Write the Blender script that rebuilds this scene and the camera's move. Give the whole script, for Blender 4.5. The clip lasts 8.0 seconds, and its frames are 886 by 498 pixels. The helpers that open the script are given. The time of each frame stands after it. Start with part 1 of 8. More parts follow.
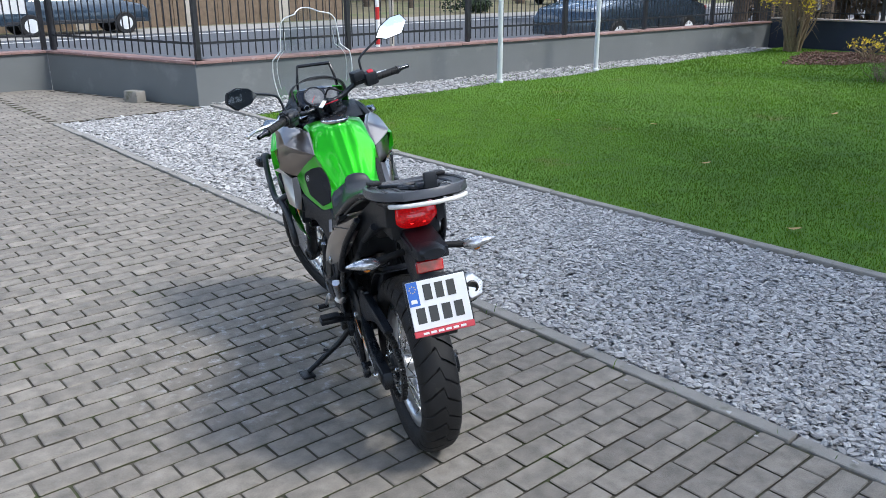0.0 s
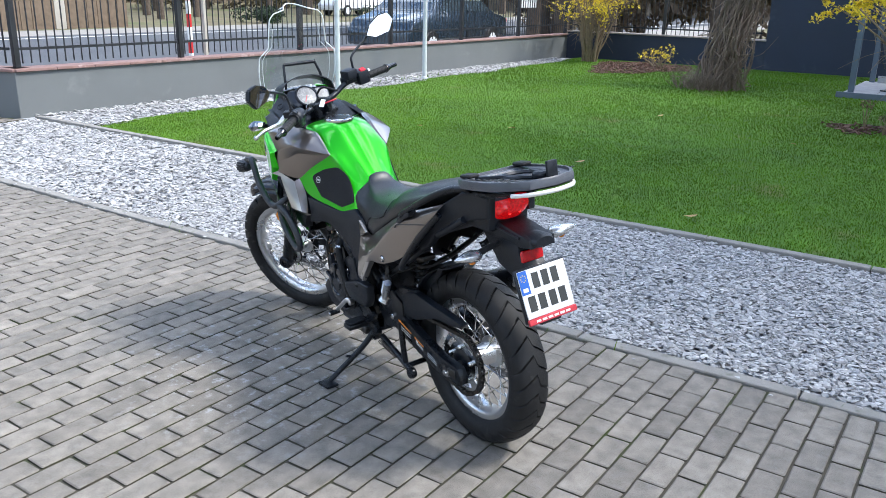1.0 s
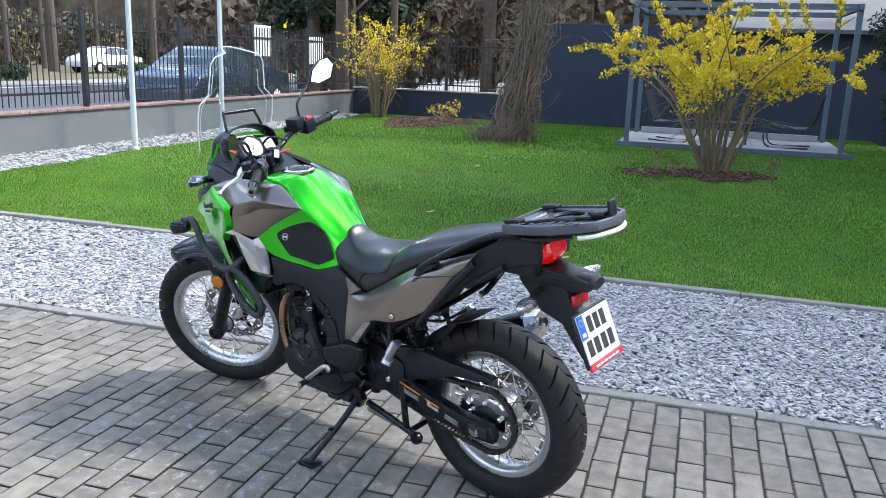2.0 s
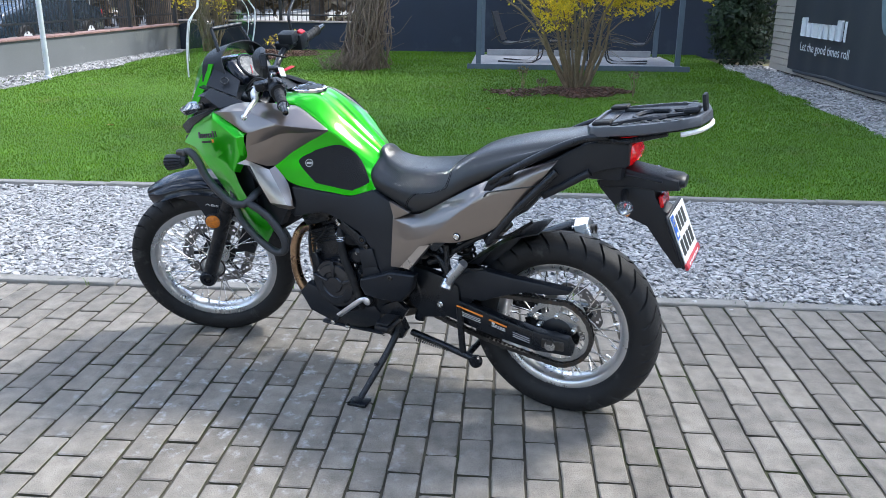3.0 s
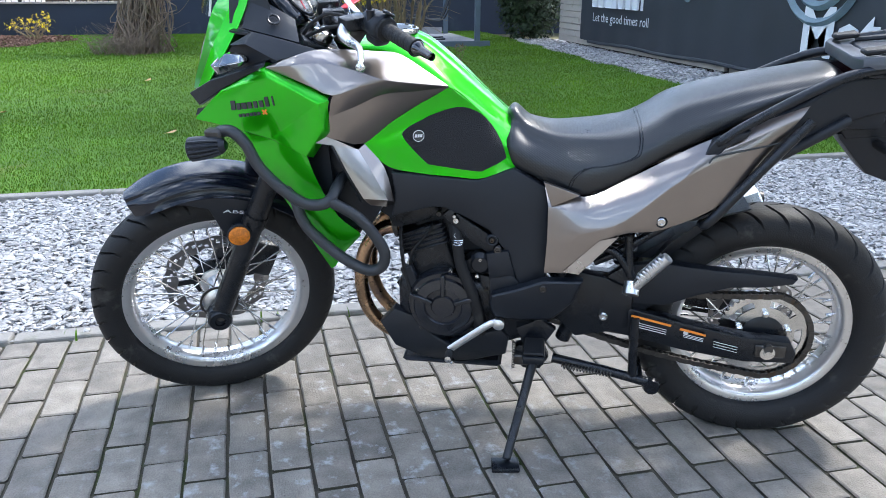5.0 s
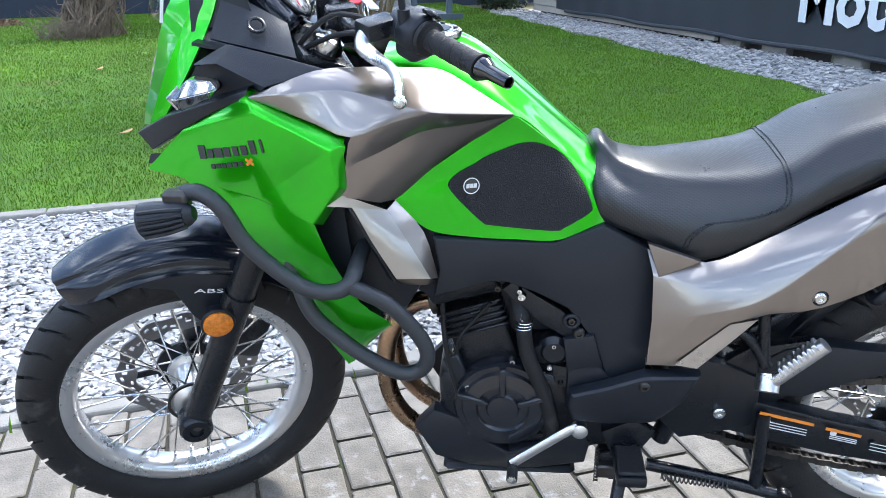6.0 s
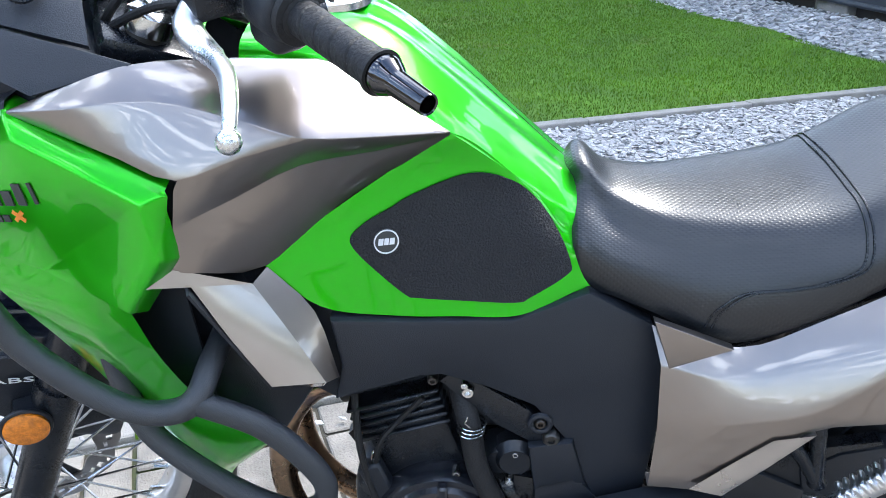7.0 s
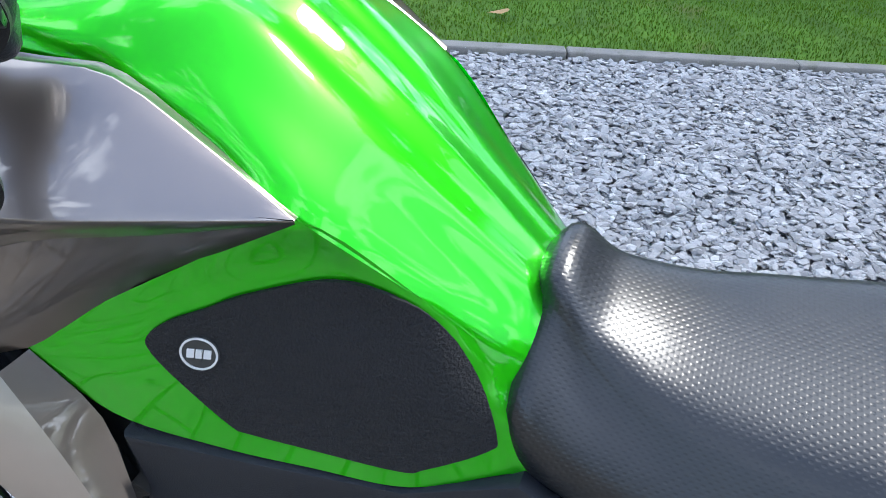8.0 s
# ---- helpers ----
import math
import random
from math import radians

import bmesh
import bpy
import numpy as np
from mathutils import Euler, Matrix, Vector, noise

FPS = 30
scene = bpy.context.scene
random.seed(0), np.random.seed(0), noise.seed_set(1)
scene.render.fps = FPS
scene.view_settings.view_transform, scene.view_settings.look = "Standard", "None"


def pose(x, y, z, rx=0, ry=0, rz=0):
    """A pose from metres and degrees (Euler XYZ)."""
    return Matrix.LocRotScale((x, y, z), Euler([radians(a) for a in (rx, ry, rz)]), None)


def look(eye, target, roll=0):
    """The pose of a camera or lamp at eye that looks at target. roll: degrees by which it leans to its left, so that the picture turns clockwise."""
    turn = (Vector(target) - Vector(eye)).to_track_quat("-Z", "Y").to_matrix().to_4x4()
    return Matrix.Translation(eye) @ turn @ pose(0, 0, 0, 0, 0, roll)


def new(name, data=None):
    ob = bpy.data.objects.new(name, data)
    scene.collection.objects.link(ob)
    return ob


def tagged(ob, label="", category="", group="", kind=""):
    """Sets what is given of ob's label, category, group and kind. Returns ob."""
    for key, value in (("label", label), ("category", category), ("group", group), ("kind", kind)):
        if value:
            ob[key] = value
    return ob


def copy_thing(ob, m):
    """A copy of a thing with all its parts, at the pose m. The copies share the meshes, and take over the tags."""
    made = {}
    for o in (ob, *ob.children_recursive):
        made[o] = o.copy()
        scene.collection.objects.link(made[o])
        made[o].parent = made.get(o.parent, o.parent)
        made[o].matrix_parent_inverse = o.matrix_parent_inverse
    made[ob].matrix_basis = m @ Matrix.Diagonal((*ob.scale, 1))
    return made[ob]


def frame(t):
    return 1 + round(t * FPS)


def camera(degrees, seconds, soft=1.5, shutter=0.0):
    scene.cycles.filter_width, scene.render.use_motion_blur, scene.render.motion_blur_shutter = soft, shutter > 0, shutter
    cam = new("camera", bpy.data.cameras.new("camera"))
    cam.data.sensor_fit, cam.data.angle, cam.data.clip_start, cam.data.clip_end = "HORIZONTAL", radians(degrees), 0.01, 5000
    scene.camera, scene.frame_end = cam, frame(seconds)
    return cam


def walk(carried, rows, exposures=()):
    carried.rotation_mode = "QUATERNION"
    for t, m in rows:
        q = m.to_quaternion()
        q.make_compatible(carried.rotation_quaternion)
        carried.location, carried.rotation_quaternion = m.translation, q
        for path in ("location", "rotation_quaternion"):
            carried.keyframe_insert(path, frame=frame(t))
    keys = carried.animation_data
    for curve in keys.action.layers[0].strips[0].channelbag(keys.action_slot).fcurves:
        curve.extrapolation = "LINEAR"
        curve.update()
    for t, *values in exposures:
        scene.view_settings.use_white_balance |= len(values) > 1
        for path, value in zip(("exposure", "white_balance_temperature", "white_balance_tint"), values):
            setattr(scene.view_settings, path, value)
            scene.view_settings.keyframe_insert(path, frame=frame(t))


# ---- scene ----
cam = camera(57.0, 8.0, soft=0.7)
# seconds, stops, kelvin, tint
EXPOSURE = [(t, stops, 5800, 9) for t, stops in ((0, 0.47), (0.5, 0.79), (1, 0.92), (1.5, 1.02), (3, 1.0), (4.5, 1.2), (6, 1.60), (7, 1.72), (7.5, 1.66), (8, 1.20))]
# seconds, eye, target, roll
PATH = [
    (0, (0.486, 0.477, 1.642), (1.713, 1.922, 1.003), -0.2),
    (0.5, (0.124, 0.804, 1.615), (1.546, 2.069, 1.0), 0.6),
    (1, (-0.181, 1.182, 1.574), (1.399, 2.247, 0.967), 1.3),
    (1.5, (-0.31, 1.585, 1.558), (1.434, 2.406, 1.025), 2.3),
    (1.7, (-0.359, 1.76, 1.529), (1.456, 2.446, 1.045), 2.9),
    (2.8, (-0.452, 2.629, 1.41), (1.448, 2.933, 0.867), -0.3),
    (3, (-0.434, 2.792, 1.378), (1.467, 2.932, 0.773), 0.5),
    (3.5, (-0.401, 3.208, 1.294), (1.462, 3.094, 0.576), 1.0),
    (4, (-0.155, 3.522, 1.194), (1.746, 3.403, 0.583), 0.4),
    (4.5, (0.13, 3.746, 1.145), (2.015, 3.473, 0.537), 1.1),
    (4.7, (0.235, 3.824, 1.152), (2.105, 3.452, 0.549), 1.1),
    (6, (1.03, 3.844, 1.183), (2.834, 3.332, 0.486), -1.1),
    (6.5, (1.312, 3.806, 1.171), (3.085, 3.263, 0.422), -0.5),
    (7, (1.485, 3.635, 1.162), (3.216, 3.069, 0.337), -0.7),
    (7.5, (1.629, 3.435, 1.175), (3.33, 3.035, 0.202), 1.1),
    (8, (1.824, 3.313, 1.19), (3.492, 3.211, 0.09), 4.3),
]
walk(cam, [(t, look(eye, target, roll)) for t, eye, target, roll in PATH], EXPOSURE)

# ---- light ----
SUN_AZ, SUN_EL = -62.0, 51.0  # degrees: direction towards the sun, from +x, and its height
sky_world = bpy.data.worlds.new("sky")
scene.world = sky_world
sky_world.use_nodes = True
wn = sky_world.node_tree
sky = wn.nodes.new("ShaderNodeTexSky")
sky.sky_type, sky.sun_disc = "NISHITA", False
sky.sun_elevation = radians(SUN_EL)
sky.sun_rotation = radians(90.0 - SUN_AZ)
sky.air_density, sky.dust_density = 1.1, 1.2
wn.nodes["Background"].inputs["Strength"].default_value = 0.15
# scattered white clouds: noise on a flat layer overhead
wtc, wsep, wz, wdiv = wn.nodes.new("ShaderNodeTexCoord"), wn.nodes.new("ShaderNodeSeparateXYZ"), wn.nodes.new("ShaderNodeMath"), wn.nodes.new("ShaderNodeVectorMath")
wz.operation, wz.inputs[1].default_value = "MAXIMUM", 0.06
wdiv.operation = "DIVIDE"
wcomb = wn.nodes.new("ShaderNodeCombineXYZ")
wn.links.new(wtc.outputs["Generated"], wsep.inputs[0]), wn.links.new(wsep.outputs["Z"], wz.inputs[0])
for k in range(3):
    wn.links.new(wz.outputs[0], wcomb.inputs[k])
wn.links.new(wtc.outputs["Generated"], wdiv.inputs[0]), wn.links.new(wcomb.outputs[0], wdiv.inputs[1])
wnoise, wramp, wmix = wn.nodes.new("ShaderNodeTexNoise"), wn.nodes.new("ShaderNodeMapRange"), wn.nodes.new("ShaderNodeMix")
wnoise.inputs["Scale"].default_value, wnoise.inputs["Detail"].default_value, wnoise.inputs["Roughness"].default_value = 2.6, 7.0, 0.6
wramp.inputs["From Min"].default_value, wramp.inputs["From Max"].default_value = 0.53, 0.59
wmix.data_type = "RGBA"
wmix.inputs[7].default_value = (14.0, 14.3, 14.8, 1)
wdrift = wn.nodes.new("ShaderNodeVectorMath")
wdrift.inputs[1].default_value = (0.7, -0.3, 0.4)
wn.links.new(wdiv.outputs[0], wdrift.inputs[0]), wn.links.new(wdrift.outputs[0], wnoise.inputs["Vector"]), wn.links.new(wnoise.outputs["Fac"], wramp.inputs["Value"])
wn.links.new(wramp.outputs[0], wmix.inputs["Factor"]), wn.links.new(sky.outputs["Color"], wmix.inputs[6])
wn.links.new(wmix.outputs[2], wn.nodes["Background"].inputs["Color"])
sun = new("sun", bpy.data.lights.new("sun", "SUN"))
sun.data.energy, sun.data.angle, sun.data.color = 2.75, radians(11.0), (1.0, 0.92, 0.80)
sun_way = Vector((math.cos(radians(SUN_EL)) * math.cos(radians(SUN_AZ)), math.cos(radians(SUN_EL)) * math.sin(radians(SUN_AZ)), math.sin(radians(SUN_EL))))
sun.matrix_world = look(sun_way * 60, (0, 0, 0))

# ---- materials ----
def mat(name, col, rough=0.5, metal=0.0, var=0.15, scale=6.0, bump=0.0, bscale=120.0, coat=0.0, col2=None, mask=0.0, mscale=3.0,
        rvar=0.08, by="", spread=0.0, spec=0.5, trans=0.0, emit=0.0, hue=None, detail=6.0, world=False, patch=None):
    """A surface with colour variation at two scales, stains of a second colour, uneven gloss and fine relief.
    by: "object" or "island" varies the colour from piece to piece by spread."""
    m = bpy.data.materials.new(name)
    m.use_nodes = True
    t = m.node_tree
    b = t.nodes["Principled BSDF"]
    N, L = t.nodes.new, t.links.new
    tc = N("ShaderNodeTexCoord")
    where = tc.outputs["Object"]
    if world:
        where = N("ShaderNodeNewGeometry").outputs["Position"]
    elif by == "object":
        shift = N("ShaderNodeVectorMath")
        shift.operation = "MULTIPLY_ADD"
        shift.inputs[1].default_value = (37.0, 53.0, 71.0)
        L(N("ShaderNodeObjectInfo").outputs["Random"], shift.inputs[0]), L(where, shift.inputs[2])
        where = shift.outputs[0]
    big, fine = N("ShaderNodeTexNoise"), N("ShaderNodeTexNoise")
    for n, sc in ((big, scale), (fine, bscale)):
        n.inputs["Scale"].default_value, n.inputs["Detail"].default_value = sc, detail
        L(where, n.inputs["Vector"])
    mix = N("ShaderNodeMath")
    mix.operation = "MULTIPLY_ADD"
    L(big.outputs["Fac"], mix.inputs[0])
    mix.inputs[1].default_value = 0.65
    fine_part = N("ShaderNodeMath")
    fine_part.operation = "MULTIPLY"
    L(fine.outputs["Fac"], fine_part.inputs[0])
    fine_part.inputs[1].default_value = 0.35
    L(fine_part.outputs[0], mix.inputs[2])
    ramp = N("ShaderNodeMapRange")
    ramp.inputs["From Min"].default_value, ramp.inputs["From Max"].default_value = 0.3, 0.7
    ramp.inputs["To Min"].default_value, ramp.inputs["To Max"].default_value = 1 - var, 1 + var
    L(mix.outputs[0], ramp.inputs["Value"])
    out = ramp.outputs[0]
    if by:
        info = N("ShaderNodeObjectInfo") if by == "object" else N("ShaderNodeNewGeometry")
        rnd = info.outputs["Random"] if by == "object" else info.outputs["Random Per Island"]
        pr = N("ShaderNodeMapRange")
        pr.inputs["To Min"].default_value, pr.inputs["To Max"].default_value = 1 - spread, 1 + spread
        L(rnd, pr.inputs["Value"])
        mul = N("ShaderNodeMath")
        mul.operation = "MULTIPLY"
        L(out, mul.inputs[0]), L(pr.outputs[0], mul.inputs[1])
        out = mul.outputs[0]
    base = N("ShaderNodeVectorMath")
    base.operation = "SCALE"
    base.inputs[0].default_value = col
    L(out, base.inputs["Scale"])
    colour = base.outputs[0]
    if by and hue is not None:
        hm = N("ShaderNodeMix")
        hm.data_type = "RGBA"
        hw = N("ShaderNodeMath")
        hw.operation, hw.inputs[1].default_value = "FRACT", 1.0
        h7 = N("ShaderNodeMath")
        h7.operation, h7.inputs[1].default_value = "MULTIPLY", 7.31
        L(rnd, h7.inputs[0]), L(h7.outputs[0], hw.inputs[0]), L(hw.outputs[0], hm.inputs["Factor"])
        hs = N("ShaderNodeVectorMath")
        hs.operation = "SCALE"
        hs.inputs[0].default_value = hue
        L(out, hs.inputs["Scale"])
        L(colour, hm.inputs[6]), L(hs.outputs[0], hm.inputs[7])
        colour = hm.outputs[2]
    if col2 is not None:
        st = N("ShaderNodeTexNoise")
        st.inputs["Scale"].default_value, st.inputs["Detail"].default_value, st.inputs["Roughness"].default_value = mscale, 8.0, 0.65
        L(where, st.inputs["Vector"])
        mr = N("ShaderNodeMapRange")
        mr.inputs["From Min"].default_value, mr.inputs["From Max"].default_value = 0.62 - 0.3 * mask, 0.72 - 0.2 * mask
        L(st.outputs["Fac"], mr.inputs["Value"])
        sm = N("ShaderNodeMix")
        sm.data_type = "RGBA"
        much = mr.outputs[0]
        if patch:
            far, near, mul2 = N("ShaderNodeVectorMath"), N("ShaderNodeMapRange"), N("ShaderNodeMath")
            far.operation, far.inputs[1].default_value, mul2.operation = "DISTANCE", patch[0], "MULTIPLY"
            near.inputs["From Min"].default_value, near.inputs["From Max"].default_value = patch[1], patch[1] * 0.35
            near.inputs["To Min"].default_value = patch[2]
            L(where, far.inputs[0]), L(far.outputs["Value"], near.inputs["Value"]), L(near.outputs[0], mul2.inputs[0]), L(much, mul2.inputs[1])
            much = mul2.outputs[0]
        L(much, sm.inputs["Factor"]), L(colour, sm.inputs[6])
        sm.inputs[7].default_value = (*col2, 1)
        colour = sm.outputs[2]
    L(colour, b.inputs["Base Color"])
    rr = N("ShaderNodeMapRange")
    rr.inputs["From Min"].default_value, rr.inputs["From Max"].default_value = 0.3, 0.7
    rr.inputs["To Min"].default_value, rr.inputs["To Max"].default_value = max(0.02, rough - rvar), min(1.0, rough + rvar)
    L(mix.outputs[0], rr.inputs["Value"]), L(rr.outputs[0], b.inputs["Roughness"])
    b.inputs["Metallic"].default_value = metal
    b.inputs["Specular IOR Level"].default_value = spec
    b.inputs["Coat Weight"].default_value = coat
    b.inputs["Coat Roughness"].default_value = 0.03
    b.inputs["Transmission Weight"].default_value = trans
    if emit:
        b.inputs["Emission Color"].default_value = (*col, 1)
        b.inputs["Emission Strength"].default_value = emit
    if bump:
        bp = N("ShaderNodeBump")
        bp.inputs["Strength"].default_value, bp.inputs["Distance"].default_value = min(1.0, bump), 0.004
        L(fine.outputs["Fac"], bp.inputs["Height"]), L(bp.outputs[0], b.inputs["Normal"])
    return m


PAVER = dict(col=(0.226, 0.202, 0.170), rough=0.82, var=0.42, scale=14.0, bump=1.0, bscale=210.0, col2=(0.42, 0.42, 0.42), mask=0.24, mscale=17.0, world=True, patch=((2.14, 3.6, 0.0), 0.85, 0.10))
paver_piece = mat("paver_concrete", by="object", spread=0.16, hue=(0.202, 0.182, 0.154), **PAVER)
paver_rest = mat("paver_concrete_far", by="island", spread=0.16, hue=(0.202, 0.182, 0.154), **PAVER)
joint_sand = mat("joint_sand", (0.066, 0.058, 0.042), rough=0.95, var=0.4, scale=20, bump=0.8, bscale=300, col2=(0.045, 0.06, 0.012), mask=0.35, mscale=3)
kerb_mat = mat("kerb_concrete", (0.27, 0.255, 0.23), rough=0.9, var=0.25, scale=6, bump=0.7, bscale=220, col2=(0.14, 0.14, 0.10), mask=0.25, mscale=5)
stone_mat = mat("crushed_stone", (0.41, 0.405, 0.395), rough=0.75, var=0.14, scale=60, bump=0.3, bscale=200, by="island", spread=0.36, hue=(0.335, 0.325, 0.318))
stone_bed = mat("stone_bed", (0.38, 0.38, 0.39), rough=0.95, var=0.35, scale=45, bump=0.8, bscale=120)
soil_mat = mat("lawn_soil", (0.072, 0.160, 0.004), rough=0.95, var=0.4, scale=3, bump=0.8, bscale=90, col2=(0.13, 0.13, 0.03), mask=0.08, mscale=1.2)
blade_mat = mat("grass_blade", (0.072, 0.178, 0.003), rough=0.55, var=0.4, scale=0.9, by="island", spread=0.25, hue=(0.122, 0.200, 0.006), spec=0.25)
ground_mat = mat("far_ground", (0.16, 0.135, 0.075), rough=0.95, var=0.35, scale=0.5, bump=0.6, bscale=8, col2=(0.10, 0.13, 0.04), mask=0.4, mscale=0.3)
asphalt = mat("asphalt", (0.085, 0.09, 0.1), rough=0.85, var=0.2, scale=1.2, bump=0.6, bscale=150)
footway_mat = mat("footway_concrete", (0.30, 0.285, 0.26), rough=0.9, var=0.15, scale=2, bump=0.4, bscale=60)
line_paint = mat("line_paint", (0.72, 0.72, 0.70), rough=0.7, var=0.15, scale=10, bump=0.3)
plaster = mat("grey_plaster", (0.155, 0.165, 0.165), rough=0.9, var=0.13, scale=1.2, bump=0.6, bscale=140, col2=(0.21, 0.22, 0.215), mask=0.15, mscale=1.4)
navy = mat("navy_plaster", (0.028, 0.036, 0.06), rough=0.8, var=0.2, scale=1.0, bump=0.5, bscale=120, col2=(0.045, 0.055, 0.08), mask=0.15, mscale=1.5)
coping_mat = mat("red_coping", (0.27, 0.165, 0.145), rough=0.8, var=0.25, scale=8, bump=0.5, bscale=160, col2=(0.42, 0.30, 0.28), mask=0.2, mscale=5)
coping_pale = mat("pale_coping", (0.42, 0.36, 0.33), rough=0.8, var=0.2, scale=8, bump=0.4, bscale=160)
iron = mat("painted_iron", (0.022, 0.023, 0.027), rough=0.45, var=0.3, scale=12, bump=0.2, bscale=200)
white_tube = mat("white_pole_paint", (0.62, 0.64, 0.66), rough=0.4, var=0.08, scale=4, bump=0.1, col2=(0.4, 0.4, 0.4), mask=0.05, mscale=8)
bark = mat("bark", (0.10, 0.075, 0.055), rough=0.95, var=0.45, scale=9, bump=1.0, bscale=40)
vine = mat("dry_vine", (0.19, 0.14, 0.105), rough=0.9, var=0.35, scale=12, bump=0.6, bscale=90)
twig = mat("shrub_twig", (0.22, 0.165, 0.10), rough=0.85, var=0.3, scale=14, bump=0.5, bscale=110)
petal = mat("yellow_flower", (0.88, 0.66, 0.02), rough=0.6, var=0.15, scale=10, by="island", spread=0.28, hue=(0.75, 0.62, 0.03))
petal_dry = mat("dry_leaf", (0.45, 0.27, 0.12), rough=0.8, var=0.25, scale=30)
leaf_dark = mat("evergreen_leaf", (0.022, 0.04, 0.014), rough=0.7, var=0.3, scale=4, by="island", spread=0.45)
mulch = mat("bark_mulch", (0.11, 0.06, 0.042), rough=0.95, var=0.35, scale=20, by="island", spread=0.5, bump=0.6)
board_mat = mat("cream_boards", (0.42, 0.385, 0.33), rough=0.75, var=0.12, scale=4, bump=0.3, bscale=80, col2=(0.3, 0.27, 0.22), mask=0.12, mscale=4)
banner_mat = mat("black_banner", (0.032, 0.038, 0.047), rough=0.6, var=0.25, scale=1.5, bump=0.15, bscale=300)
banner_ink = mat("banner_white_ink", (0.72, 0.75, 0.78), rough=0.6, var=0.06, scale=3)
banner_blue = mat("banner_grey_print", (0.17, 0.24, 0.28), rough=0.6, var=0.4, scale=2.5)
steel_blue = mat("blue_grey_steel", (0.10, 0.13, 0.17), rough=0.5, var=0.15, scale=5, bump=0.2)
slab_mat = mat("pale_slab", (0.33, 0.33, 0.34), rough=0.85, var=0.2, scale=5, bump=0.5, bscale=90)
roof_mat = mat("roof_felt", (0.16, 0.155, 0.15), rough=0.85, var=0.15, scale=3, bump=0.4)
# near-black colour paints the shade of the open space under the house
void_shade_mat = mat("painted_crawl_shade", (0.05, 0.045, 0.04), rough=0.95, var=0.4, scale=3, bump=0.5, bscale=30)
car_paint = mat("dark_blue_car_paint", (0.03, 0.05, 0.075), rough=0.25, metal=0.4, var=0.05, coat=0.8)
car_white = mat("white_car_paint", (0.75, 0.76, 0.78), rough=0.3, var=0.04, coat=0.6)
car_glass = mat("car_glass", (0.03, 0.045, 0.055), rough=0.05, var=0.1, spec=0.8)
rubber = mat("tyre_rubber", (0.013, 0.013, 0.014), spec=0.35, rough=0.6, var=0.25, scale=20, bump=0.35, bscale=300, col2=(0.05, 0.048, 0.045), mask=0.05, mscale=12)
red_paint = mat("red_paint", (0.5, 0.02, 0.02), rough=0.5, var=0.1)
sign_white = mat("white_board", (0.7, 0.71, 0.72), rough=0.6, var=0.06, scale=3)
sign_yellow = mat("yellow_sign", (0.75, 0.55, 0.03), rough=0.5, var=0.06)
hedge_leaf = mat("hedge_leaf", (0.13, 0.115, 0.06), rough=0.8, var=0.3, by="island", spread=0.5, hue=(0.17, 0.13, 0.075))
far_wood = mat("far_wood", (0.17, 0.135, 0.095), rough=0.95, var=0.55, scale=0.9, bump=0.6, bscale=6, col2=(0.06, 0.05, 0.036), mask=0.45, mscale=0.5)
planks = mat("old_planks", (0.17, 0.125, 0.085), rough=0.9, var=0.3, scale=5, bump=0.6, bscale=60)


# ---- building blocks ----
def link(name, bm, material, parent=None, label="", smooth=40.0):
    """One mesh object from a bmesh or a mesh, linked under parent."""
    if isinstance(bm, bmesh.types.BMesh):
        me = bpy.data.meshes.new(name)
        bmesh.ops.recalc_face_normals(bm, faces=bm.faces[:])
        bm.to_mesh(me)
        bm.free()
    else:
        me = bm
    if not me.materials:
        me.materials.append(material)
    if smooth:
        me.polygons.foreach_set("use_smooth", [True] * len(me.polygons))
        me.set_sharp_from_angle(angle=radians(smooth))
    ob = new(name, me)
    if parent is not None:
        ob.parent = parent
    if label:
        ob["label"] = label
    return ob


def raw(name, verts, faces):
    me = bpy.data.meshes.new(name)
    me.from_pydata([tuple(v) for v in verts], [], [tuple(f) for f in faces])
    me.update()
    return me


def box(x0, y0, z0, x1, y1, z1, bevel=0.0, seg=1, bm=None):
    bm = bm or bmesh.new()
    r = bmesh.ops.create_cube(bm, size=1.0)
    vs = r["verts"]
    bmesh.ops.scale(bm, vec=(abs(x1 - x0), abs(y1 - y0), abs(z1 - z0)), verts=vs)
    bmesh.ops.translate(bm, vec=((x0 + x1) / 2, (y0 + y1) / 2, (z0 + z1) / 2), verts=vs)
    if bevel:
        es = list({e for v in vs for e in v.link_edges})
        bmesh.ops.bevel(bm, geom=es, offset=bevel, segments=seg, profile=0.5, affect="EDGES")
    return bm


def turned(bm, m):
    bmesh.ops.transform(bm, matrix=m, verts=bm.verts[:])
    return bm


def spline(pts, n):
    """n + 1 points on a smooth curve through pts."""
    p = [Vector(q) for q in pts]
    p = [2 * p[0] - p[1]] + p + [2 * p[-1] - p[-2]]
    k, out = len(pts) - 1, []
    for i in range(n + 1):
        u = i / n * k
        j = min(int(u), k - 1)
        f = u - j
        a, b, c, d = p[j:j + 4]
        out.append(0.5 * ((2 * b) + (c - a) * f + (2 * a - 5 * b + 4 * c - d) * f * f + (3 * b - a - 3 * c + d) * f ** 3))
    return out


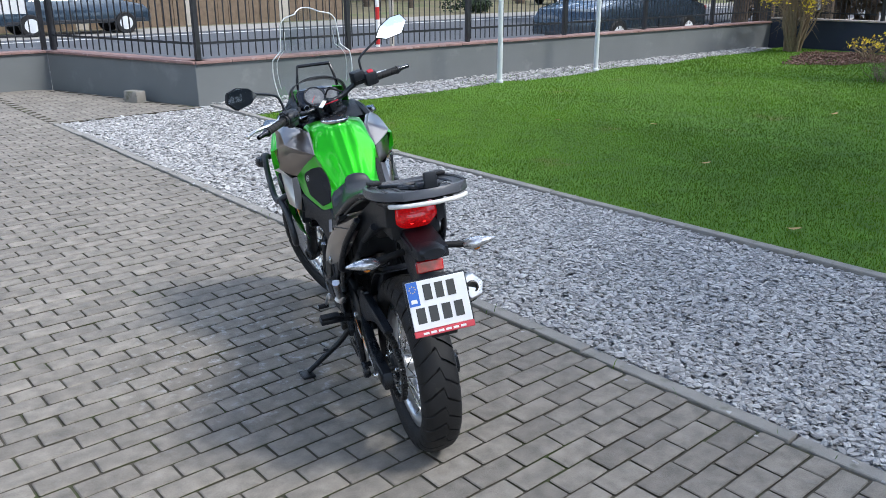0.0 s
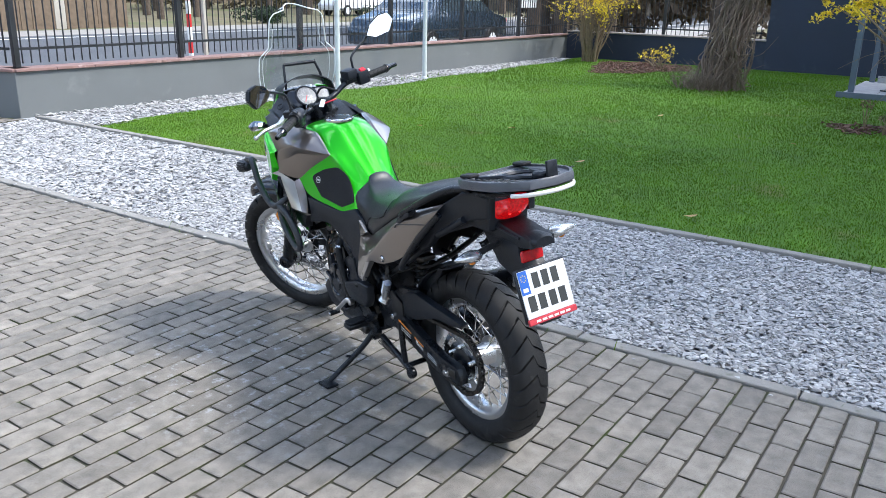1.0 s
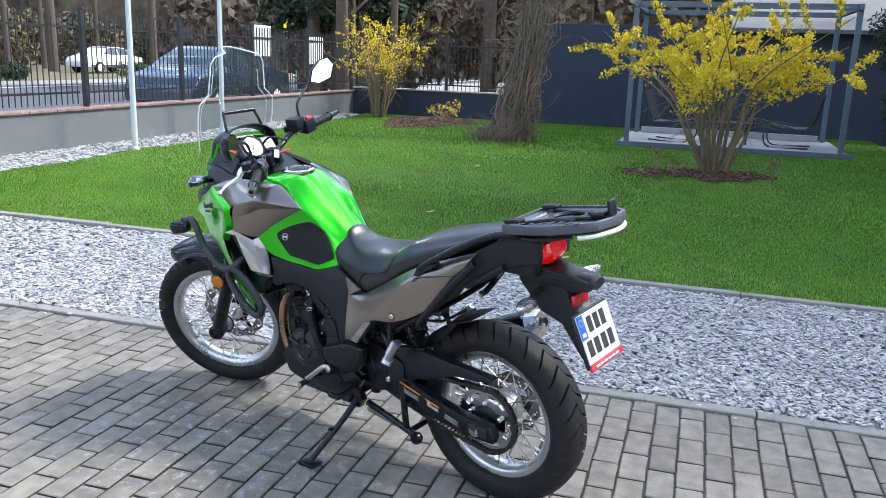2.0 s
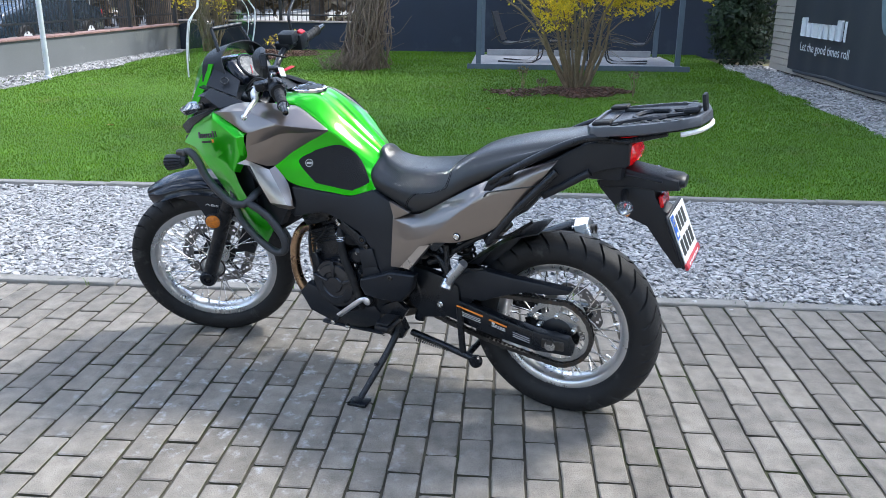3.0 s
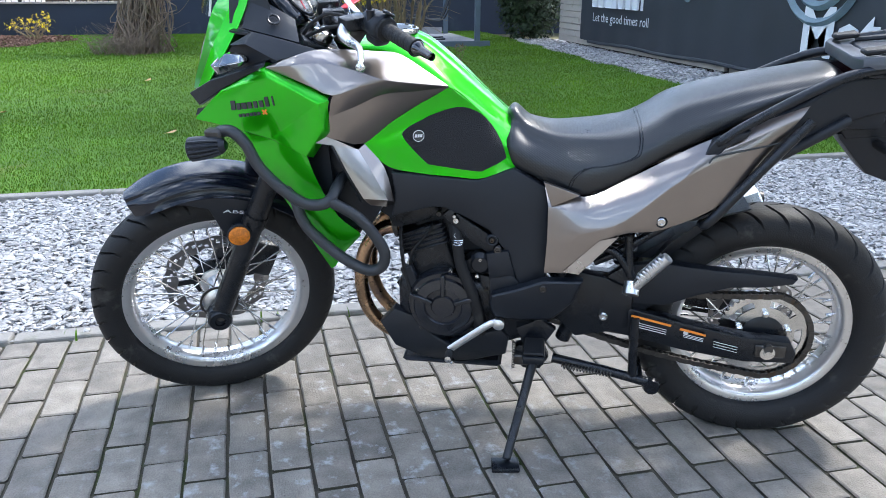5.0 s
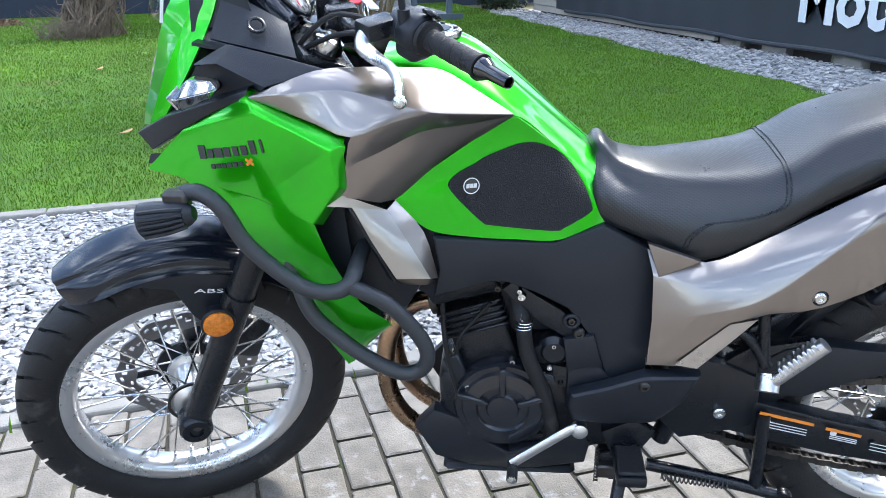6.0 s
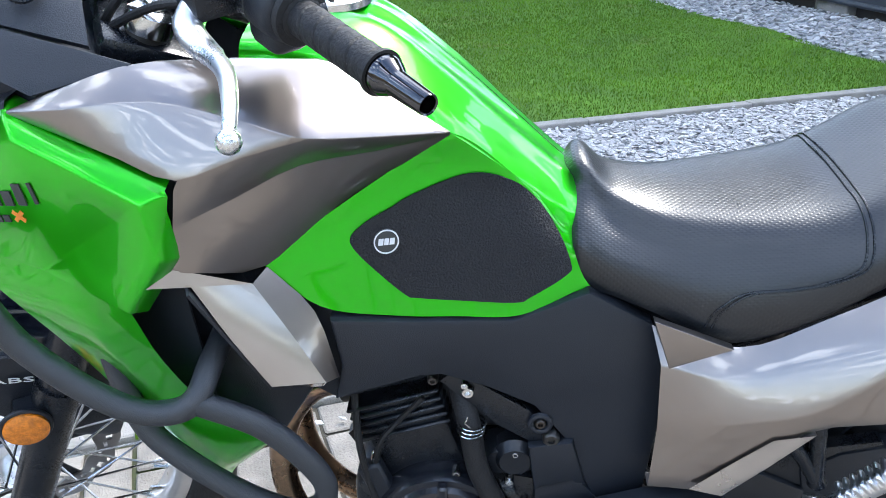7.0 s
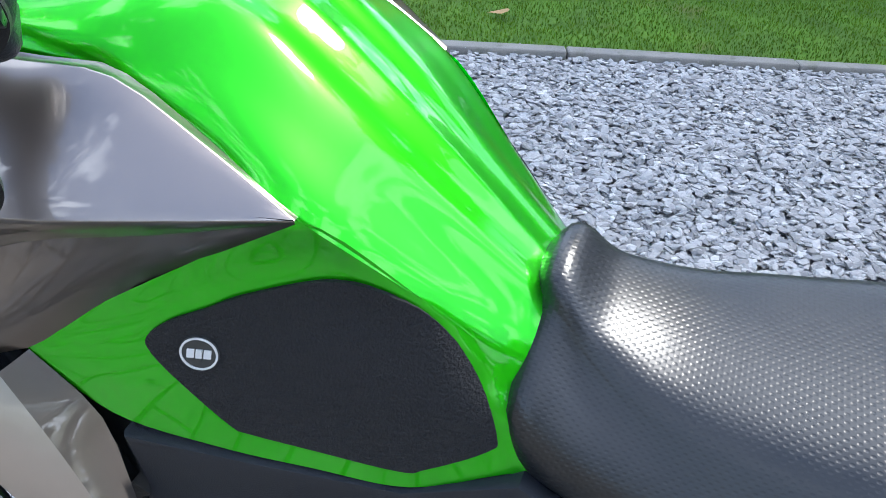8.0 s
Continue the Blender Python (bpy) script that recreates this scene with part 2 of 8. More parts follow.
def tube(pts, r, seg=8, smooth=0, cap=True, bm=None, r_end=None):
    """A round bar along pts, through a smooth curve of that many steps when smooth is given."""
    bm = bm or bmesh.new()
    p = spline(pts, smooth) if smooth else [Vector(q) for q in pts]
    rings, side = [], None
    for i, q in enumerate(p):
        d = (p[min(i + 1, len(p) - 1)] - p[max(i - 1, 0)]).normalized()
        if side is None:
            side = d.orthogonal().normalized()
        side = (side - d * side.dot(d)).normalized()
        up = d.cross(side)
        rad = r if r_end is None else r + (r_end - r) * i / (len(p) - 1)
        rings.append([bm.verts.new(q + side * rad * math.cos(2 * math.pi * k / seg) + up * rad * math.sin(2 * math.pi * k / seg)) for k in range(seg)])
    for a, b in zip(rings, rings[1:]):
        for k in range(seg):
            bm.faces.new((a[k], a[(k + 1) % seg], b[(k + 1) % seg], b[k]))
    if cap:
        bm.faces.new(rings[0][::-1]), bm.faces.new(rings[-1])
    return bm


def lathe(profile, seg=48, close=False, bm=None):
    """Turns (radius, y) points round the y axis."""
    bm = bm or bmesh.new()
    rings = []
    for r, y in profile:
        rings.append([bm.verts.new((r * math.cos(2 * math.pi * k / seg), y, r * math.sin(2 * math.pi * k / seg))) for k in range(seg)])
    pairs = list(zip(rings, rings[1:])) + ([(rings[-1], rings[0])] if close else [])
    for a, b in pairs:
        for k in range(seg):
            bm.faces.new((a[k], a[(k + 1) % seg], b[(k + 1) % seg], b[k]))
    if not close:
        bm.faces.new(rings[0]), bm.faces.new(rings[-1][::-1])
    return bm


def loft(rows, n=12, across=3, thick=0.0, round_rows=True, mirror=False, bm=None):
    """A skin through rows of points, n steps along each, across steps from one to the next."""
    bm = bm or bmesh.new()
    lines = [spline(r, n) if round_rows else r for r in rows]
    grid = []
    for k in range(len(lines[0])):
        col = [ln[k] for ln in lines]
        grid.append(spline(col, across * (len(lines) - 1)) if across > 1 else [Vector(c) for c in col])
    for sgn in ((1, -1) if mirror else (1,)):
        vs = [[bm.verts.new((q.x, q.y * sgn, q.z)) for q in c] for c in grid]
        for a, b in zip(vs, vs[1:]):
            for i in range(len(a) - 1):
                bm.faces.new((a[i], a[i + 1], b[i + 1], b[i]))
    bmesh.ops.remove_doubles(bm, verts=bm.verts[:], dist=0.0004)
    bmesh.ops.recalc_face_normals(bm, faces=bm.faces[:])
    if thick:
        bmesh.ops.solidify(bm, geom=bm.faces[:], thickness=thick)
    return bm


def plate(poly, y_of, thick, bevel=0.004, seg=2, bm=None):
    """A panel whose outline is (x, z) points, lying at y_of(x, z), with thickness inwards and a rounded rim."""
    bm = bm or bmesh.new()
    y = y_of if callable(y_of) else (lambda x, z: y_of)
    s = 1 if thick >= 0 else -1
    out = [bm.verts.new((x, y(x, z), z)) for x, z in poly]
    back = [bm.verts.new((x, y(x, z) - thick, z)) for x, z in poly]
    f = bm.faces.new(out)
    bm.faces.new(back[::-1])
    n = len(poly)
    for i in range(n):
        bm.faces.new((out[i], back[i], back[(i + 1) % n], out[(i + 1) % n]))
    bmesh.ops.recalc_face_normals(bm, faces=bm.faces[:])
    if bevel:
        bmesh.ops.bevel(bm, geom=list(f.edges), offset=bevel, segments=seg, profile=0.5, affect="EDGES", clamp_overlap=True)
    bmesh.ops.triangulate(bm, faces=[g for g in bm.faces if len(g.verts) > 4])
    return bm


def ring(centre, r, tube_r, axis="y", seg=40, sides=8):
    bm = lathe([(r + tube_r * math.cos(2 * math.pi * k / sides), tube_r * math.sin(2 * math.pi * k / sides)) for k in range(sides)], seg, close=True)
    m = {"y": Matrix(), "z": pose(0, 0, 0, 90), "x": pose(0, 0, 0, 0, 0, 90)}[axis]
    return turned(bm, Matrix.Translation(centre) @ m)


def disc(centre, r, y0, y1, seg=32, bevel=0.0):
    """A flat round with its axis along y, from y0 to y1 about centre (x, z)."""
    b = bevel
    bm = lathe([(r - b, y0), (r, y0 + b), (r, y1 - b), (r - b, y1)] if b else [(r, y0), (r, y1)], seg)
    return turned(bm, Matrix.Translation((centre[0], 0, centre[1])))


def thing(name, label, category, group="", kind="", m=None):
    e = new(name)
    e.empty_display_size = 0.1
    if m is not None:
        e.matrix_world = m
    return tagged(e, label, category, group, kind)

# ---- the setting ----
rng = np.random.default_rng(7)
EDGE, KERB_W, LAWN_X = 3.155, 0.075, 5.12   # end of the paving, kerb width, near face of the lawn kerb
WALL_Y0, WALL_Y1 = 10.85, 10.6              # the road wall's face at its corner and at its far end
CORNER = Vector((5.06, WALL_Y0, 0))
BACK_X, HOUSE_Y = 19.2, -2.15

ground = tagged(link("ground", box(-220, -220, -0.6, 260, 300, -0.075), ground_mat, smooth=0), "rough ground with dry grass and leaf litter", "ground", kind="structure")

driveway = tagged(link("driveway", box(-7, -5, -0.07, EDGE, 17, -0.0085), joint_sand, smooth=0), "sand-filled joints under grey concrete block paving", "driveway", kind="structure")
gravel_bed = tagged(link("gravel_bed", box(EDGE + KERB_W, -5, -0.07, LAWN_X, 10.62, -0.02), stone_bed, smooth=0), "bed under a strip of crushed grey stone", "gravel bed", kind="structure")


def flat_patch(name, pts, z, material, label, category):
    bm = bmesh.new()
    bm.faces.new([bm.verts.new((x, y, z)) for x, y in pts])
    r = bmesh.ops.extrude_face_region(bm, geom=bm.faces[:])
    bmesh.ops.translate(bm, vec=(0, 0, -0.05), verts=[v for v in r["geom"] if isinstance(v, bmesh.types.BMVert)])
    return tagged(link(name, bm, material, smooth=0), label, category, kind="structure")


flat_patch("wall_gravel_bed", [(LAWN_X + 0.08, 9.75), (19.0, 9.9), (19.0, 10.6), (5.06, 10.85)], -0.015, stone_bed, "bed of a stone strip along the wall", "gravel bed")
flat_patch("house_gravel_bed", [(LAWN_X + 0.08, -2.6), (16.6, -2.6), (16.6, -1.4), (LAWN_X + 0.08, -0.95)], -0.015, stone_bed, "bed of a stone strip along the house", "gravel bed")
# the far end of the paving, past the stone strip
flat_patch("side_paving", [(EDGE, 10.7), (5.0, 10.9), (4.1, 13.9), (EDGE, 13.9)], -0.011, joint_sand, "block paving by the wall", "pavement")

# lawn: a sheet with low swells
gx, gy = np.linspace(LAWN_X + 0.07, 19.2, 70), np.linspace(-1.5, 10.2, 60)
lv, lf = [], []
for j, yy in enumerate(gy):
    for i, xx in enumerate(gx):
        lv.append((xx, yy, 0.002 + 0.005 * noise.noise(Vector((xx * 0.5, yy * 0.5, 0))) * min(1, (xx - LAWN_X) * 0.6)))
for j in range(len(gy) - 1):
    for i in range(len(gx) - 1):
        lf.append((j * 70 + i, j * 70 + i + 1, (j + 1) * 70 + i + 1, (j + 1) * 70 + i))


def lawn_here(x, y):
    far = 9.72 + 0.35 * (x - 5) / 14 + 0.08 * math.sin(x * 2.1)
    near = -0.98 - 0.45 * (x - 6.5) / 9.5 + 0.05 * math.sin(x * 3.3)
    return near < y < far


lf = [f for f in lf if lawn_here(*(np.mean([lv[k][:2] for k in f], axis=0)))]
lawn = tagged(link("lawn", raw("lawn", lv, lf), soil_mat), "green spring lawn", "lawn", kind="structure")

# road beyond the wall
flat_patch("footway", [(-40, 12.2), (120, 12.2), (120, 15.6), (-40, 15.6)], -0.06, footway_mat, "pale footway beside the road", "pavement")
flat_patch("road", [(-40, 15.6), (120, 15.6), (120, 26.0), (-40, 26.0)], -0.07, asphalt, "grey asphalt road", "road")
for k, yy in enumerate((17.0, 24.9)):
    flat_patch("road_line", [(-40, yy), (120, yy), (120, yy + 0.13), (-40, yy + 0.13)], -0.062, line_paint, "white painted edge line", "road marking")
flat_patch("verge", [(-40, 26.0), (120, 26.0), (120, 28.5), (-40, 28.5)], -0.062, footway_mat, "sandy verge", "verge")

# kerbs: concrete edging laid end to end
kerb_row = tagged(new("kerb"), "weathered concrete edging between paving and stones", "kerb", kind="structure")
lawn_kerb = tagged(new("lawn_kerb"), "weathered concrete edging along the lawn", "kerb", kind="structure")
kerb_mesh = raw("kerb_stone", *(lambda b: ([v.co[:] for v in b.verts], [[v.index for v in f.verts] for f in b.faces]))(
    (lambda b: (b.verts.index_update(), b)[1])(box(0, 0.003, -0.14, KERB_W, 0.997, 0.0, bevel=0.008, seg=2))))
kerb_mesh.materials.append(kerb_mat)
for row, x0, top, y_end in ((kerb_row, EDGE + 0.002, 0.012, 10.6), (lawn_kerb, LAWN_X, 0.03, 10.8)):
    for k in range(16):
        if -4 + k > y_end - 0.6:
            break
        o = new("edging_stone", kerb_mesh)
        o.parent = row
        o.location = (x0 + rng.normal(0, 0.003), -4.35 + k, top + rng.normal(0, 0.003))
        o.rotation_euler = (rng.normal(0, 0.003), rng.normal(0, 0.01), rng.normal(0, 0.003))


# walls with coping
def wall_run(name, a, b, height, thick, body, cap, label):
    """A low wall from a to b, its face on the line, its thickness to the left of the way, under a coping."""
    a, b = Vector((*a, 0)), Vector((*b, 0))
    length, yaw = (b - a).length, math.degrees(math.atan2(b.y - a.y, b.x - a.x))
    m = Matrix.Translation(a) @ pose(0, 0, 0, 0, 0, yaw)
    w = link(name, turned(box(0, 0, -0.3, length, thick, height, bevel=0.006), m), body)
    tagged(w, label, "wall", kind="structure")
    n = max(1, round(length / 0.5))
    for k in range(n):
        x0, x1 = k * length / n, (k + 1) * length / n
        link("coping_stone", turned(box(x0 + 0.002, -0.035, height + 0.001, x1 - 0.002, thick + 0.03, height + 0.038, bevel=0.006), m), cap, w)
    return m, length


RED_WALL = "grey plastered garden wall under a reddish coping"
wall_m, wall_len = wall_run("wall_road", (CORNER.x, CORNER.y), (19.3, WALL_Y1), 0.53, 0.24, plaster, coping_mat, RED_WALL)
ret_m, ret_len = wall_run("wall_return", (4.12, 14.0), (CORNER.x, CORNER.y), 0.53, 0.24, plaster, coping_mat, RED_WALL)
gate_m, gate_len = wall_run("wall_gate", (-3.0, 14.05), (4.12, 14.0), 0.53, 0.24, plaster, coping_mat, RED_WALL)
back_m, back_len = wall_run("wall_back", (BACK_X, 10.6), (BACK_X, 5.75), 0.62, 0.24, navy, coping_pale, "navy painted low wall under a pale coping")
tall = tagged(link("wall_shed", box(BACK_X - 0.02, -7.5, -0.3, BACK_X + 0.25, 5.75, 2.32, bevel=0.01), navy), "tall navy painted shed wall", "wall", kind="structure")
roof = tagged(link("shed_roof", turned(box(-0.5, -4.6, 0, 4.5, 4.6, 0.09, bevel=0.01), Matrix.Translation((BACK_X + 0.1, -3.0, 2.33)) @ pose(0, 0, 0, 0, -14, 0)), roof_mat), "grey felt shed roof with a shallow slope", "roof", kind="structure")


# iron fence: posts and panels of round pickets
def fence_panel(length, height, count):
    e = thing("iron_fence", "dark iron fence length with upright pickets and two rails", "fence panel", "iron fence panels")
    for z in (0.2, height - 0.22):
        link("rail", box(0.03, -0.012, z, length - 0.03, 0.012, z + 0.032), iron, e, smooth=0)
    pk = None
    for k in range(count):
        x = length * (k + 0.7) / (count + 0.4)
        if pk is None:
            pk = link("picket", tube([(0, -0.02, 0.045), (0, -0.02, height)], 0.0095, 6), iron, e)
            pk.location = (x, 0.02, 0)
            first = pk
        else:
            o = new("picket", first.data)
            o.parent, o.location = e, (x, 0.02, 0)
    return e


def fence_post(height):
    e = thing("fence_post", "square dark iron fence post with a flat cap", "fence post", "iron fence posts")
    link("shaft", box(-0.035, -0.035, 0, 0.035, 0.035, height, bevel=0.004), iron, e)
    link("cap", box(-0.042, -0.042, height, 0.042, 0.042, height + 0.012, bevel=0.003), iron, e)
    return e


post0, panel0 = fence_post(1.42), fence_panel(2.45, 1.36, 21)
first_used = []


def put_thing(ob, m):
    if ob not in first_used:
        first_used.append(ob)
        ob.matrix_world = m
        return ob
    return copy_thing(ob, m)


for m, length, pitch, lead in ((wall_m, wall_len, 2.45, 0.1), (ret_m, ret_len, 3.2, 0.0), (gate_m, gate_len, 2.45, 0.0), (back_m, back_len, 2.4, 0.05)):
    n = max(1, round(length / pitch))
    for k in range(n + 1):
        x = lead + k * (length - lead) / n
        if m is ret_m and k == n:
            continue
        put_thing(post0, m @ pose(x, 0.12, 0.57))
        if k < n:
            put_thing(panel0, m @ pose(x, 0.12, 0.57) @ Matrix.Diagonal(((length - lead) / n / 2.45, 1, 1, 1)))

# loose block left at the foot of the wall
tagged(link("concrete_block", turned(box(-0.13, -0.08, 0, 0.13, 0.08, 0.16, bevel=0.015, seg=2), pose(4.55, 11.75, -0.01, 0, 0, 110)), kerb_mat), "pale concrete block standing on the paving by the wall", "block")

# two bare white poles
pole = thing("flag_pole", "bare white flagpole standing in the stones", "flagpole", "flagpoles")
link("shaft", tube([(0, 0, -0.05), (0, 0, 6.2)], 0.042, 14, r_end=0.03), white_tube, pole)
link("collar", lathe([(0.055, 0.0), (0.058, 0.02), (0.05, 0.05), (0.043, 0.055)], 16), white_tube, pole).rotation_euler = (radians(90), 0, 0)
pole.matrix_world = pose(9.66, 9.88, 0, 0, 0, 0)
copy_thing(pole, pose(12.12, 9.97, 0, 0, 0, 40))

# house wall with boards and banner
house = tagged(new("house_wall"), "cream boarded side of a low house", "house", kind="structure")
# solid box fills the void under the boards, its shade painted dark
link("footing", box(4.0, HOUSE_Y - 0.4, -0.3, 15.6, HOUSE_Y - 0.12, 0.4), void_shade_mat, house, smooth=0)
link("core", box(2.0, HOUSE_Y - 0.35, 0.3, 15.68, HOUSE_Y - 0.06, 3.0), board_mat, house, smooth=0)
for k in range(26):
    z0 = 0.04 + k * 0.112
    bm = bmesh.new()
    x0, x1 = (9.9, 15.7) if k < 2 else (2.0, 15.7)
    pts = [(HOUSE_Y - 0.06, z0), (HOUSE_Y, z0), (HOUSE_Y - 0.012, z0 + 0.1), (HOUSE_Y - 0.02, z0 + 0.104), (HOUSE_Y - 0.06, z0 + 0.104)]
    a, b = [bm.verts.new((x0, y, z)) for y, z in pts], [bm.verts.new((x1, y, z)) for y, z in pts]
    bm.faces.new(a), bm.faces.new(b[::-1])
    for i in range(5):
        bm.faces.new((a[i], a[(i + 1) % 5], b[(i + 1) % 5], b[i]))
    link("board", bm, board_mat, house, smooth=0)
for x in (9.4, 8.6, 7.5, 6.6, 5.8):
    link("footing_block", box(x, HOUSE_Y - 0.14, -0.05, x + 0.42, HOUSE_Y - 0.02, 0.2 + 0.04 * math.sin(x * 5), bevel=0.012), kerb_mat, house)

banner = thing("banner", "large black vinyl banner with pale print stretched along the boards", "banner")
BY = HOUSE_Y + 0.02
bv, bf = [], []
nx, nz = 60, 14
for i in range(nx + 1):
    for k in range(nz + 1):
        x, z = 5.2 + i * (14.6 - 5.2) / nx, 0.13 + k * (2.6 - 0.13) / nz
        bv.append((x, BY + 0.012 * noise.noise(Vector((x * 1.7, 0, z * 1.2))) + 0.006 * math.sin(x * 9), z + 0.012 * math.sin(x * 2.6)))
for i in range(nx):
    for k in range(nz):
        bf.append((i * (nz + 1) + k, i * (nz + 1) + k + 1, (i + 1) * (nz + 1) + k + 1, (i + 1) * (nz + 1) + k))
link("sheet", raw("sheet", bv, bf), banner_mat, banner)
link("hem", tube([(5.2 + i * 0.5, BY + 0.012, 0.122 + 0.012 * math.sin((5.2 + i * 0.5) * 2.6)) for i in range(19)], 0.026, 8), banner_mat, banner)


def wall_text(body, x, z, size, material, name, width=None, bold=0.0):
    """Lettering on the house wall, read from the lawn."""
    cu = bpy.data.curves.new(name, "FONT")
    cu.body, cu.size, cu.extrude, cu.resolution_u, cu.offset = body, size, 0.001, 2, bold
    tmp = bpy.data.objects.new(name, cu)
    scene.collection.objects.link(tmp)
    bpy.context.view_layer.update()
    me = bpy.data.meshes.new_from_object(tmp.evaluated_get(bpy.context.evaluated_depsgraph_get()))
    bpy.data.objects.remove(tmp)
    if width:
        xs = [v.co.x for v in me.vertices]
        k = width / (max(xs) - min(xs))
        for v in me.vertices:
            v.co.x *= k
    # one part for each letter: islands that lie over one another belong together
    src = bmesh.new()
    src.from_mesh(me)
    left, runs = set(src.verts), []
    while left:
        stack, isle = [left.pop()], []
        while stack:
            v = stack.pop()
            isle.append(v)
            for e in v.link_edges:
                o = e.other_vert(v)
                if o in left:
                    left.discard(o)
                    stack.append(o)
        runs.append((min(v.co.x for v in isle), max(v.co.x for v in isle), isle))
    letters = []
    for a, b, isle in sorted(runs, key=lambda r: r[0]):
        if letters and a < letters[-1][1] - 0.3 * (b - a):
            letters[-1] = (letters[-1][0], max(b, letters[-1][1]), letters[-1][2] + isle)
        else:
            letters.append((a, b, isle))
    for a, b, isle in letters:
        number = {v: k for k, v in enumerate(isle)}
        faces = {f for v in isle for f in v.link_faces}
        o = link("letter", raw("letter", [v.co for v in isle], [[number[v] for v in f.verts] for f in faces]), material, banner, smooth=0)
        o.matrix_local = Matrix.Translation((x, BY + 0.024, z)) @ pose(0, 0, 0, 90, 0, 180)
    src.free()


# a brand mark as plain blocks, a line of words, and big letters further along
for k, (w, h) in enumerate(((0.2, 0.3), (0.19, 0.22), (0.28, 0.22), (0.19, 0.22), (0.18, 0.22), (0.19, 0.22), (0.17, 0.3), (0.08, 0.29))):
    x = 14.05 - 0.255 * k
    link("mark_block", box(x - w, BY + 0.018, 0.70, x, BY + 0.023, 0.70 + h, bevel=0.02 if w > 0.1 else 0.0), banner_ink, banner, smooth=0)
wall_text("Let the good times roll", 14.03, 0.47, 0.2, banner_ink, "words", 2.05)
wall_text("Moto", 8.42, 0.40, 0.70, banner_ink, "words", bold=0.022)
link("printed_shape", turned(disc((0, 0), 0.4, 0, 0.004, 28), Matrix.Translation((10.9, BY + 0.016, 1.62)) @ Matrix.Diagonal((0.75, 1, 1.9, 1))), banner_blue, banner, smooth=0)
link("printed_shape", turned(disc((0, 0), 0.3, 0, 0.004, 28), Matrix.Translation((9.4, BY + 0.016, 1.45)) @ Matrix.Diagonal((0.9, 1, 1.5, 1))), banner_blue, banner, smooth=0)
for r in (0.62, 0.45, 0.28):
    link("printed_ring", turned(ring((8.2, BY + 0.016, 1.35), r, 0.05, "y", 36, 4), Matrix()), banner_blue, banner, smooth=0)


# clipped evergreen by the house corner, and hedges: clumps of small leaves
def leaf_cloud(centres, radii, count, size, flat=0.0):
    """Small two-sided leaf quads scattered over and in ellipsoids."""
    c, r = np.array(centres, float), np.array(radii, float)
    pick = rng.integers(0, len(c), count)
    d = rng.normal(size=(count, 3))
    d /= np.linalg.norm(d, axis=1)[:, None]
    p = c[pick] + d * r[pick] * (0.72 + 0.33 * rng.random(count))[:, None]
    a = rng.normal(size=(count, 3))
    a /= np.linalg.norm(a, axis=1)[:, None]
    b = np.cross(a, d)
    b /= np.linalg.norm(b, axis=1)[:, None] + 1e-9
    s = size * (0.6 + 0.8 * rng.random(count))[:, None]
    v = np.stack([p - a * s, p + b * s * 0.45, p + a * s, p - b * s * 0.45], 1).reshape(-1, 3)
    f = np.arange(count * 4).reshape(-1, 4)
    return v, f


thuja = thing("thuja", "dark green clipped evergreen beside the house", "shrub")
link("trunk", tube([(16.7, -1.75, -0.02), (16.72, -1.75, 2.2)], 0.06, 8, r_end=0.02), bark, thuja)
cs = [(16.7 + rng.normal(0, 0.22), -1.75 + rng.normal(0, 0.3), 0.25 + 2.6 * k / 34) for k in range(34)]
v, f = leaf_cloud(cs, [(0.48, 0.52, 0.36)] * 34, 15000, 0.05)
link("crown", raw("crown", v, f), leaf_dark, thuja, smooth=0)


# old tree wrapped in dry vines
tree = thing("tree", "old tree trunk wrapped in dry leafless vines", "tree")
TX, TY = 14.6, 5.42
bm = tube([(TX, TY, -0.05), (TX + 0.02, TY, 0.5), (TX - 0.02, TY + 0.03, 1.6), (TX, TY, 3.2), (TX + 0.1, TY, 6.0)], 0.16, 16, smooth=26, r_end=0.12)
for v in bm.verts:
    k = 1 + 0.10 * noise.noise(v.co * 4) + (0.35 * max(0, 0.35 - v.co.z))
    v.co.x, v.co.y = TX + (v.co.x - TX) * k, TY + (v.co.y - TY) * k


def leaning(b):
    """Tilts the tree's parts the way the trunk grows."""
    for v in b.verts:
        v.co.x, v.co.y = v.co.x + 0.09 * v.co.z, v.co.y - 0.15 * v.co.z
    return b


link("trunk", leaning(bm), bark, tree)
for k in range(5):
    a = k * 1.3
    link("limb", leaning(tube([(TX, TY, 2.6 + 0.5 * k), (TX + 0.5 * math.cos(a), TY + 0.5 * math.sin(a), 3.3 + 0.5 * k), (TX + 1.4 * math.cos(a), TY + 1.4 * math.sin(a), 4.3 + 0.5 * k)], 0.09, 8, smooth=8, r_end=0.02)), bark, tree)
bm = bmesh.new()
for k in range(150):
    a, z = rng.random() * 6.28, -0.02
    rad, pts = 0.20 + 0.26 * rng.random() ** 2, []
    swing, turn = rng.normal(0, 0.9), rng.normal(0, 2.6)
    top = 0.6 + 3.2 * rng.random()
    n = 9
    for i in range(n):
        u = i / (n - 1)
        rr = 0.17 + (rad - 0.17) * (1 - u) ** 0.7 + 0.16 * math.sin(3.1 * u + k) * rng.random()
        aa = a + turn * u + swing * math.sin(5 * u)
        pts.append((TX + rr * math.cos(aa), TY + rr * math.sin(aa), z + top * u))
    tube(pts, 0.006 + 0.014 * rng.random(), 5, smooth=16, bm=bm, r_end=0.004)
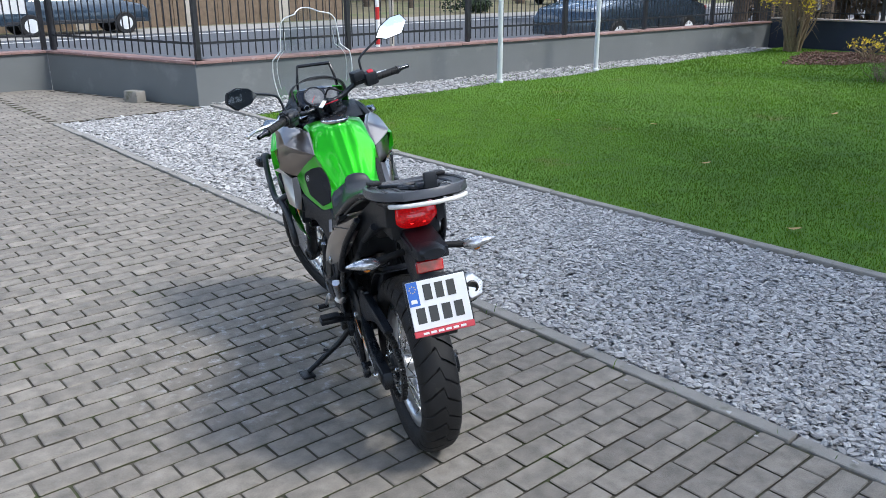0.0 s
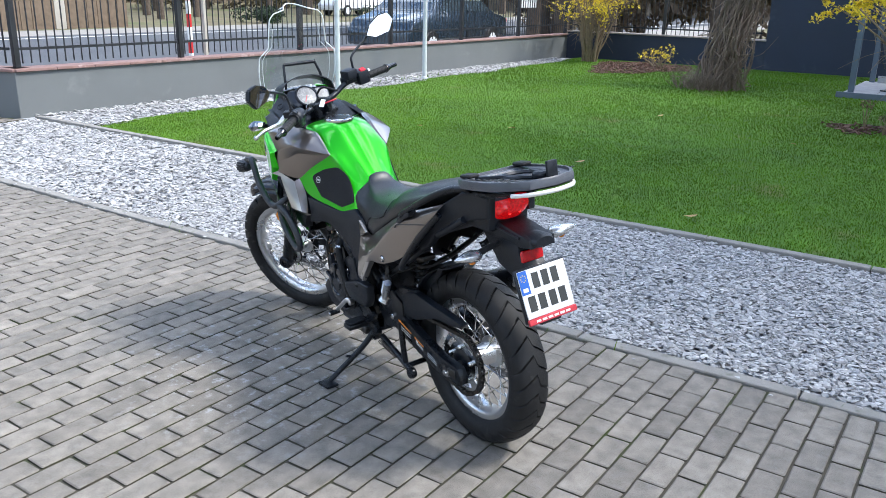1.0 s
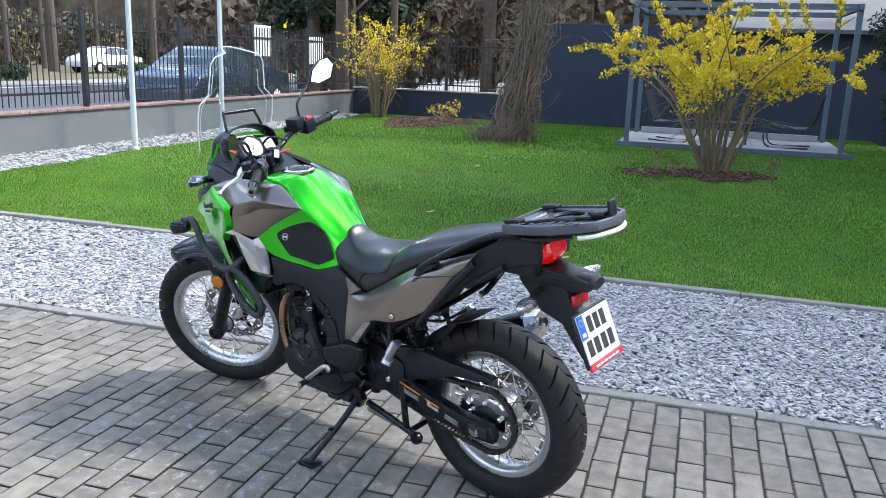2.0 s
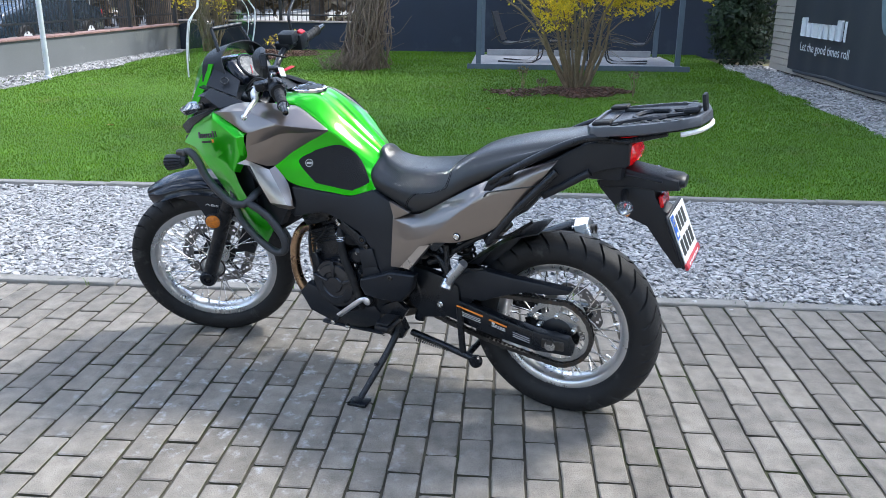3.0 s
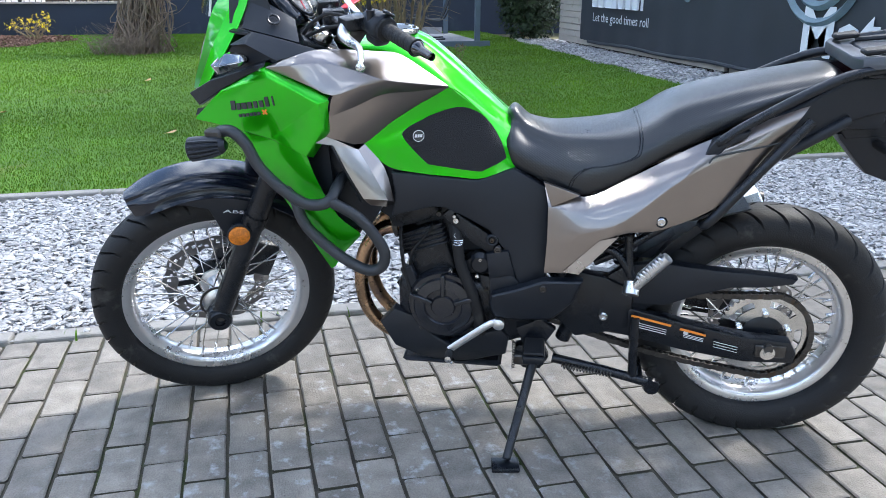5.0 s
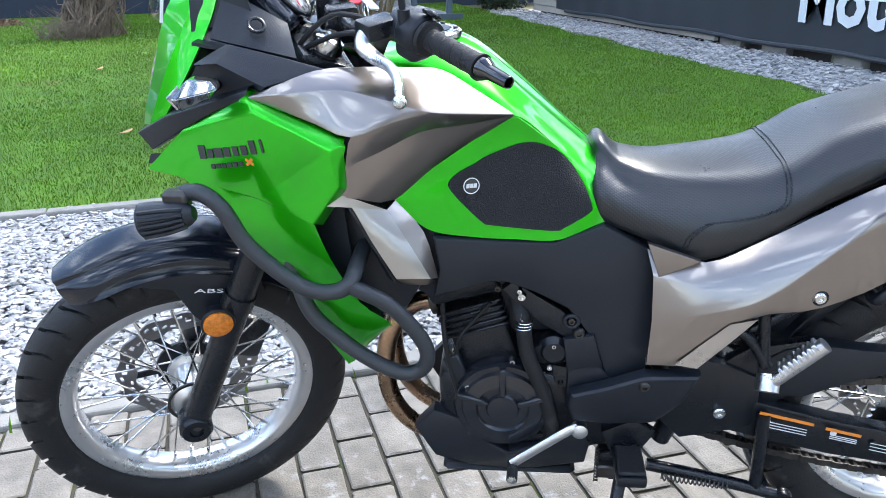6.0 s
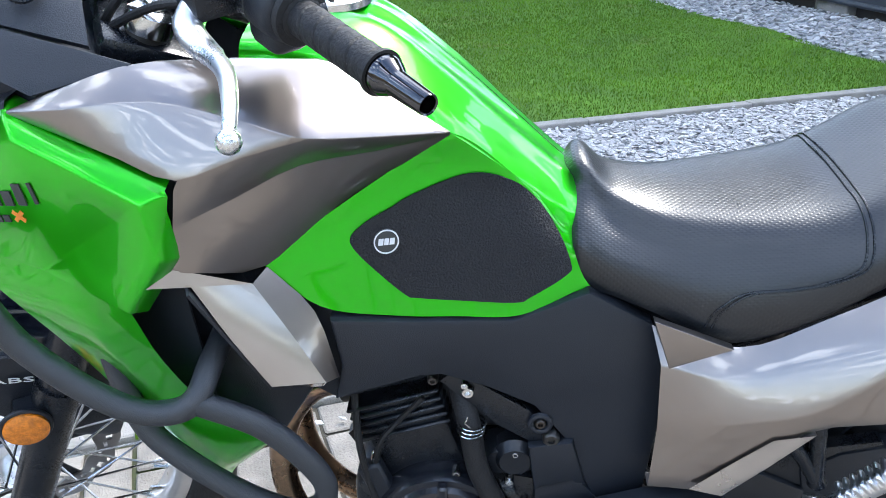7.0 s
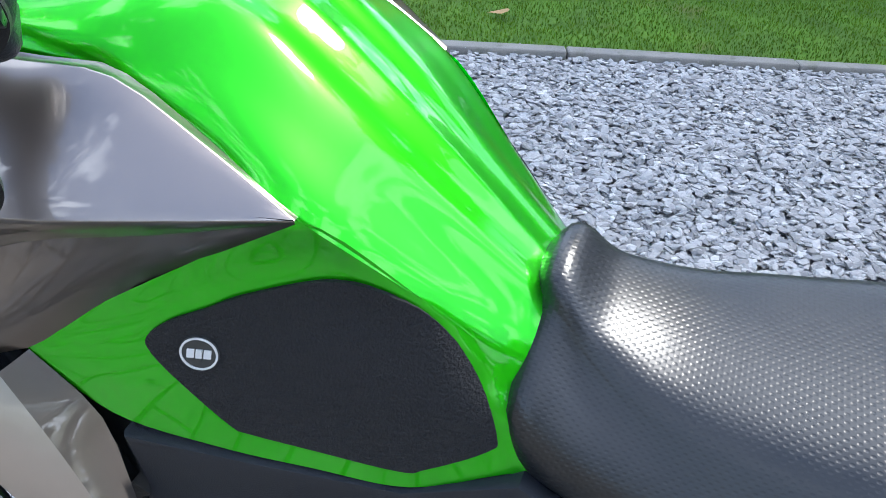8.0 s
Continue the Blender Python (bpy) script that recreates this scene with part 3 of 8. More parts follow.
for k in range(46):
    a, z0 = rng.random() * 6.28, 0.2 + 2.2 * rng.random()
    pts = [(TX + 0.2 * math.cos(a), TY + 0.2 * math.sin(a), z0)]
    for i in range(5):
        a += rng.normal(0, 0.5)
        rr = 0.22 + (0.3 if k % 3 else 0.65) * rng.random()
        pts.append((TX + rr * math.cos(a), TY + rr * math.sin(a), pts[-1][2] + rng.normal(0.12, 0.22)))
    tube(pts, 0.009, 5, smooth=18, bm=bm, r_end=0.004)
tagged(link("vine_tangle", leaning(bm), vine, tree), kind="stuff")
bm = bmesh.new()
for k in range(260):
    a, r0 = rng.random() * 6.28, 0.25 + 0.35 * rng.random()
    x, y = TX - 0.08 + r0 * math.cos(a), TY + 0.12 + r0 * math.sin(a)
    tube([(x, y, 0), (x + rng.normal(0, 0.12), y + rng.normal(0, 0.12), 0.12 + 0.15 * rng.random()), (x + rng.normal(0, 0.22), y + rng.normal(0, 0.22), 0.1 + 0.38 * rng.random())], 0.005, 4, smooth=5, bm=bm, r_end=0.002)
tagged(link("sucker_growth", bm, vine, tree), kind="stuff")


# forsythia: a fan of canes, side twigs and many small flowers
def forsythia(x0, y0, spread, height, canes, flowers, seed, label):
    g = np.random.default_rng(seed)
    e = thing("forsythia", label, "shrub", "flowering shrubs")
    bm, tips = bmesh.new(), []
    for k in range(canes):
        a = g.random() * 6.28
        lean = spread * (0.25 + 0.75 * g.random() ** 0.6)
        h = height * (0.62 + 0.38 * g.random())
        b0 = (x0 + 0.16 * math.cos(a) * g.random(), y0 + 0.16 * math.sin(a) * g.random(), -0.03)
        mid = (x0 + lean * 0.33 * math.cos(a) + g.normal(0, 0.10), y0 + lean * 0.33 * math.sin(a) + g.normal(0, 0.10), h * 0.55)
        end = (x0 + lean * math.cos(a), y0 + lean * math.sin(a), h * (0.8 + 0.2 * g.random()))
        pts = [b0, ((b0[0] + mid[0]) / 2 + g.normal(0, 0.02), (b0[1] + mid[1]) / 2 + g.normal(0, 0.02), h * 0.27), mid, end]
        tube(pts, 0.014 + 0.018 * g.random(), 6, smooth=12, bm=bm, r_end=0.005)
        line = spline(pts, 24)
        for i in range(10):
            q = line[9 + int(15 * g.random())]
            d = Vector((g.normal(0, 1), g.normal(0, 1), g.normal(0.35, 0.6))).normalized()
            ln = (0.25 + 0.45 * g.random()) * min(1.0, spread)
            tw = [q, q + d * ln * 0.5 + Vector((0, 0, 0.03)), q + d * ln + Vector((0, 0, -0.03 * g.random()))]
            tube(tw, 0.004, 4, smooth=4, bm=bm, r_end=0.002)
            tips.append((tw[0], tw[1], tw[2]))
    tagged(link("cane_fan", bm, twig, e), kind="stuff")
    n = flowers
    pk = g.integers(0, len(tips), n)
    u = g.random(n) ** 0.7
    base = np.array([[list(t[0]), list(t[1]), list(t[2])] for t in tips])
    s = base[pk]
    p = np.where((u < 0.5)[:, None], s[:, 0] + (s[:, 1] - s[:, 0]) * (u * 2)[:, None], s[:, 1] + (s[:, 2] - s[:, 1]) * (u * 2 - 1)[:, None])
    p = p + g.normal(0, 0.028, (n, 3))
    ang = np.arctan2(p[:, 1] - y0, p[:, 0] - x0)
    out = np.hypot(p[:, 0] - x0, p[:, 1] - y0) / spread
    keep = p[:, 2] > height * (0.50 + 0.10 * np.sin(3 * ang + seed) + 0.06 * np.sin(7 * ang) + 0.16 * g.random(n) - 0.22 * out)
    p = p[keep]
    n = len(p)
    a = g.normal(size=(n, 3))
    a /= np.linalg.norm(a, axis=1)[:, None]
    b = np.cross(a, g.normal(size=(n, 3)))
    b /= np.linalg.norm(b, axis=1)[:, None]
    c = np.cross(a, b)
    sz = (0.017 + 0.018 * g.random(n))[:, None]
    # each flower: two crossed petals pairs, a little cupped
    v = np.stack([p - a * sz + c * sz * 0.3, p + b * sz * 0.45, p + a * sz + c * sz * 0.3, p - b * sz * 0.45,
                  p - b * sz + c * sz * 0.3, p + a * sz * 0.45, p + b * sz + c * sz * 0.3, p - a * sz * 0.45], 1).reshape(-1, 3)
    f = np.arange(n * 8).reshape(-1, 4)
    tagged(link("blossom", raw("blossom", v, f), petal, e, "bright yellow blossom", smooth=0), kind="stuff")
    return e


BUSH = (11.6, 1.78)
forsythia(*BUSH, 2.0, 2.7, 30, 34000, 3, "broad yellow forsythia in bloom over a ring of bark mulch")
forsythia(18.2, 9.5, 1.35, 2.5, 40, 7000, 5, "half-open yellow forsythia in the wall corner")
forsythia(17.6, 7.6, 0.4, 0.5, 8, 300, 9, "small young forsythia at the foot of the wall")

# mulch chips round the shrub and in the corner
def chips(name, cx, cy, rx, ry, count, label):
    a, rad = rng.random(count) * 6.28, np.sqrt(rng.random(count))
    wob = 1 + 0.18 * np.sin(a * 3 + cx) + 0.1 * np.sin(a * 7)
    x, y = cx + rx * rad * wob * np.cos(a), cy + ry * rad * wob * np.sin(a)
    yaw, l, w = rng.random(count) * 6.28, 0.02 + 0.05 * rng.random(count), 0.006 + 0.012 * rng.random(count)
    tip = rng.normal(0, 0.012, count)
    z = 0.012 + 0.05 * (1 - rad) * rng.random(count)
    ca, sa = np.cos(yaw), np.sin(yaw)
    quad = [(-1, -1), (1, -1), (1, 1), (-1, 1)]
    lo = np.stack([np.stack([x + ca * l * i - sa * w * j, y + sa * l * i + ca * w * j, z + tip * i], 1) for i, j in quad], 1)
    hi = lo + np.array([0, 0, 0.008])
    v = np.concatenate([lo, hi], 1).reshape(-1, 3)
    base = np.array([[4, 5, 6, 7], [0, 1, 5, 4], [1, 2, 6, 5], [2, 3, 7, 6], [3, 0, 4, 7]])
    f = (np.arange(count)[:, None, None] * 8 + base[None]).reshape(-1, 4)
    return tagged(link(name, raw(name, v, f), mulch, smooth=0), label, "mulch", kind="stuff")


chips("bark_mulch", BUSH[0] - 0.15, BUSH[1] - 0.08, 0.58, 0.60, 2000, "reddish brown bark mulch under the shrub")
chips("bark_mulch", 17.4, 8.0, 1.5, 1.0, 2200, "bark mulch in the wall corner")
chips("bare_patch", BUSH[0] - 0.35, BUSH[1] + 0.75, 0.40, 0.5, 170, "thin litter on a bare patch of lawn")

# steel frame shelter with a slab and garden chairs
shelter = thing("garden_shelter", "open blue-grey steel frame on a pale slab before the shed", "shelter")
SX, SY0, SY1 = 14.95, -0.3, 3.3
link("slab", box(SX - 0.12, SY0 - 0.15, -0.05, SX + 2.6, SY1 + 0.15, 0.07, bevel=0.012), slab_mat, shelter)
link("kerb_board", box(SX - 0.16, SY0 - 0.2, -0.05, SX - 0.122, SY1 + 0.2, 0.1, bevel=0.006), steel_blue, shelter)
for x in (SX, SX + 2.4):
    for y in (SY0, SY1):
        link("post", box(x - 0.045, y - 0.045, 0.07, x + 0.045, y + 0.045, 2.45, bevel=0.005), steel_blue, shelter)
for y in (SY0, SY1):
    link("side_beam", box(SX - 0.1, y - 0.04, 2.45, SX + 2.5, y + 0.04, 2.55, bevel=0.005), steel_blue, shelter)
for x in (SX, SX + 2.4):
    link("cross_beam", box(x - 0.04, SY0 + 0.045, 2.451, x + 0.04, SY1 - 0.045, 2.549, bevel=0.005), steel_blue, shelter)
link("rear_board", box(SX + 2.3, SY0 + 0.1, 0.075, SX + 2.34, SY1 - 0.1, 0.2, bevel=0.006), slab_mat, shelter)


def garden_chair():
    e = thing("garden_chair", "black tubular steel garden chair with a sling seat", "chair", "garden chairs")
    for s in (-1, 1):
        link("side_frame", tube([(-0.35, 0.3 * s, 0.02), (0.35, 0.3 * s, 0.02), (0.33, 0.3 * s, 0.42), (-0.3, 0.3 * s, 0.36), (-0.5, 0.3 * s, 0.95)], 0.014, 6, smooth=18), iron, e)
    link("seat_sling", loft([[(0.33, -0.29, 0.41), (0.33, 0.29, 0.41)], [(-0.0, -0.29, 0.36), (0.0, 0.29, 0.36)], [(-0.28, -0.29, 0.37), (-0.28, 0.29, 0.37)]], 4, 4, 0.006), iron, e)
    link("back_sling", loft([[(-0.3, -0.29, 0.4), (-0.3, 0.29, 0.4)], [(-0.4, -0.29, 0.65), (-0.4, 0.29, 0.65)], [(-0.49, -0.29, 0.93), (-0.49, 0.29, 0.93)]], 4, 4, 0.006), iron, e)
    return e


gc = garden_chair()
gc.matrix_world = pose(SX + 0.9, SY1 - 0.75, 0.07, 0, 0, -100)
copy_thing(gc, pose(SX + 0.9, SY0 + 0.75, 0.07, 0, 0, 80))
gt = thing("garden_table", "low black garden table", "table")
link("table_top", box(SX + 0.75, 1.15, 0.44, SX + 1.3, 1.95, 0.465, bevel=0.006), iron, gt)
for x in (SX + 0.8, SX + 1.25):
    for y in (1.2, 1.9):
        link("leg", box(x - 0.015, y - 0.015, 0.07, x + 0.015, y + 0.015, 0.44), iron, gt, smooth=0)


# parked cars beyond the wall
def car(paint, label, m):
    e = thing("car", label, "car", "parked cars")
    side = [(-2.2, 0.32), (-2.22, 0.62), (-2.12, 0.86), (-1.5, 0.95), (-0.9, 1.36), (-0.3, 1.44), (0.45, 1.42), (1.0, 1.2), (1.35, 0.97), (2.0, 0.84), (2.2, 0.62), (2.2, 0.32)]
    bm = bmesh.new()
    for sgn in (1, -1):
        inner = [bm.verts.new((x, sgn * (0.80 if z < 0.97 else 0.80 - (z - 0.97) * 0.5), z)) for x, z in side]
        if sgn == 1:
            left = inner
        else:
            right = inner
    bm.faces.new(left), bm.faces.new(right[::-1])
    for i in range(len(side)):
        j = (i + 1) % len(side)
        bm.faces.new((left[i], right[i], right[j], left[j]))
    bmesh.ops.recalc_face_normals(bm, faces=bm.faces[:])
    bmesh.ops.bevel(bm, geom=bm.edges[:], offset=0.07, segments=3, profile=0.6, affect="EDGES", clamp_overlap=True)
    link("body", bm, paint, e, smooth=60)
    for s in (1, -1):
        yy = lambda x, z, s=s: s * (0.815 - max(0, z - 0.97) * 0.5)
        link("side_window", plate([(-1.35, 1.0), (-0.82, 1.32), (-0.2, 1.385), (-0.2, 1.0)], yy, 0.012 * s, 0.0), car_glass, e, smooth=0)
        link("side_window", plate([(-0.12, 1.0), (-0.12, 1.385), (0.42, 1.37), (1.05, 1.02)], yy, 0.012 * s, 0.0), car_glass, e, smooth=0)
    link("windscreen", loft([[(0.52, -0.58, 1.40), (0.52, 0.58, 1.40)], [(1.28, -0.68, 1.02), (1.28, 0.68, 1.02)]], 6, 3, 0.02), car_glass, e)
    link("rear_window", loft([[(-0.95, -0.56, 1.36), (-0.95, 0.56, 1.36)], [(-1.5, -0.64, 0.99), (-1.5, 0.64, 0.99)]], 6, 3, 0.02), car_glass, e)
    for x in (-1.35, 1.38):
        for s in (1, -1):
            w = link("wheel", turned(lathe([(0.2, -0.1), (0.30, -0.1), (0.325, -0.07), (0.325, 0.07), (0.30, 0.1), (0.2, 0.1)], 28), Matrix.Translation((x, s * 0.76, 0.31))), rubber, e)
            link("rim", turned(lathe([(0.05, -0.105), (0.2, -0.095), (0.205, 0.095), (0.05, 0.105)], 20), Matrix.Translation((x, s * 0.765, 0.31))), white_tube, w)
    for s in (1, -1):
        link("tail_lamp", box(-2.235, s * 0.5, 0.7, -2.14, s * 0.78, 0.82, bevel=0.02), red_paint, e)
        link("door_line", box(-0.17, s * 0.808, 0.42, -0.155, s * 0.822, 0.99), iron, e, smooth=0)
        link("bumper_trim", box(-2.0, s * 0.79, 0.36, 2.0, s * 0.812, 0.44, bevel=0.01), iron, e)
    e.matrix_world = m
    return e


car(car_paint, "dark blue saloon car parked behind the fence", pose(17.4, 13.5, -0.06, 0, 0, 184) @ Matrix.Diagonal((1.12, 1.1, 1.12, 1)))
car(car_white, "white estate car standing across the road", pose(39.0, 34.5, -0.06, 0, 0, 178))
car(car_paint, "dark car parked at the far roadside", pose(8.6, 27.6, -0.06, 0, 0, 0))

# far side of the road: timber fence, trunks, low hedge
far_fence = thing("timber_fence", "weathered timber fence across the road", "fence")
for k in range(34):
    link("plank", box(5.5 + 0.42 * k, 29.4, -0.1, 5.9 + 0.42 * k, 29.45, 1.8 + 0.05 * math.sin(k * 2.1)), planks if k % 9 else board_mat, far_fence, smooth=0)
for k in range(30):
    x, y = 16 + 2.3 * k + rng.normal(0, 1.2), 31 + 16 * rng.random()
    h = 11 + 5 * rng.random()
    t = thing("pine", "tall bare pine trunk across the road", "tree", "roadside pines")
    r0 = 0.17 + 0.14 * rng.random()
    link("trunk", tube([(x, y, -0.1), (x + rng.normal(0, 0.15), y, h * 0.5), (x + rng.normal(0, 0.3), y, h)], r0, 10, smooth=8, r_end=r0 * 0.5), bark, t)
    cc = [(x + rng.normal(0, 0.9), y + rng.normal(0, 0.9), h - 3.0 * rng.random()) for _ in range(7)]
    v, f = leaf_cloud(cc, [(1.1, 1.1, 0.5)] * 7, 700, 0.22)
    tagged(link("crown", raw("crown", v, f), leaf_dark, t, smooth=0), kind="stuff")
hc = [(x + rng.normal(0, 0.3), 47 + rng.normal(0, 0.6), 0.8 + 1.6 * rng.random()) for x in np.linspace(0, 95, 70)]
v, f = leaf_cloud(hc, [(1.6, 0.9, 1.9)] * 70, 22000, 0.24)
tagged(link("far_thicket", raw("far_thicket", v, f), hedge_leaf, smooth=0), "brown and green thicket beyond the road", "thicket", kind="stuff")
hc = [(27 + rng.normal(0, 0.8), 29.6 + rng.normal(0, 0.3), 0.3) for _ in range(8)] + [(36 + rng.normal(0, 0.6), 30 + rng.normal(0, 0.3), 0.3) for _ in range(5)]
v, f = leaf_cloud(hc, [(0.6, 0.4, 0.35)] * 13, 3000, 0.07)
tagged(link("low_bushes", raw("low_bushes", v, f), leaf_dark, smooth=0), "low dark bushes on the verge", "bushes", kind="stuff")
# unseen tall trees, added behind the low house so that their crowns shade its side of the lawn
for x, y, h in ((7.6, -7.0, 11.0), (10.4, -5.4, 12.0), (12.8, -5.8, 13.5), (12.0, -5.4, 15.4), (14.2, -6.8, 13.0), (18.5, -7.5, 14.5), (20.4, -2.4, 13.0)):
    t = thing("tree", "unseen tall pine added behind the low house to shade the lawn", "tree", "trees behind the house")
    link("trunk", tube([(x, y, -0.1), (x + 0.1, y, h * 0.5), (x, y + 0.1, h)], 0.2, 10, smooth=8, r_end=0.08), bark, t)
    cc = [(x + rng.normal(0, 1.2), y + rng.normal(0, 1.2), h - 4.5 * rng.random()) for _ in range(12)]
    v, f = leaf_cloud(cc, [(1.2, 1.2, 0.6)] * 12, 3600, 0.24)
    tagged(link("crown", raw("crown", v, f), leaf_dark, t, smooth=0), kind="stuff")
# unseen trees added beyond the drive, behind the way of the walk, to darken reflections in mirror and bodywork
for x, y, h in ((-13, -3, 10.0), (-15, 3, 12.0), (-13.5, 8, 10.5), (-12, -9, 11.0), (-9, -13, 9.0)):
    t = thing("tree", "unseen dark evergreen added beyond the drive for dark reflections", "tree", "trees behind the drive")
    link("trunk", tube([(x, y, -0.1), (x + 0.1, y, h * 0.5), (x, y + 0.1, h)], 0.2, 10, smooth=8, r_end=0.08), bark, t)
    cc = [(x + rng.normal(0, 1.5), y + rng.normal(0, 1.5), h * (0.15 + 0.8 * rng.random())) for _ in range(16)]
    v, f = leaf_cloud(cc, [(1.4, 1.4, 1.1)] * 16, 3600, 0.28)
    tagged(link("crown", raw("crown", v, f), leaf_dark, t, smooth=0), kind="stuff")
# wood behind the back wall
for k in range(22):
    x, y = BACK_X + 1.5 + 14 * rng.random(), 4.5 + 14 * rng.random()
    t = thing("tree", "bare forest tree behind the garden wall", "tree", "trees behind the wall")
    r0 = 0.10 + 0.16 * rng.random()
    link("trunk", tube([(x, y, -0.1), (x + rng.normal(0, 0.15), y, 4), (x + rng.normal(0, 0.5), y, 9)], r0, 9, smooth=8, r_end=r0 * 0.4), bark, t)
    for j in range(3):
        a, z = rng.random() * 6.28, 2 + 4 * rng.random()
        link("limb", tube([(x, y, z), (x + 0.8 * math.cos(a), y + 0.8 * math.sin(a), z + 0.7), (x + 1.7 * math.cos(a), y + 1.7 * math.sin(a), z + 1.8)], 0.05, 6, smooth=5, r_end=0.01), bark, t)
hc = [(BACK_X + 9 + rng.normal(0, 1.5), y + rng.normal(0, 0.4), 0.5 + 5.0 * rng.random()) for y in np.linspace(-8, 22, 60)]
v, f = leaf_cloud(hc, [(1.2, 1.5, 1.6)] * 60, 26000, 0.2)
tagged(link("wood_thicket", raw("wood_thicket", v, f), planks, smooth=0), "brown leafless thicket in the wood", "thicket", kind="stuff")
hc = [(24 + rng.normal(0, 1.2), 13 + rng.normal(0, 1.2), 2.6 + 1.6 * rng.random()) for _ in range(22)]
v, f = leaf_cloud(hc, [(1.0, 1.0, 0.7)] * 22, 9000, 0.13)
tagged(link("evergreen_branches", raw("evergreen_branches", v, f), leaf_dark, smooth=0), "hanging dark evergreen branches over the corner", "branches", kind="stuff")

# the edge of the wood, far beyond the trees
tagged(link("backdrop", box(-60, 62, -1, 130, 63, 13), far_wood, smooth=0), "brown leafless edge of the wood", "backdrop", kind="structure")
tagged(link("backdrop", box(62, -45, -1, 63, 61.5, 13), far_wood, smooth=0), "brown leafless edge of the wood", "backdrop", kind="structure")

# red and white guide post with a wooden stake, boards on the fence, a road sign
gp = thing("guide_post", "red and white striped marker post beside the road", "marker post")
for k in range(6):
    link("band", tube([(11.2, 15.25, 0.26 * k - 0.06), (11.2, 15.25, 0.26 * (k + 1) - 0.06)], 0.05, 12), red_paint if k % 2 else line_paint, gp)
tagged(link("wooden_stake", box(11.42, 15.05, -0.06, 11.5, 15.13, 1.7, bevel=0.008), board_mat), "pale wooden stake beside the marker post", "stake")
for wm, x, z in ((wall_m, 14.6 - CORNER.x, 1.36), (wall_m, 17.0 - CORNER.x, 1.2), (gate_m, 6.2, 1.1)):
    tagged(link("notice_board", turned(box(x, 0.128, z, x + 0.75, 0.142, z + 0.62, bevel=0.003), wm), sign_white), "blank white board wired to the fence", "board", "boards on the fence")
rs = thing("road_sign", "yellow road sign on a grey post", "road sign")
link("post", tube([(30.5, 18.5, -0.06), (30.5, 18.5, 2.8)], 0.03, 8), white_tube, rs)
link("panel", box(30.1, 18.44, 2.2, 30.9, 18.46, 2.6, bevel=0.004), sign_yellow, rs)


# sprouts beside the shrub and a few dry leaves on the lawn
for x, y, h in ((11.0, 1.05, 0.3), (11.15, 2.55, 0.34), (10.85, 2.3, 0.22)):
    sp = thing("sprout", "small budding shoot beside the mulch", "plant", "shoots")
    for k in range(4):
        a = k * 1.6 + x
        link("stem", tube([(x, y, 0), (x + 0.03 * math.cos(a), y + 0.03 * math.sin(a), h * 0.6), (x + 0.07 * math.cos(a), y + 0.07 * math.sin(a), h)], 0.005, 5, smooth=5, r_end=0.003), twig, sp)
    v, f = leaf_cloud([(x, y, h)], [(0.08, 0.08, 0.05)], 60, 0.02)
    tagged(link("bud", raw("bud", v, f), hedge_leaf, sp, smooth=0), kind="stuff")
for x, y, a in ((9.35, 3.0, 0.3), (8.2, 5.9, 1.2), (6.9, 4.4, 2.0), (7.6, 6.8, 0.9), (10.4, 4.9, 2.6), (5.6, 2.9, 1.7)):
    bm = bmesh.new()
    ring_pts = [(0.05 * math.cos(t) * (1 + 0.25 * math.cos(3 * t)), 0.032 * math.sin(t), 0.006 * math.cos(2 * t)) for t in np.linspace(0, 6.283, 13)[:-1]]
    bm.faces.new([bm.verts.new(q) for q in ring_pts])
    bmesh.ops.solidify(bm, geom=bm.faces[:], thickness=0.001)
    tagged(link("dry_leaf", turned(bm, pose(x, y, 0.04, 8, 12, math.degrees(a))), petal_dry), "curled pale brown leaf on the lawn", "leaf", "dry leaves")


# ---- crushed stone, grass, paving ----
ICO = bmesh.new()
bmesh.ops.create_icosphere(ICO, subdivisions=1, radius=1.0)
ico_v = np.array([v.co[:] for v in ICO.verts])
ico_f = np.array([[v.index for v in f.verts] for f in ICO.faces])
ICO.free()


def stones(name, xy, zbase, size, material, label):
    n = len(xy)
    shape = ico_v[None] * (1 + 0.28 * rng.normal(size=(n, 12, 1)).clip(-1.2, 1.2))
    dims = size * np.stack([0.85 + 0.75 * rng.random(n), 0.6 + 0.45 * rng.random(n), 0.24 + 0.22 * rng.random(n)], 1) * (0.7 + 0.75 * rng.random(n) ** 2)[:, None]
    shape = shape * dims[:, None]
    yaw, tilt = rng.random(n) * 6.28, rng.normal(0, 0.24, n)
    cy, sy, ct, stt = np.cos(yaw), np.sin(yaw), np.cos(tilt), np.sin(tilt)
    x, y, z = shape[..., 0], shape[..., 1], shape[..., 2]
    x, z = x * ct[:, None] - z * stt[:, None], x * stt[:, None] + z * ct[:, None]
    x, y = x * cy[:, None] - y * sy[:, None], x * sy[:, None] + y * cy[:, None]
    v = np.stack([x + xy[:, :1], y + xy[:, 1:2], z + (zbase + 0.018 * rng.random(n))[:, None]], 2).reshape(-1, 3)
    f = (np.arange(n)[:, None, None] * 12 + ico_f[None]).reshape(-1, 3)
    return tagged(link(name, raw(name, v, f), material, smooth=0), label, "stones", kind="stuff")


def scatter(n, x0, x1, y0, y1):
    return np.stack([x0 + (x1 - x0) * rng.random(n), y0 + (y1 - y0) * rng.random(n)], 1)


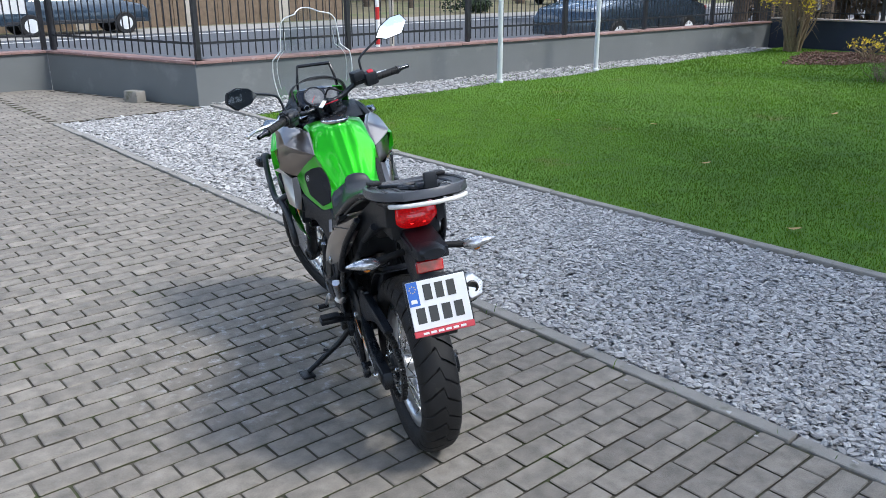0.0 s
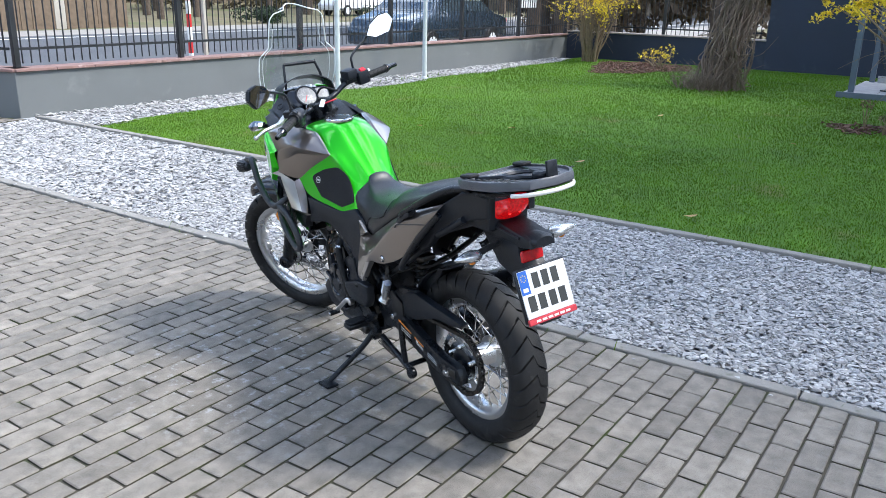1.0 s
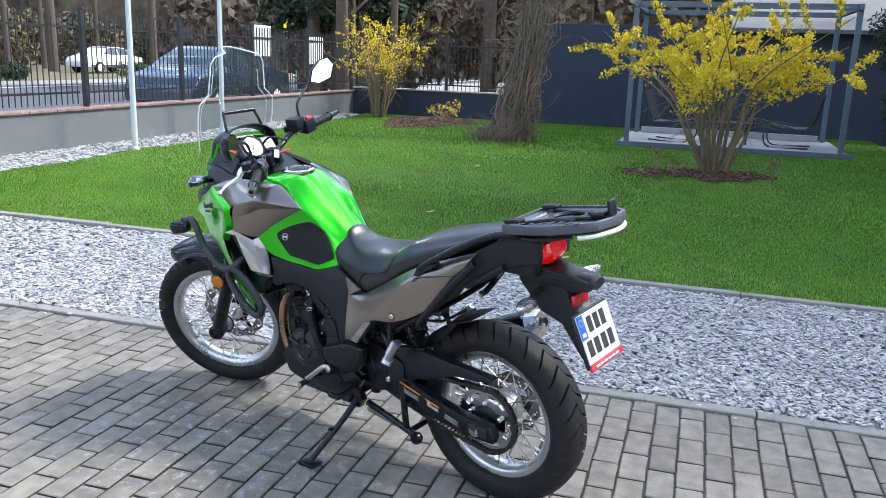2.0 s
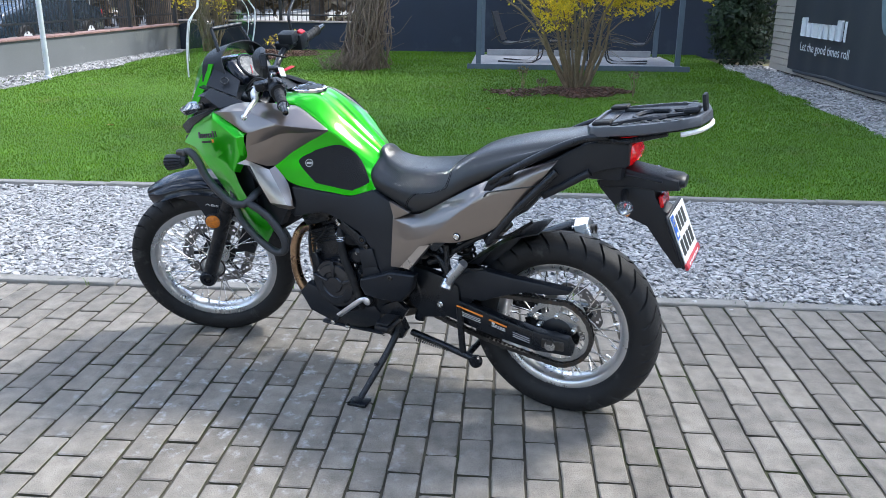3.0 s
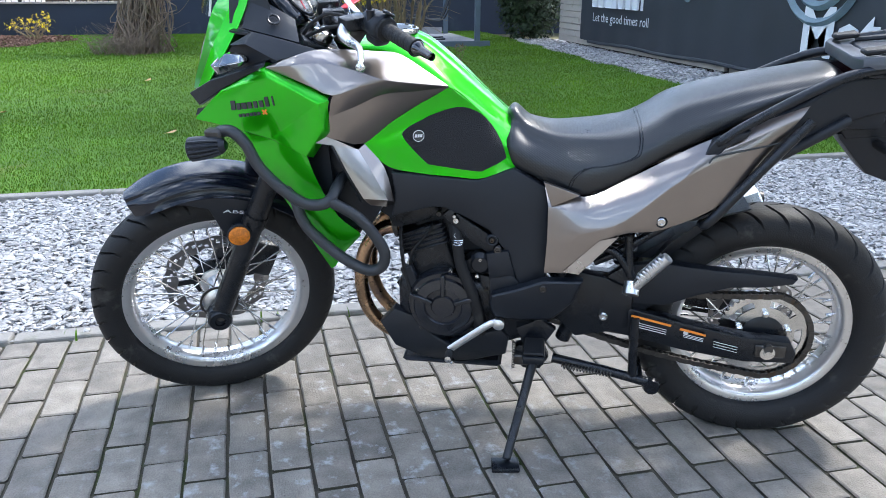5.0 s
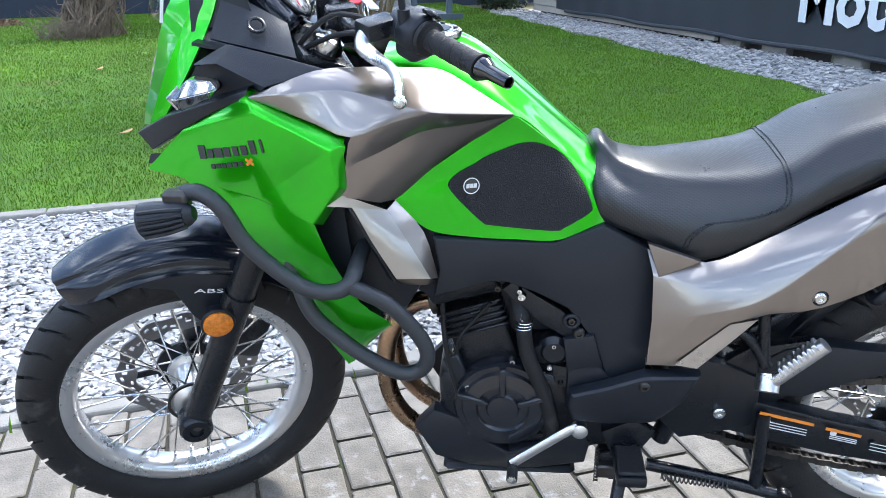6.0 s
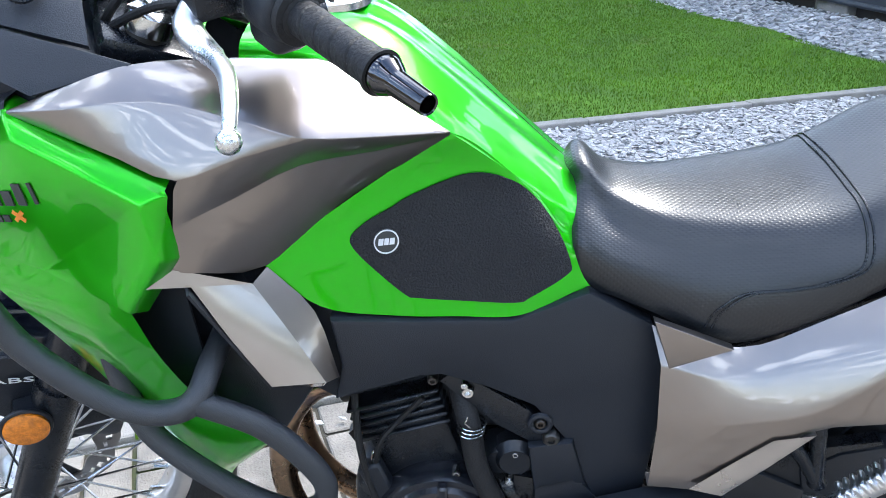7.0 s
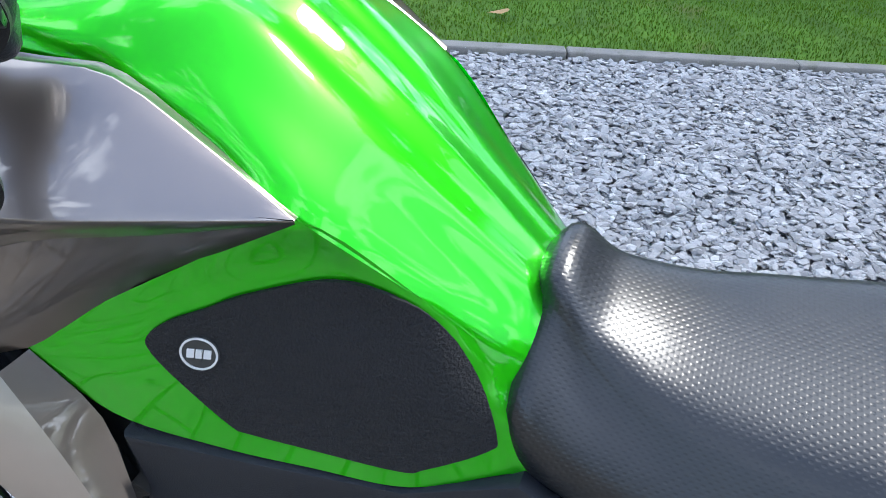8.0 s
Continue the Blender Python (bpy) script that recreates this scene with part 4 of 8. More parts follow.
near = scatter(60000, EDGE + KERB_W + 0.01, LAWN_X - 0.005, 0.0, 6.2)
far_a = scatter(13000, EDGE + KERB_W + 0.01, LAWN_X - 0.005, 6.2, 10.6)
far_b = scatter(7000, EDGE + KERB_W + 0.01, LAWN_X - 0.005, -3.0, 0.0)
stones("crushed_stone", near, np.full(len(near), -0.007), 0.0138, stone_mat, "strip of crushed grey and white stone")
stones("crushed_stone", far_a, np.full(len(far_a), -0.012), 0.019, stone_mat, "strip of crushed grey and white stone")
stones("crushed_stone", far_b, np.full(len(far_b), -0.012), 0.019, stone_mat, "strip of crushed grey and white stone")
p = scatter(6000, LAWN_X + 0.1, 18.5, 9.6, 10.85)
p = p[[not lawn_here(*q) and q[1] < WALL_Y0 + (WALL_Y1 - WALL_Y0) * (q[0] - 5) / 14 for q in p]]
stones("crushed_stone", p, np.full(len(p), 0.0), 0.026, stone_mat, "pale stone strip at the foot of the wall")
p = scatter(7000, LAWN_X + 0.1, 16.5, -2.2, -0.9)
p = p[[not lawn_here(*q) for q in p]]
stones("crushed_stone", p, np.full(len(p), 0.0), 0.024, stone_mat, "pale stone strip at the foot of the house")
# a few strays on the kerbs
p = np.concatenate([scatter(70, EDGE - 0.1, EDGE + 0.08, -1, 8), scatter(70, LAWN_X, LAWN_X + 0.1, -1, 9)])
stones("stray_stones", p, np.full(len(p), 0.012), 0.010, stone_mat, "stray stones on the edging")


def grass(name, xy, height, width, label):
    n = len(xy)
    h = height * (0.5 + 0.8 * rng.random(n))
    a, lean = rng.random(n) * 6.28, 0.5 * rng.random(n) + 0.1
    dx, dy = np.cos(a), np.sin(a)
    w = width * (0.7 + 0.6 * rng.random(n))
    zero = np.zeros(n)
    P = np.stack([xy[:, 0], xy[:, 1], zero], 1)
    side = np.stack([-dy * w, dx * w, zero], 1)
    mid = P + np.stack([dx * h * lean * 0.35, dy * h * lean * 0.35, h * 0.6], 1)
    tip = P + np.stack([dx * h * lean, dy * h * lean, h], 1)
    v = np.stack([P - side, P + side, mid + side * 0.8, mid - side * 0.8, tip], 1).reshape(-1, 3)
    q = np.arange(n)[:, None] * 5
    f4, f3 = (q + np.array([0, 1, 2, 3])).tolist(), (q + np.array([3, 2, 4])).tolist()
    return tagged(link(name, raw(name, v, f4 + f3), blade_mat, smooth=0), label, "grass", kind="stuff")


p = scatter(190000, LAWN_X + 0.075, 8.2, -1.1, 9.8)
grass("grass", p[[lawn_here(*q) for q in p]], 0.018, 0.0020, "short green spring grass")
p = scatter(150000, 8.2, 13.2, -1.5, 10.1)
grass("grass", p[[lawn_here(*q) for q in p]], 0.021, 0.0027, "short green spring grass")
p = scatter(110000, 13.2, 19.0, -1.5, 10.2)
grass("grass", p[[lawn_here(*q) for q in p]], 0.025, 0.0040, "short green spring grass")
p = np.concatenate([scatter(22, EDGE - 0.03, EDGE + 0.02, 0.5, 6), scatter(260, 9.0, 13.0, 10.0, 10.3)])
grass("weeds", p, 0.05, 0.003, "small weeds in the joints and stones")


# ==== the motorcycle: x ahead, y to its left, z up, from the rear wheel's foot ====
def paint(name, col, rough, metal, ior=1.6, **kw):
    m = mat(name, col, rough=rough, metal=metal, var=0.02, scale=3.0, coat=1.0, rvar=0.01, bscale=60.0, detail=2.0, **kw)
    b = m.node_tree.nodes["Principled BSDF"]
    b.inputs["Coat Roughness"].default_value, b.inputs["Coat IOR"].default_value = 0.02, ior
    return m


green = paint("lime_paint", (0.042, 0.53, 0.001), 0.30, 0.80, 1.42, spec=0.1)
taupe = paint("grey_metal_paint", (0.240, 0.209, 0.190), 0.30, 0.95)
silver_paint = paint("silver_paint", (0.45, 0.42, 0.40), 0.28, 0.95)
gloss_black = mat("gloss_black", (0.006, 0.008, 0.014), rough=0.17, var=0.03, spec=0.45, rvar=0.02)
plastic = mat("black_plastic", (0.013, 0.0155, 0.021), spec=0.38, rough=0.40, var=0.12, scale=8, bump=0.2, bscale=700)
satin = mat("satin_black_metal", (0.010, 0.012, 0.016), rough=0.28, metal=0.2, var=0.15, scale=10, bump=0.1, bscale=500)
alloy = mat("brushed_alloy", (0.74, 0.74, 0.75), rough=0.3, metal=1.0, var=0.1, scale=12, bump=0.1, bscale=300)
rim_metal = mat("rim_metal", (0.72, 0.72, 0.73), rough=0.3, metal=0.95, var=0.06, scale=12)
bright = mat("bright_steel", (0.7, 0.7, 0.69), rough=0.18, metal=1.0, var=0.08, scale=20)
disc_steel = mat("disc_steel", (0.24, 0.23, 0.225), rough=0.35, metal=1.0, var=0.15, scale=25)
dark_steel = mat("dark_steel", (0.09, 0.085, 0.08), rough=0.45, metal=0.9, var=0.3, scale=30, col2=(0.12, 0.08, 0.05), mask=0.12, mscale=20)
bronze = mat("heated_steel", (0.44, 0.29, 0.18), rough=0.27, metal=1.0, var=0.35, scale=9, col2=(0.14, 0.11, 0.12), mask=0.25, mscale=7)
black_chrome = mat("black_chrome", (0.10, 0.10, 0.105), rough=0.1, metal=1.0, var=0.05, scale=20, rvar=0.02)
engine_black = mat("engine_enamel", (0.012, 0.0135, 0.018), rough=0.2, var=0.15, scale=14, coat=0.35, bump=0.1, bscale=500)
tank_pad = mat("grip_pad", (0.012, 0.012, 0.014), rough=0.75, var=0.2, scale=40, bump=1.0, bscale=420)
lens_red = mat("red_lens", (0.55, 0.006, 0.01), rough=0.1, var=0.3, scale=90, coat=0.6)
lens_lit = mat("lit_red_lens", (0.62, 0.004, 0.006), rough=0.1, var=0.45, scale=120, coat=0.6, emit=0.22)
powder_coat = mat("black_powder_coat", (0.026, 0.029, 0.034), rough=0.42, var=0.1, scale=10, bump=0.25, bscale=900, spec=0.55)
rack_black = mat("rack_plastic", (0.07, 0.075, 0.088), rough=0.33, spec=0.6, var=0.12, scale=10, bump=0.2, bscale=600)
lamp_red = mat("lit_red_lamp", (0.9, 0.02, 0.015), rough=0.1, var=0.1, emit=2.2)
lens_amber = mat("amber_lens", (0.66, 0.2, 0.008), rough=0.15, var=0.35, scale=120, bump=0.5, bscale=400, coat=0.5)
smoked_lens = mat("smoked_lens", (0.30, 0.31, 0.32), rough=0.09, metal=0.9, var=0.12, scale=40, coat=0.5, rvar=0.02)
lens_clear = mat("clear_lens", (0.55, 0.56, 0.57), rough=0.14, var=0.6, scale=90, coat=0.9, metal=0.7)
plate_white = mat("plate_white", (0.72, 0.73, 0.74), rough=0.4, var=0.05, scale=8)
plate_blue = mat("plate_blue", (0.03, 0.12, 0.48), rough=0.4, var=0.05)
plate_ink = mat("plate_ink", (0.035, 0.037, 0.036), rough=0.5, var=0.1)
strip_red = mat("red_strip", (0.5, 0.035, 0.05), rough=0.45, var=0.12, scale=30, coat=0.3)
sticker_orange = mat("orange_sticker", (0.8, 0.26, 0.03), rough=0.4, var=0.05)
sticker_white = mat("white_sticker", (0.7, 0.7, 0.7), rough=0.4, var=0.05)
dial = mat("dial_face", (0.15, 0.155, 0.16), rough=0.25, var=0.3, scale=40, coat=0.3)
tag_red = mat("red_tag", (0.6, 0.02, 0.04), rough=0.5, var=0.2, scale=20)
mirror = mat("mirror_glass", (0.9, 0.9, 0.9), rough=0.02, metal=1.0, var=0.01, rvar=0.0)

# seat cover: dimpled vinyl
seat_vinyl = mat("seat_vinyl", (0.008, 0.0095, 0.012), spec=0.6, rough=0.34, var=0.12, scale=12, coat=0.1)
nt = seat_vinyl.node_tree
nt.nodes["Principled BSDF"].inputs["Coat Roughness"].default_value = 0.3
dots, tcs, bps, tcm = nt.nodes.new("ShaderNodeTexVoronoi"), nt.nodes.new("ShaderNodeTexCoord"), nt.nodes.new("ShaderNodeBump"), nt.nodes.new("ShaderNodeMapping")
sxyz, scomb, ssub = nt.nodes.new("ShaderNodeSeparateXYZ"), nt.nodes.new("ShaderNodeCombineXYZ"), nt.nodes.new("ShaderNodeMath")
ssub.operation = "SUBTRACT"
dots.voronoi_dimensions = "2D"
dots.inputs["Scale"].default_value, dots.inputs["Randomness"].default_value = 185.0, 0.0
tcm.inputs["Rotation"].default_value = (0, 0, radians(45))
dr = nt.nodes.new("ShaderNodeMapRange")
dr.inputs["From Min"].default_value, dr.inputs["From Max"].default_value = 0.14, 0.36
bps.inputs["Strength"].default_value, bps.inputs["Distance"].default_value = 0.24, 0.0008
nt.links.new(tcs.outputs["Object"], sxyz.inputs[0]), nt.links.new(sxyz.outputs["X"], scomb.inputs["X"])
nt.links.new(sxyz.outputs["Y"], ssub.inputs[0]), nt.links.new(sxyz.outputs["Z"], ssub.inputs[1]), nt.links.new(ssub.outputs[0], scomb.inputs["Y"])
nt.links.new(scomb.outputs[0], tcm.inputs["Vector"]), nt.links.new(tcm.outputs[0], dots.inputs["Vector"])
nt.links.new(dots.outputs["Distance"], dr.inputs["Value"]), nt.links.new(dr.outputs[0], bps.inputs["Height"])
nt.links.new(bps.outputs[0], nt.nodes["Principled BSDF"].inputs["Normal"]), nt.links.new(bps.outputs[0], nt.nodes["Principled BSDF"].inputs["Coat Normal"])

# windscreen: thin clear sheet, no refraction
screen = bpy.data.materials.new("clear_screen")
screen.use_nodes = True
sn = screen.node_tree
sn.nodes.clear()
so, sg, stp, smx, sfr = (sn.nodes.new(k) for k in ("ShaderNodeOutputMaterial", "ShaderNodeBsdfGlossy", "ShaderNodeBsdfTransparent", "ShaderNodeMixShader", "ShaderNodeLayerWeight"))
spw, sml = sn.nodes.new("ShaderNodeMath"), sn.nodes.new("ShaderNodeMath")
stp.inputs["Color"].default_value, sg.inputs["Roughness"].default_value = (0.87, 0.91, 0.91, 1), 0.05
sfr.inputs["Blend"].default_value = 0.5
spw.operation, spw.inputs[1].default_value = "POWER", 5.0
sml.operation, sml.inputs[1].default_value, sml.inputs[2].default_value = "MULTIPLY_ADD", 0.7, 0.085
sn.links.new(sfr.outputs["Facing"], spw.inputs[0]), sn.links.new(spw.outputs[0], sml.inputs[0]), sn.links.new(sml.outputs[0], smx.inputs[0]), sn.links.new(stp.outputs[0], smx.inputs[1]), sn.links.new(sg.outputs[0], smx.inputs[2]), sn.links.new(smx.outputs[0], so.inputs["Surface"])
# pale colour paints the highlight along the clear sheet's edges and folds
screen_edge_glint = mat("screen_edge_glint", (0.80, 0.84, 0.83), rough=0.25, var=0.1, spec=0.8)

HEAD, LEAN = 68.75, 5.25
bike = thing("motorcycle", "lime green and grey adventure motorcycle leaning on its side stand", "motorcycle",
             m=Matrix.Translation((2.162, 2.559, 0.0)) @ pose(0, 0, 0, -LEAN * 0, 0, HEAD) @ pose(0, 0, 0, -LEAN, 0, 0))
RAKE, STEER, FX, RZ, FZ = 24.3, 26.7, 1.472, 0.316, 0.329
axis = Vector((-math.sin(radians(RAKE)), 0, math.cos(radians(RAKE))))
foot = Vector((1.558, 0, 0))
STEERED = Matrix.Translation(foot) @ Matrix.Rotation(radians(STEER), 4, axis) @ Matrix.Translation(-foot)


def part(name, bm, material, parent=None, label="", steer=False, smooth=40.0):
    if steer:
        turned(bm, STEERED)
    return link(name, bm, material, parent or bike, label, smooth)


def both(bm):
    """Adds the mirror image of bm."""
    geo = bmesh.ops.duplicate(bm, geom=bm.verts[:] + bm.edges[:] + bm.faces[:])
    for v in geo["geom"]:
        if isinstance(v, bmesh.types.BMVert):
            v.co.y = -v.co.y
    bmesh.ops.reverse_faces(bm, faces=[f for f in geo["geom"] if isinstance(f, bmesh.types.BMFace)])
    return bm


def flip(bm):
    for v in bm.verts:
        v.co.y = -v.co.y
    bmesh.ops.reverse_faces(bm, faces=bm.faces[:])
    return bm


def pair(name, make, material, label="", steer=False, parent=None, smooth=40.0):
    """The left and the right one of a kind, as two parts."""
    return part(name, make(), material, parent, label, steer, smooth), part(name, flip(make()), material, parent, label, steer, smooth)


def bolt(x, y, z, r=0.007, material=None, parent=None, out=0.008):
    return part("bolt", turned(lathe([(r, -0.006), (r, out * 0.6), (r * 0.75, out), (r * 0.45, out), (r * 0.4, out * 0.5)], 10), Matrix.Translation((x, y, z))), material or bright, parent)


# ---- wheels ----
def tyre_mesh(R, bead, width, blocks, slant):
    """A tyre about the y axis, its tread cut by chevron grooves that sweep back towards the shoulders."""
    h = R - bead
    half = [(0.31, 0.0), (0.43, 0.10), (0.5, 0.36), (0.497, 0.50), (0.485, 0.62), (0.46, 0.72), (0.43, 0.79), (0.38, 0.86), (0.33, 0.905), (0.27, 0.94), (0.2, 0.967), (0.13, 0.985), (0.07, 0.995), (0.0, 1.0)]
    prof = [(-y, bead + z * h, z) for y, z in half[:-1]] + [(y, bead + z * h, z) for y, z in half[::-1]]
    cols = (0.0, 0.018, 0.128, 0.146, 0.45, 0.75)
    n, v, f = len(prof), [], []
    for k in range(blocks):
        for c, part_of in enumerate(cols):
            for y, r, z in prof:
                u = abs(y)
                sweep = slant * (u / 0.5 + 0.55 * max(0.0, 0.2 - u)) + (0.5 if y < 0 else 0.0) * min(1.0, u / 0.07)
                a = 2 * math.pi * (k + part_of + sweep) / blocks
                deep = (0.012 if u < 0.4 else 0.008) if c in (1, 2) and z > 0.6 and u > 0.03 else 0.0
                v.append(((r - deep) * math.cos(a), y * width, (r - deep) * math.sin(a)))
    m = blocks * len(cols)
    for k in range(m):
        q = (k + 1) % m
        for i in range(n - 1):
            f.append((k * n + i, k * n + i + 1, q * n + i + 1, q * n + i))
        f.append((k * n + n - 1, k * n, q * n, q * n + n - 1))
    return raw("tyre", v, f)


def wave_disc(r_in, r_out, y, thick, petals, holes=True, seg=144):
    """A petal brake disc with drilled holes."""
    bm, rings, steps = bmesh.new(), [], 6
    for i in range(steps + 1):
        u = i / steps
        rings.append([])
        for k in range(seg):
            a = 2 * math.pi * k / seg
            w = 0.004 * math.sin(petals * a)
            r = r_in + (r_out - r_in) * u + w * (u if u > 0.5 else -(1 - u))
            rings[-1].append(bm.verts.new((r * math.cos(a), y, r * math.sin(a))))
    for i in range(steps):
        for k in range(seg):
            if holes and i in (1, 2, 3, 4) and (k + 3 * i) % 12 in (0, 1):
                continue
            bm.faces.new((rings[i][k], rings[i][(k + 1) % seg], rings[i + 1][(k + 1) % seg], rings[i + 1][k]))
    bmesh.ops.recalc_face_normals(bm, faces=bm.faces[:])
    bmesh.ops.solidify(bm, geom=bm.faces[:], thickness=thick)
    return bm


def spoked_wheel(name, label, at, R, bead, width, rim_w, hub_r, hub_w, spokes, blocks, steer):
    b = bead
    half = [(b - 0.016, 0.0), (b - 0.0155, rim_w * 0.22), (b - 0.006, rim_w * 0.40), (b - 0.001, rim_w * 0.46), (b + 0.012, rim_w * 0.475), (b + 0.013, rim_w * 0.5), (b - 0.005, rim_w * 0.5), (b - 0.012, rim_w * 0.44), (b - 0.021, rim_w * 0.25), (b - 0.0215, 0.0)]
    prof = half + [(r, -y) for r, y in half[-2:0:-1]]
    m = Matrix.Translation(at)
    if steer:
        m = STEERED @ m
    w = link(name, turned(lathe(prof, 96, close=True), Matrix()), rim_metal, bike, label)
    w.matrix_local = m
    tyre = link("tyre", tyre_mesh(R, bead + 0.0115, width, blocks, 0.85), rubber, w, "worn black tyre with slanting tread grooves")
    hub = link("hub", lathe([(0.016, -hub_w * 0.62), (0.03, -hub_w * 0.6), (hub_r, -hub_w * 0.48), (hub_r, -hub_w * 0.40), (hub_r * 0.72, -hub_w * 0.34), (hub_r * 0.66, 0), (hub_r * 0.72, hub_w * 0.34), (hub_r, hub_w * 0.40), (hub_r, hub_w * 0.48), (0.03, hub_w * 0.6), (0.016, hub_w * 0.62)], 36), alloy, w)
    kinds = {}
    for k in range(spokes):
        s, lead = (1 if k % 2 else -1), (1 if (k // 2) % 2 else -1)
        if (s, lead) not in kinds:
            a0 = lead * 0.62
            p0 = (hub_r * 0.93 * math.cos(a0), s * hub_w * 0.44, hub_r * 0.93 * math.sin(a0))
            bm = tube([p0, (b - 0.018, s * 0.006, 0)], 0.0021, 5)
            tube([(b - 0.045, s * 0.009, 0), (b - 0.017, s * 0.006, 0)], 0.0036, 6, bm=bm)
            kinds[(s, lead)] = link("spoke", bm, bright, w)
            o = kinds[(s, lead)]
        else:
            o = new("spoke", kinds[(s, lead)].data)
            o.parent = w
        o.rotation_euler = (0, 2 * math.pi * k / spokes, 0)
    return w


front = spoked_wheel("front_wheel", "silver spoked front wheel", (FX, 0, FZ), 0.331, 0.2415, 0.105, 0.062, 0.045, 0.10, 36, 34, True)
link("brake_disc", wave_disc(0.108, 0.145, -0.062, 0.005, 12), disc_steel, front, "drilled steel brake disc")
link("disc_carrier", lathe([(0.04, -0.058), (0.052, -0.062), (0.066, -0.062), (0.066, -0.069), (0.052, -0.069), (0.04, -0.07)], 40), satin, front)
arm = link("carrier_arm", box(0.062, -0.068, -0.009, 0.118, -0.063, 0.009, bevel=0.002), satin, front)
for k in range(1, 6):
    o = new("carrier_arm", arm.data)
    o.parent = front
    o.rotation_euler = (0, k * math.pi / 3, 0)
link("axle", tube([(0, -0.12, 0), (0, 0.127, 0)], 0.011, 12), dark_steel, front)
link("sensor_ring", lathe([(0.046, 0.05), (0.052, 0.05), (0.052, 0.054), (0.046, 0.054)], 36, close=True), dark_steel, front)
rear = spoked_wheel("rear_wheel", "silver spoked rear wheel", (0, 0, RZ), 0.322, 0.2165, 0.138, 0.08, 0.06, 0.12, 36, 30, False)
link("brake_disc", wave_disc(0.075, 0.11, -0.078, 0.005, 10), disc_steel, rear, "drilled steel brake disc")
link("axle", tube([(0, -0.155, 0), (0, 0.158, 0)], 0.011, 12), dark_steel, rear)

# sprocket with teeth and lightening holes
bm, NT = bmesh.new(), 46
rings = [[], [], [], []]
for k in range(NT * 4):
    a = 2 * math.pi * k / (NT * 4)
    tooth = (0.006, 0.006, 0.0, 0.0)[k % 4]
    for i, r in enumerate((0.05, 0.078, 0.096, 0.110 + tooth)):
        rings[i].append(bm.verts.new((r * math.cos(a), 0.081, r * math.sin(a))))
nn = NT * 4
for i in range(3):
    for k in range(nn):
        if i == 1 and (k % 36) > 12 and k < 180:
            continue
        bm.faces.new((rings[i][k], rings[i][(k + 1) % nn], rings[i + 1][(k + 1) % nn], rings[i + 1][k]))
bmesh.ops.recalc_face_normals(bm, faces=bm.faces[:])
bmesh.ops.solidify(bm, geom=bm.faces[:], thickness=0.006)
link("sprocket", bm, bright, rear, "toothed steel sprocket")
for k in range(5):
    a = k * 2 * math.pi / 5 + 0.3
    link("sprocket_bolt", turned(lathe([(0.009, 0.082), (0.009, 0.092), (0.005, 0.096)], 8), Matrix.Translation((0.062 * math.cos(a), 0, 0.062 * math.sin(a)))), bright, rear)
link("sprocket_carrier", lathe([(0.02, 0.088), (0.045, 0.086), (0.058, 0.078), (0.058, 0.06), (0.03, 0.055)], 30), satin, rear)

# chain: links along both runs and round the sprockets
CY = 0.081
cr, cf, fc = 0.1165, 0.034, (0.56, 0.372)
d = Vector((fc[0], 0, fc[1] - RZ))
tilt, off = math.atan2(d.z, d.x), math.asin((cr - cf) / d.length)
a_top, a_bot = tilt + math.pi / 2 + off, tilt - math.pi / 2 - off
path = []
for a in np.linspace(a_top, a_bot + 2 * math.pi, 26):
    path.append((cr * math.cos(a), RZ + cr * math.sin(a)))
b0, b1 = path[-1], (fc[0] + cf * math.cos(a_bot), fc[1] + cf * math.sin(a_bot))
low = [(b0[0] + (b1[0] - b0[0]) * u, b0[1] + (b1[1] - b0[1]) * u - 0.018 * math.sin(math.pi * u)) for u in np.linspace(0, 1, 30)][1:]
nose = [(fc[0] + cf * math.cos(a), fc[1] + cf * math.sin(a)) for a in np.linspace(a_bot, a_top - 2 * math.pi + 2 * math.pi, 9)][1:]
t0, t1 = nose[-1], path[0]
top = [(t0[0] + (t1[0] - t0[0]) * u, t0[1] + (t1[1] - t0[1]) * u) for u in np.linspace(0, 1, 30)][1:-1]
loop = [Vector((x, 0, z)) for x, z in path + low + nose + top]
lens = np.cumsum([0] + [(loop[(i + 1) % len(loop)] - loop[i]).length for i in range(len(loop))])
N_LINKS = int(lens[-1] / 0.0158)
bm = bmesh.new()
for k in range(N_LINKS):
    s = lens[-1] * k / N_LINKS
    i = int(np.searchsorted(lens, s, "right")) - 1
    p, q = loop[i], loop[(i + 1) % len(loop)]
    w = (q - p).normalized()
    c = p + w * (s - lens[i])
    yaw = math.degrees(math.atan2(w.z, w.x))
    wide = 0.0095 if k % 2 else 0.0072
    m = Matrix.Translation((c.x, CY, c.z)) @ pose(0, 0, 0, 0, -yaw, 0)
    for sy in (-1, 1):
        r = bmesh.ops.create_cube(bm, size=1.0)
        bmesh.ops.transform(bm, matrix=m @ Matrix.Translation((0, sy * wide, 0)) @ Matrix.Diagonal((0.0195, 0.002, 0.0135, 1)), verts=r["verts"])
    r = bmesh.ops.create_cone(bm, cap_ends=True, segments=8, radius1=0.0048, radius2=0.0048, depth=wide * 2)
    bmesh.ops.transform(bm, matrix=m @ Matrix.Translation((0.0079, 0, 0)) @ pose(0, 0, 0, 90), verts=r["verts"])
tagged(part("chain", bm, dark_steel, smooth=0), kind="stuff")

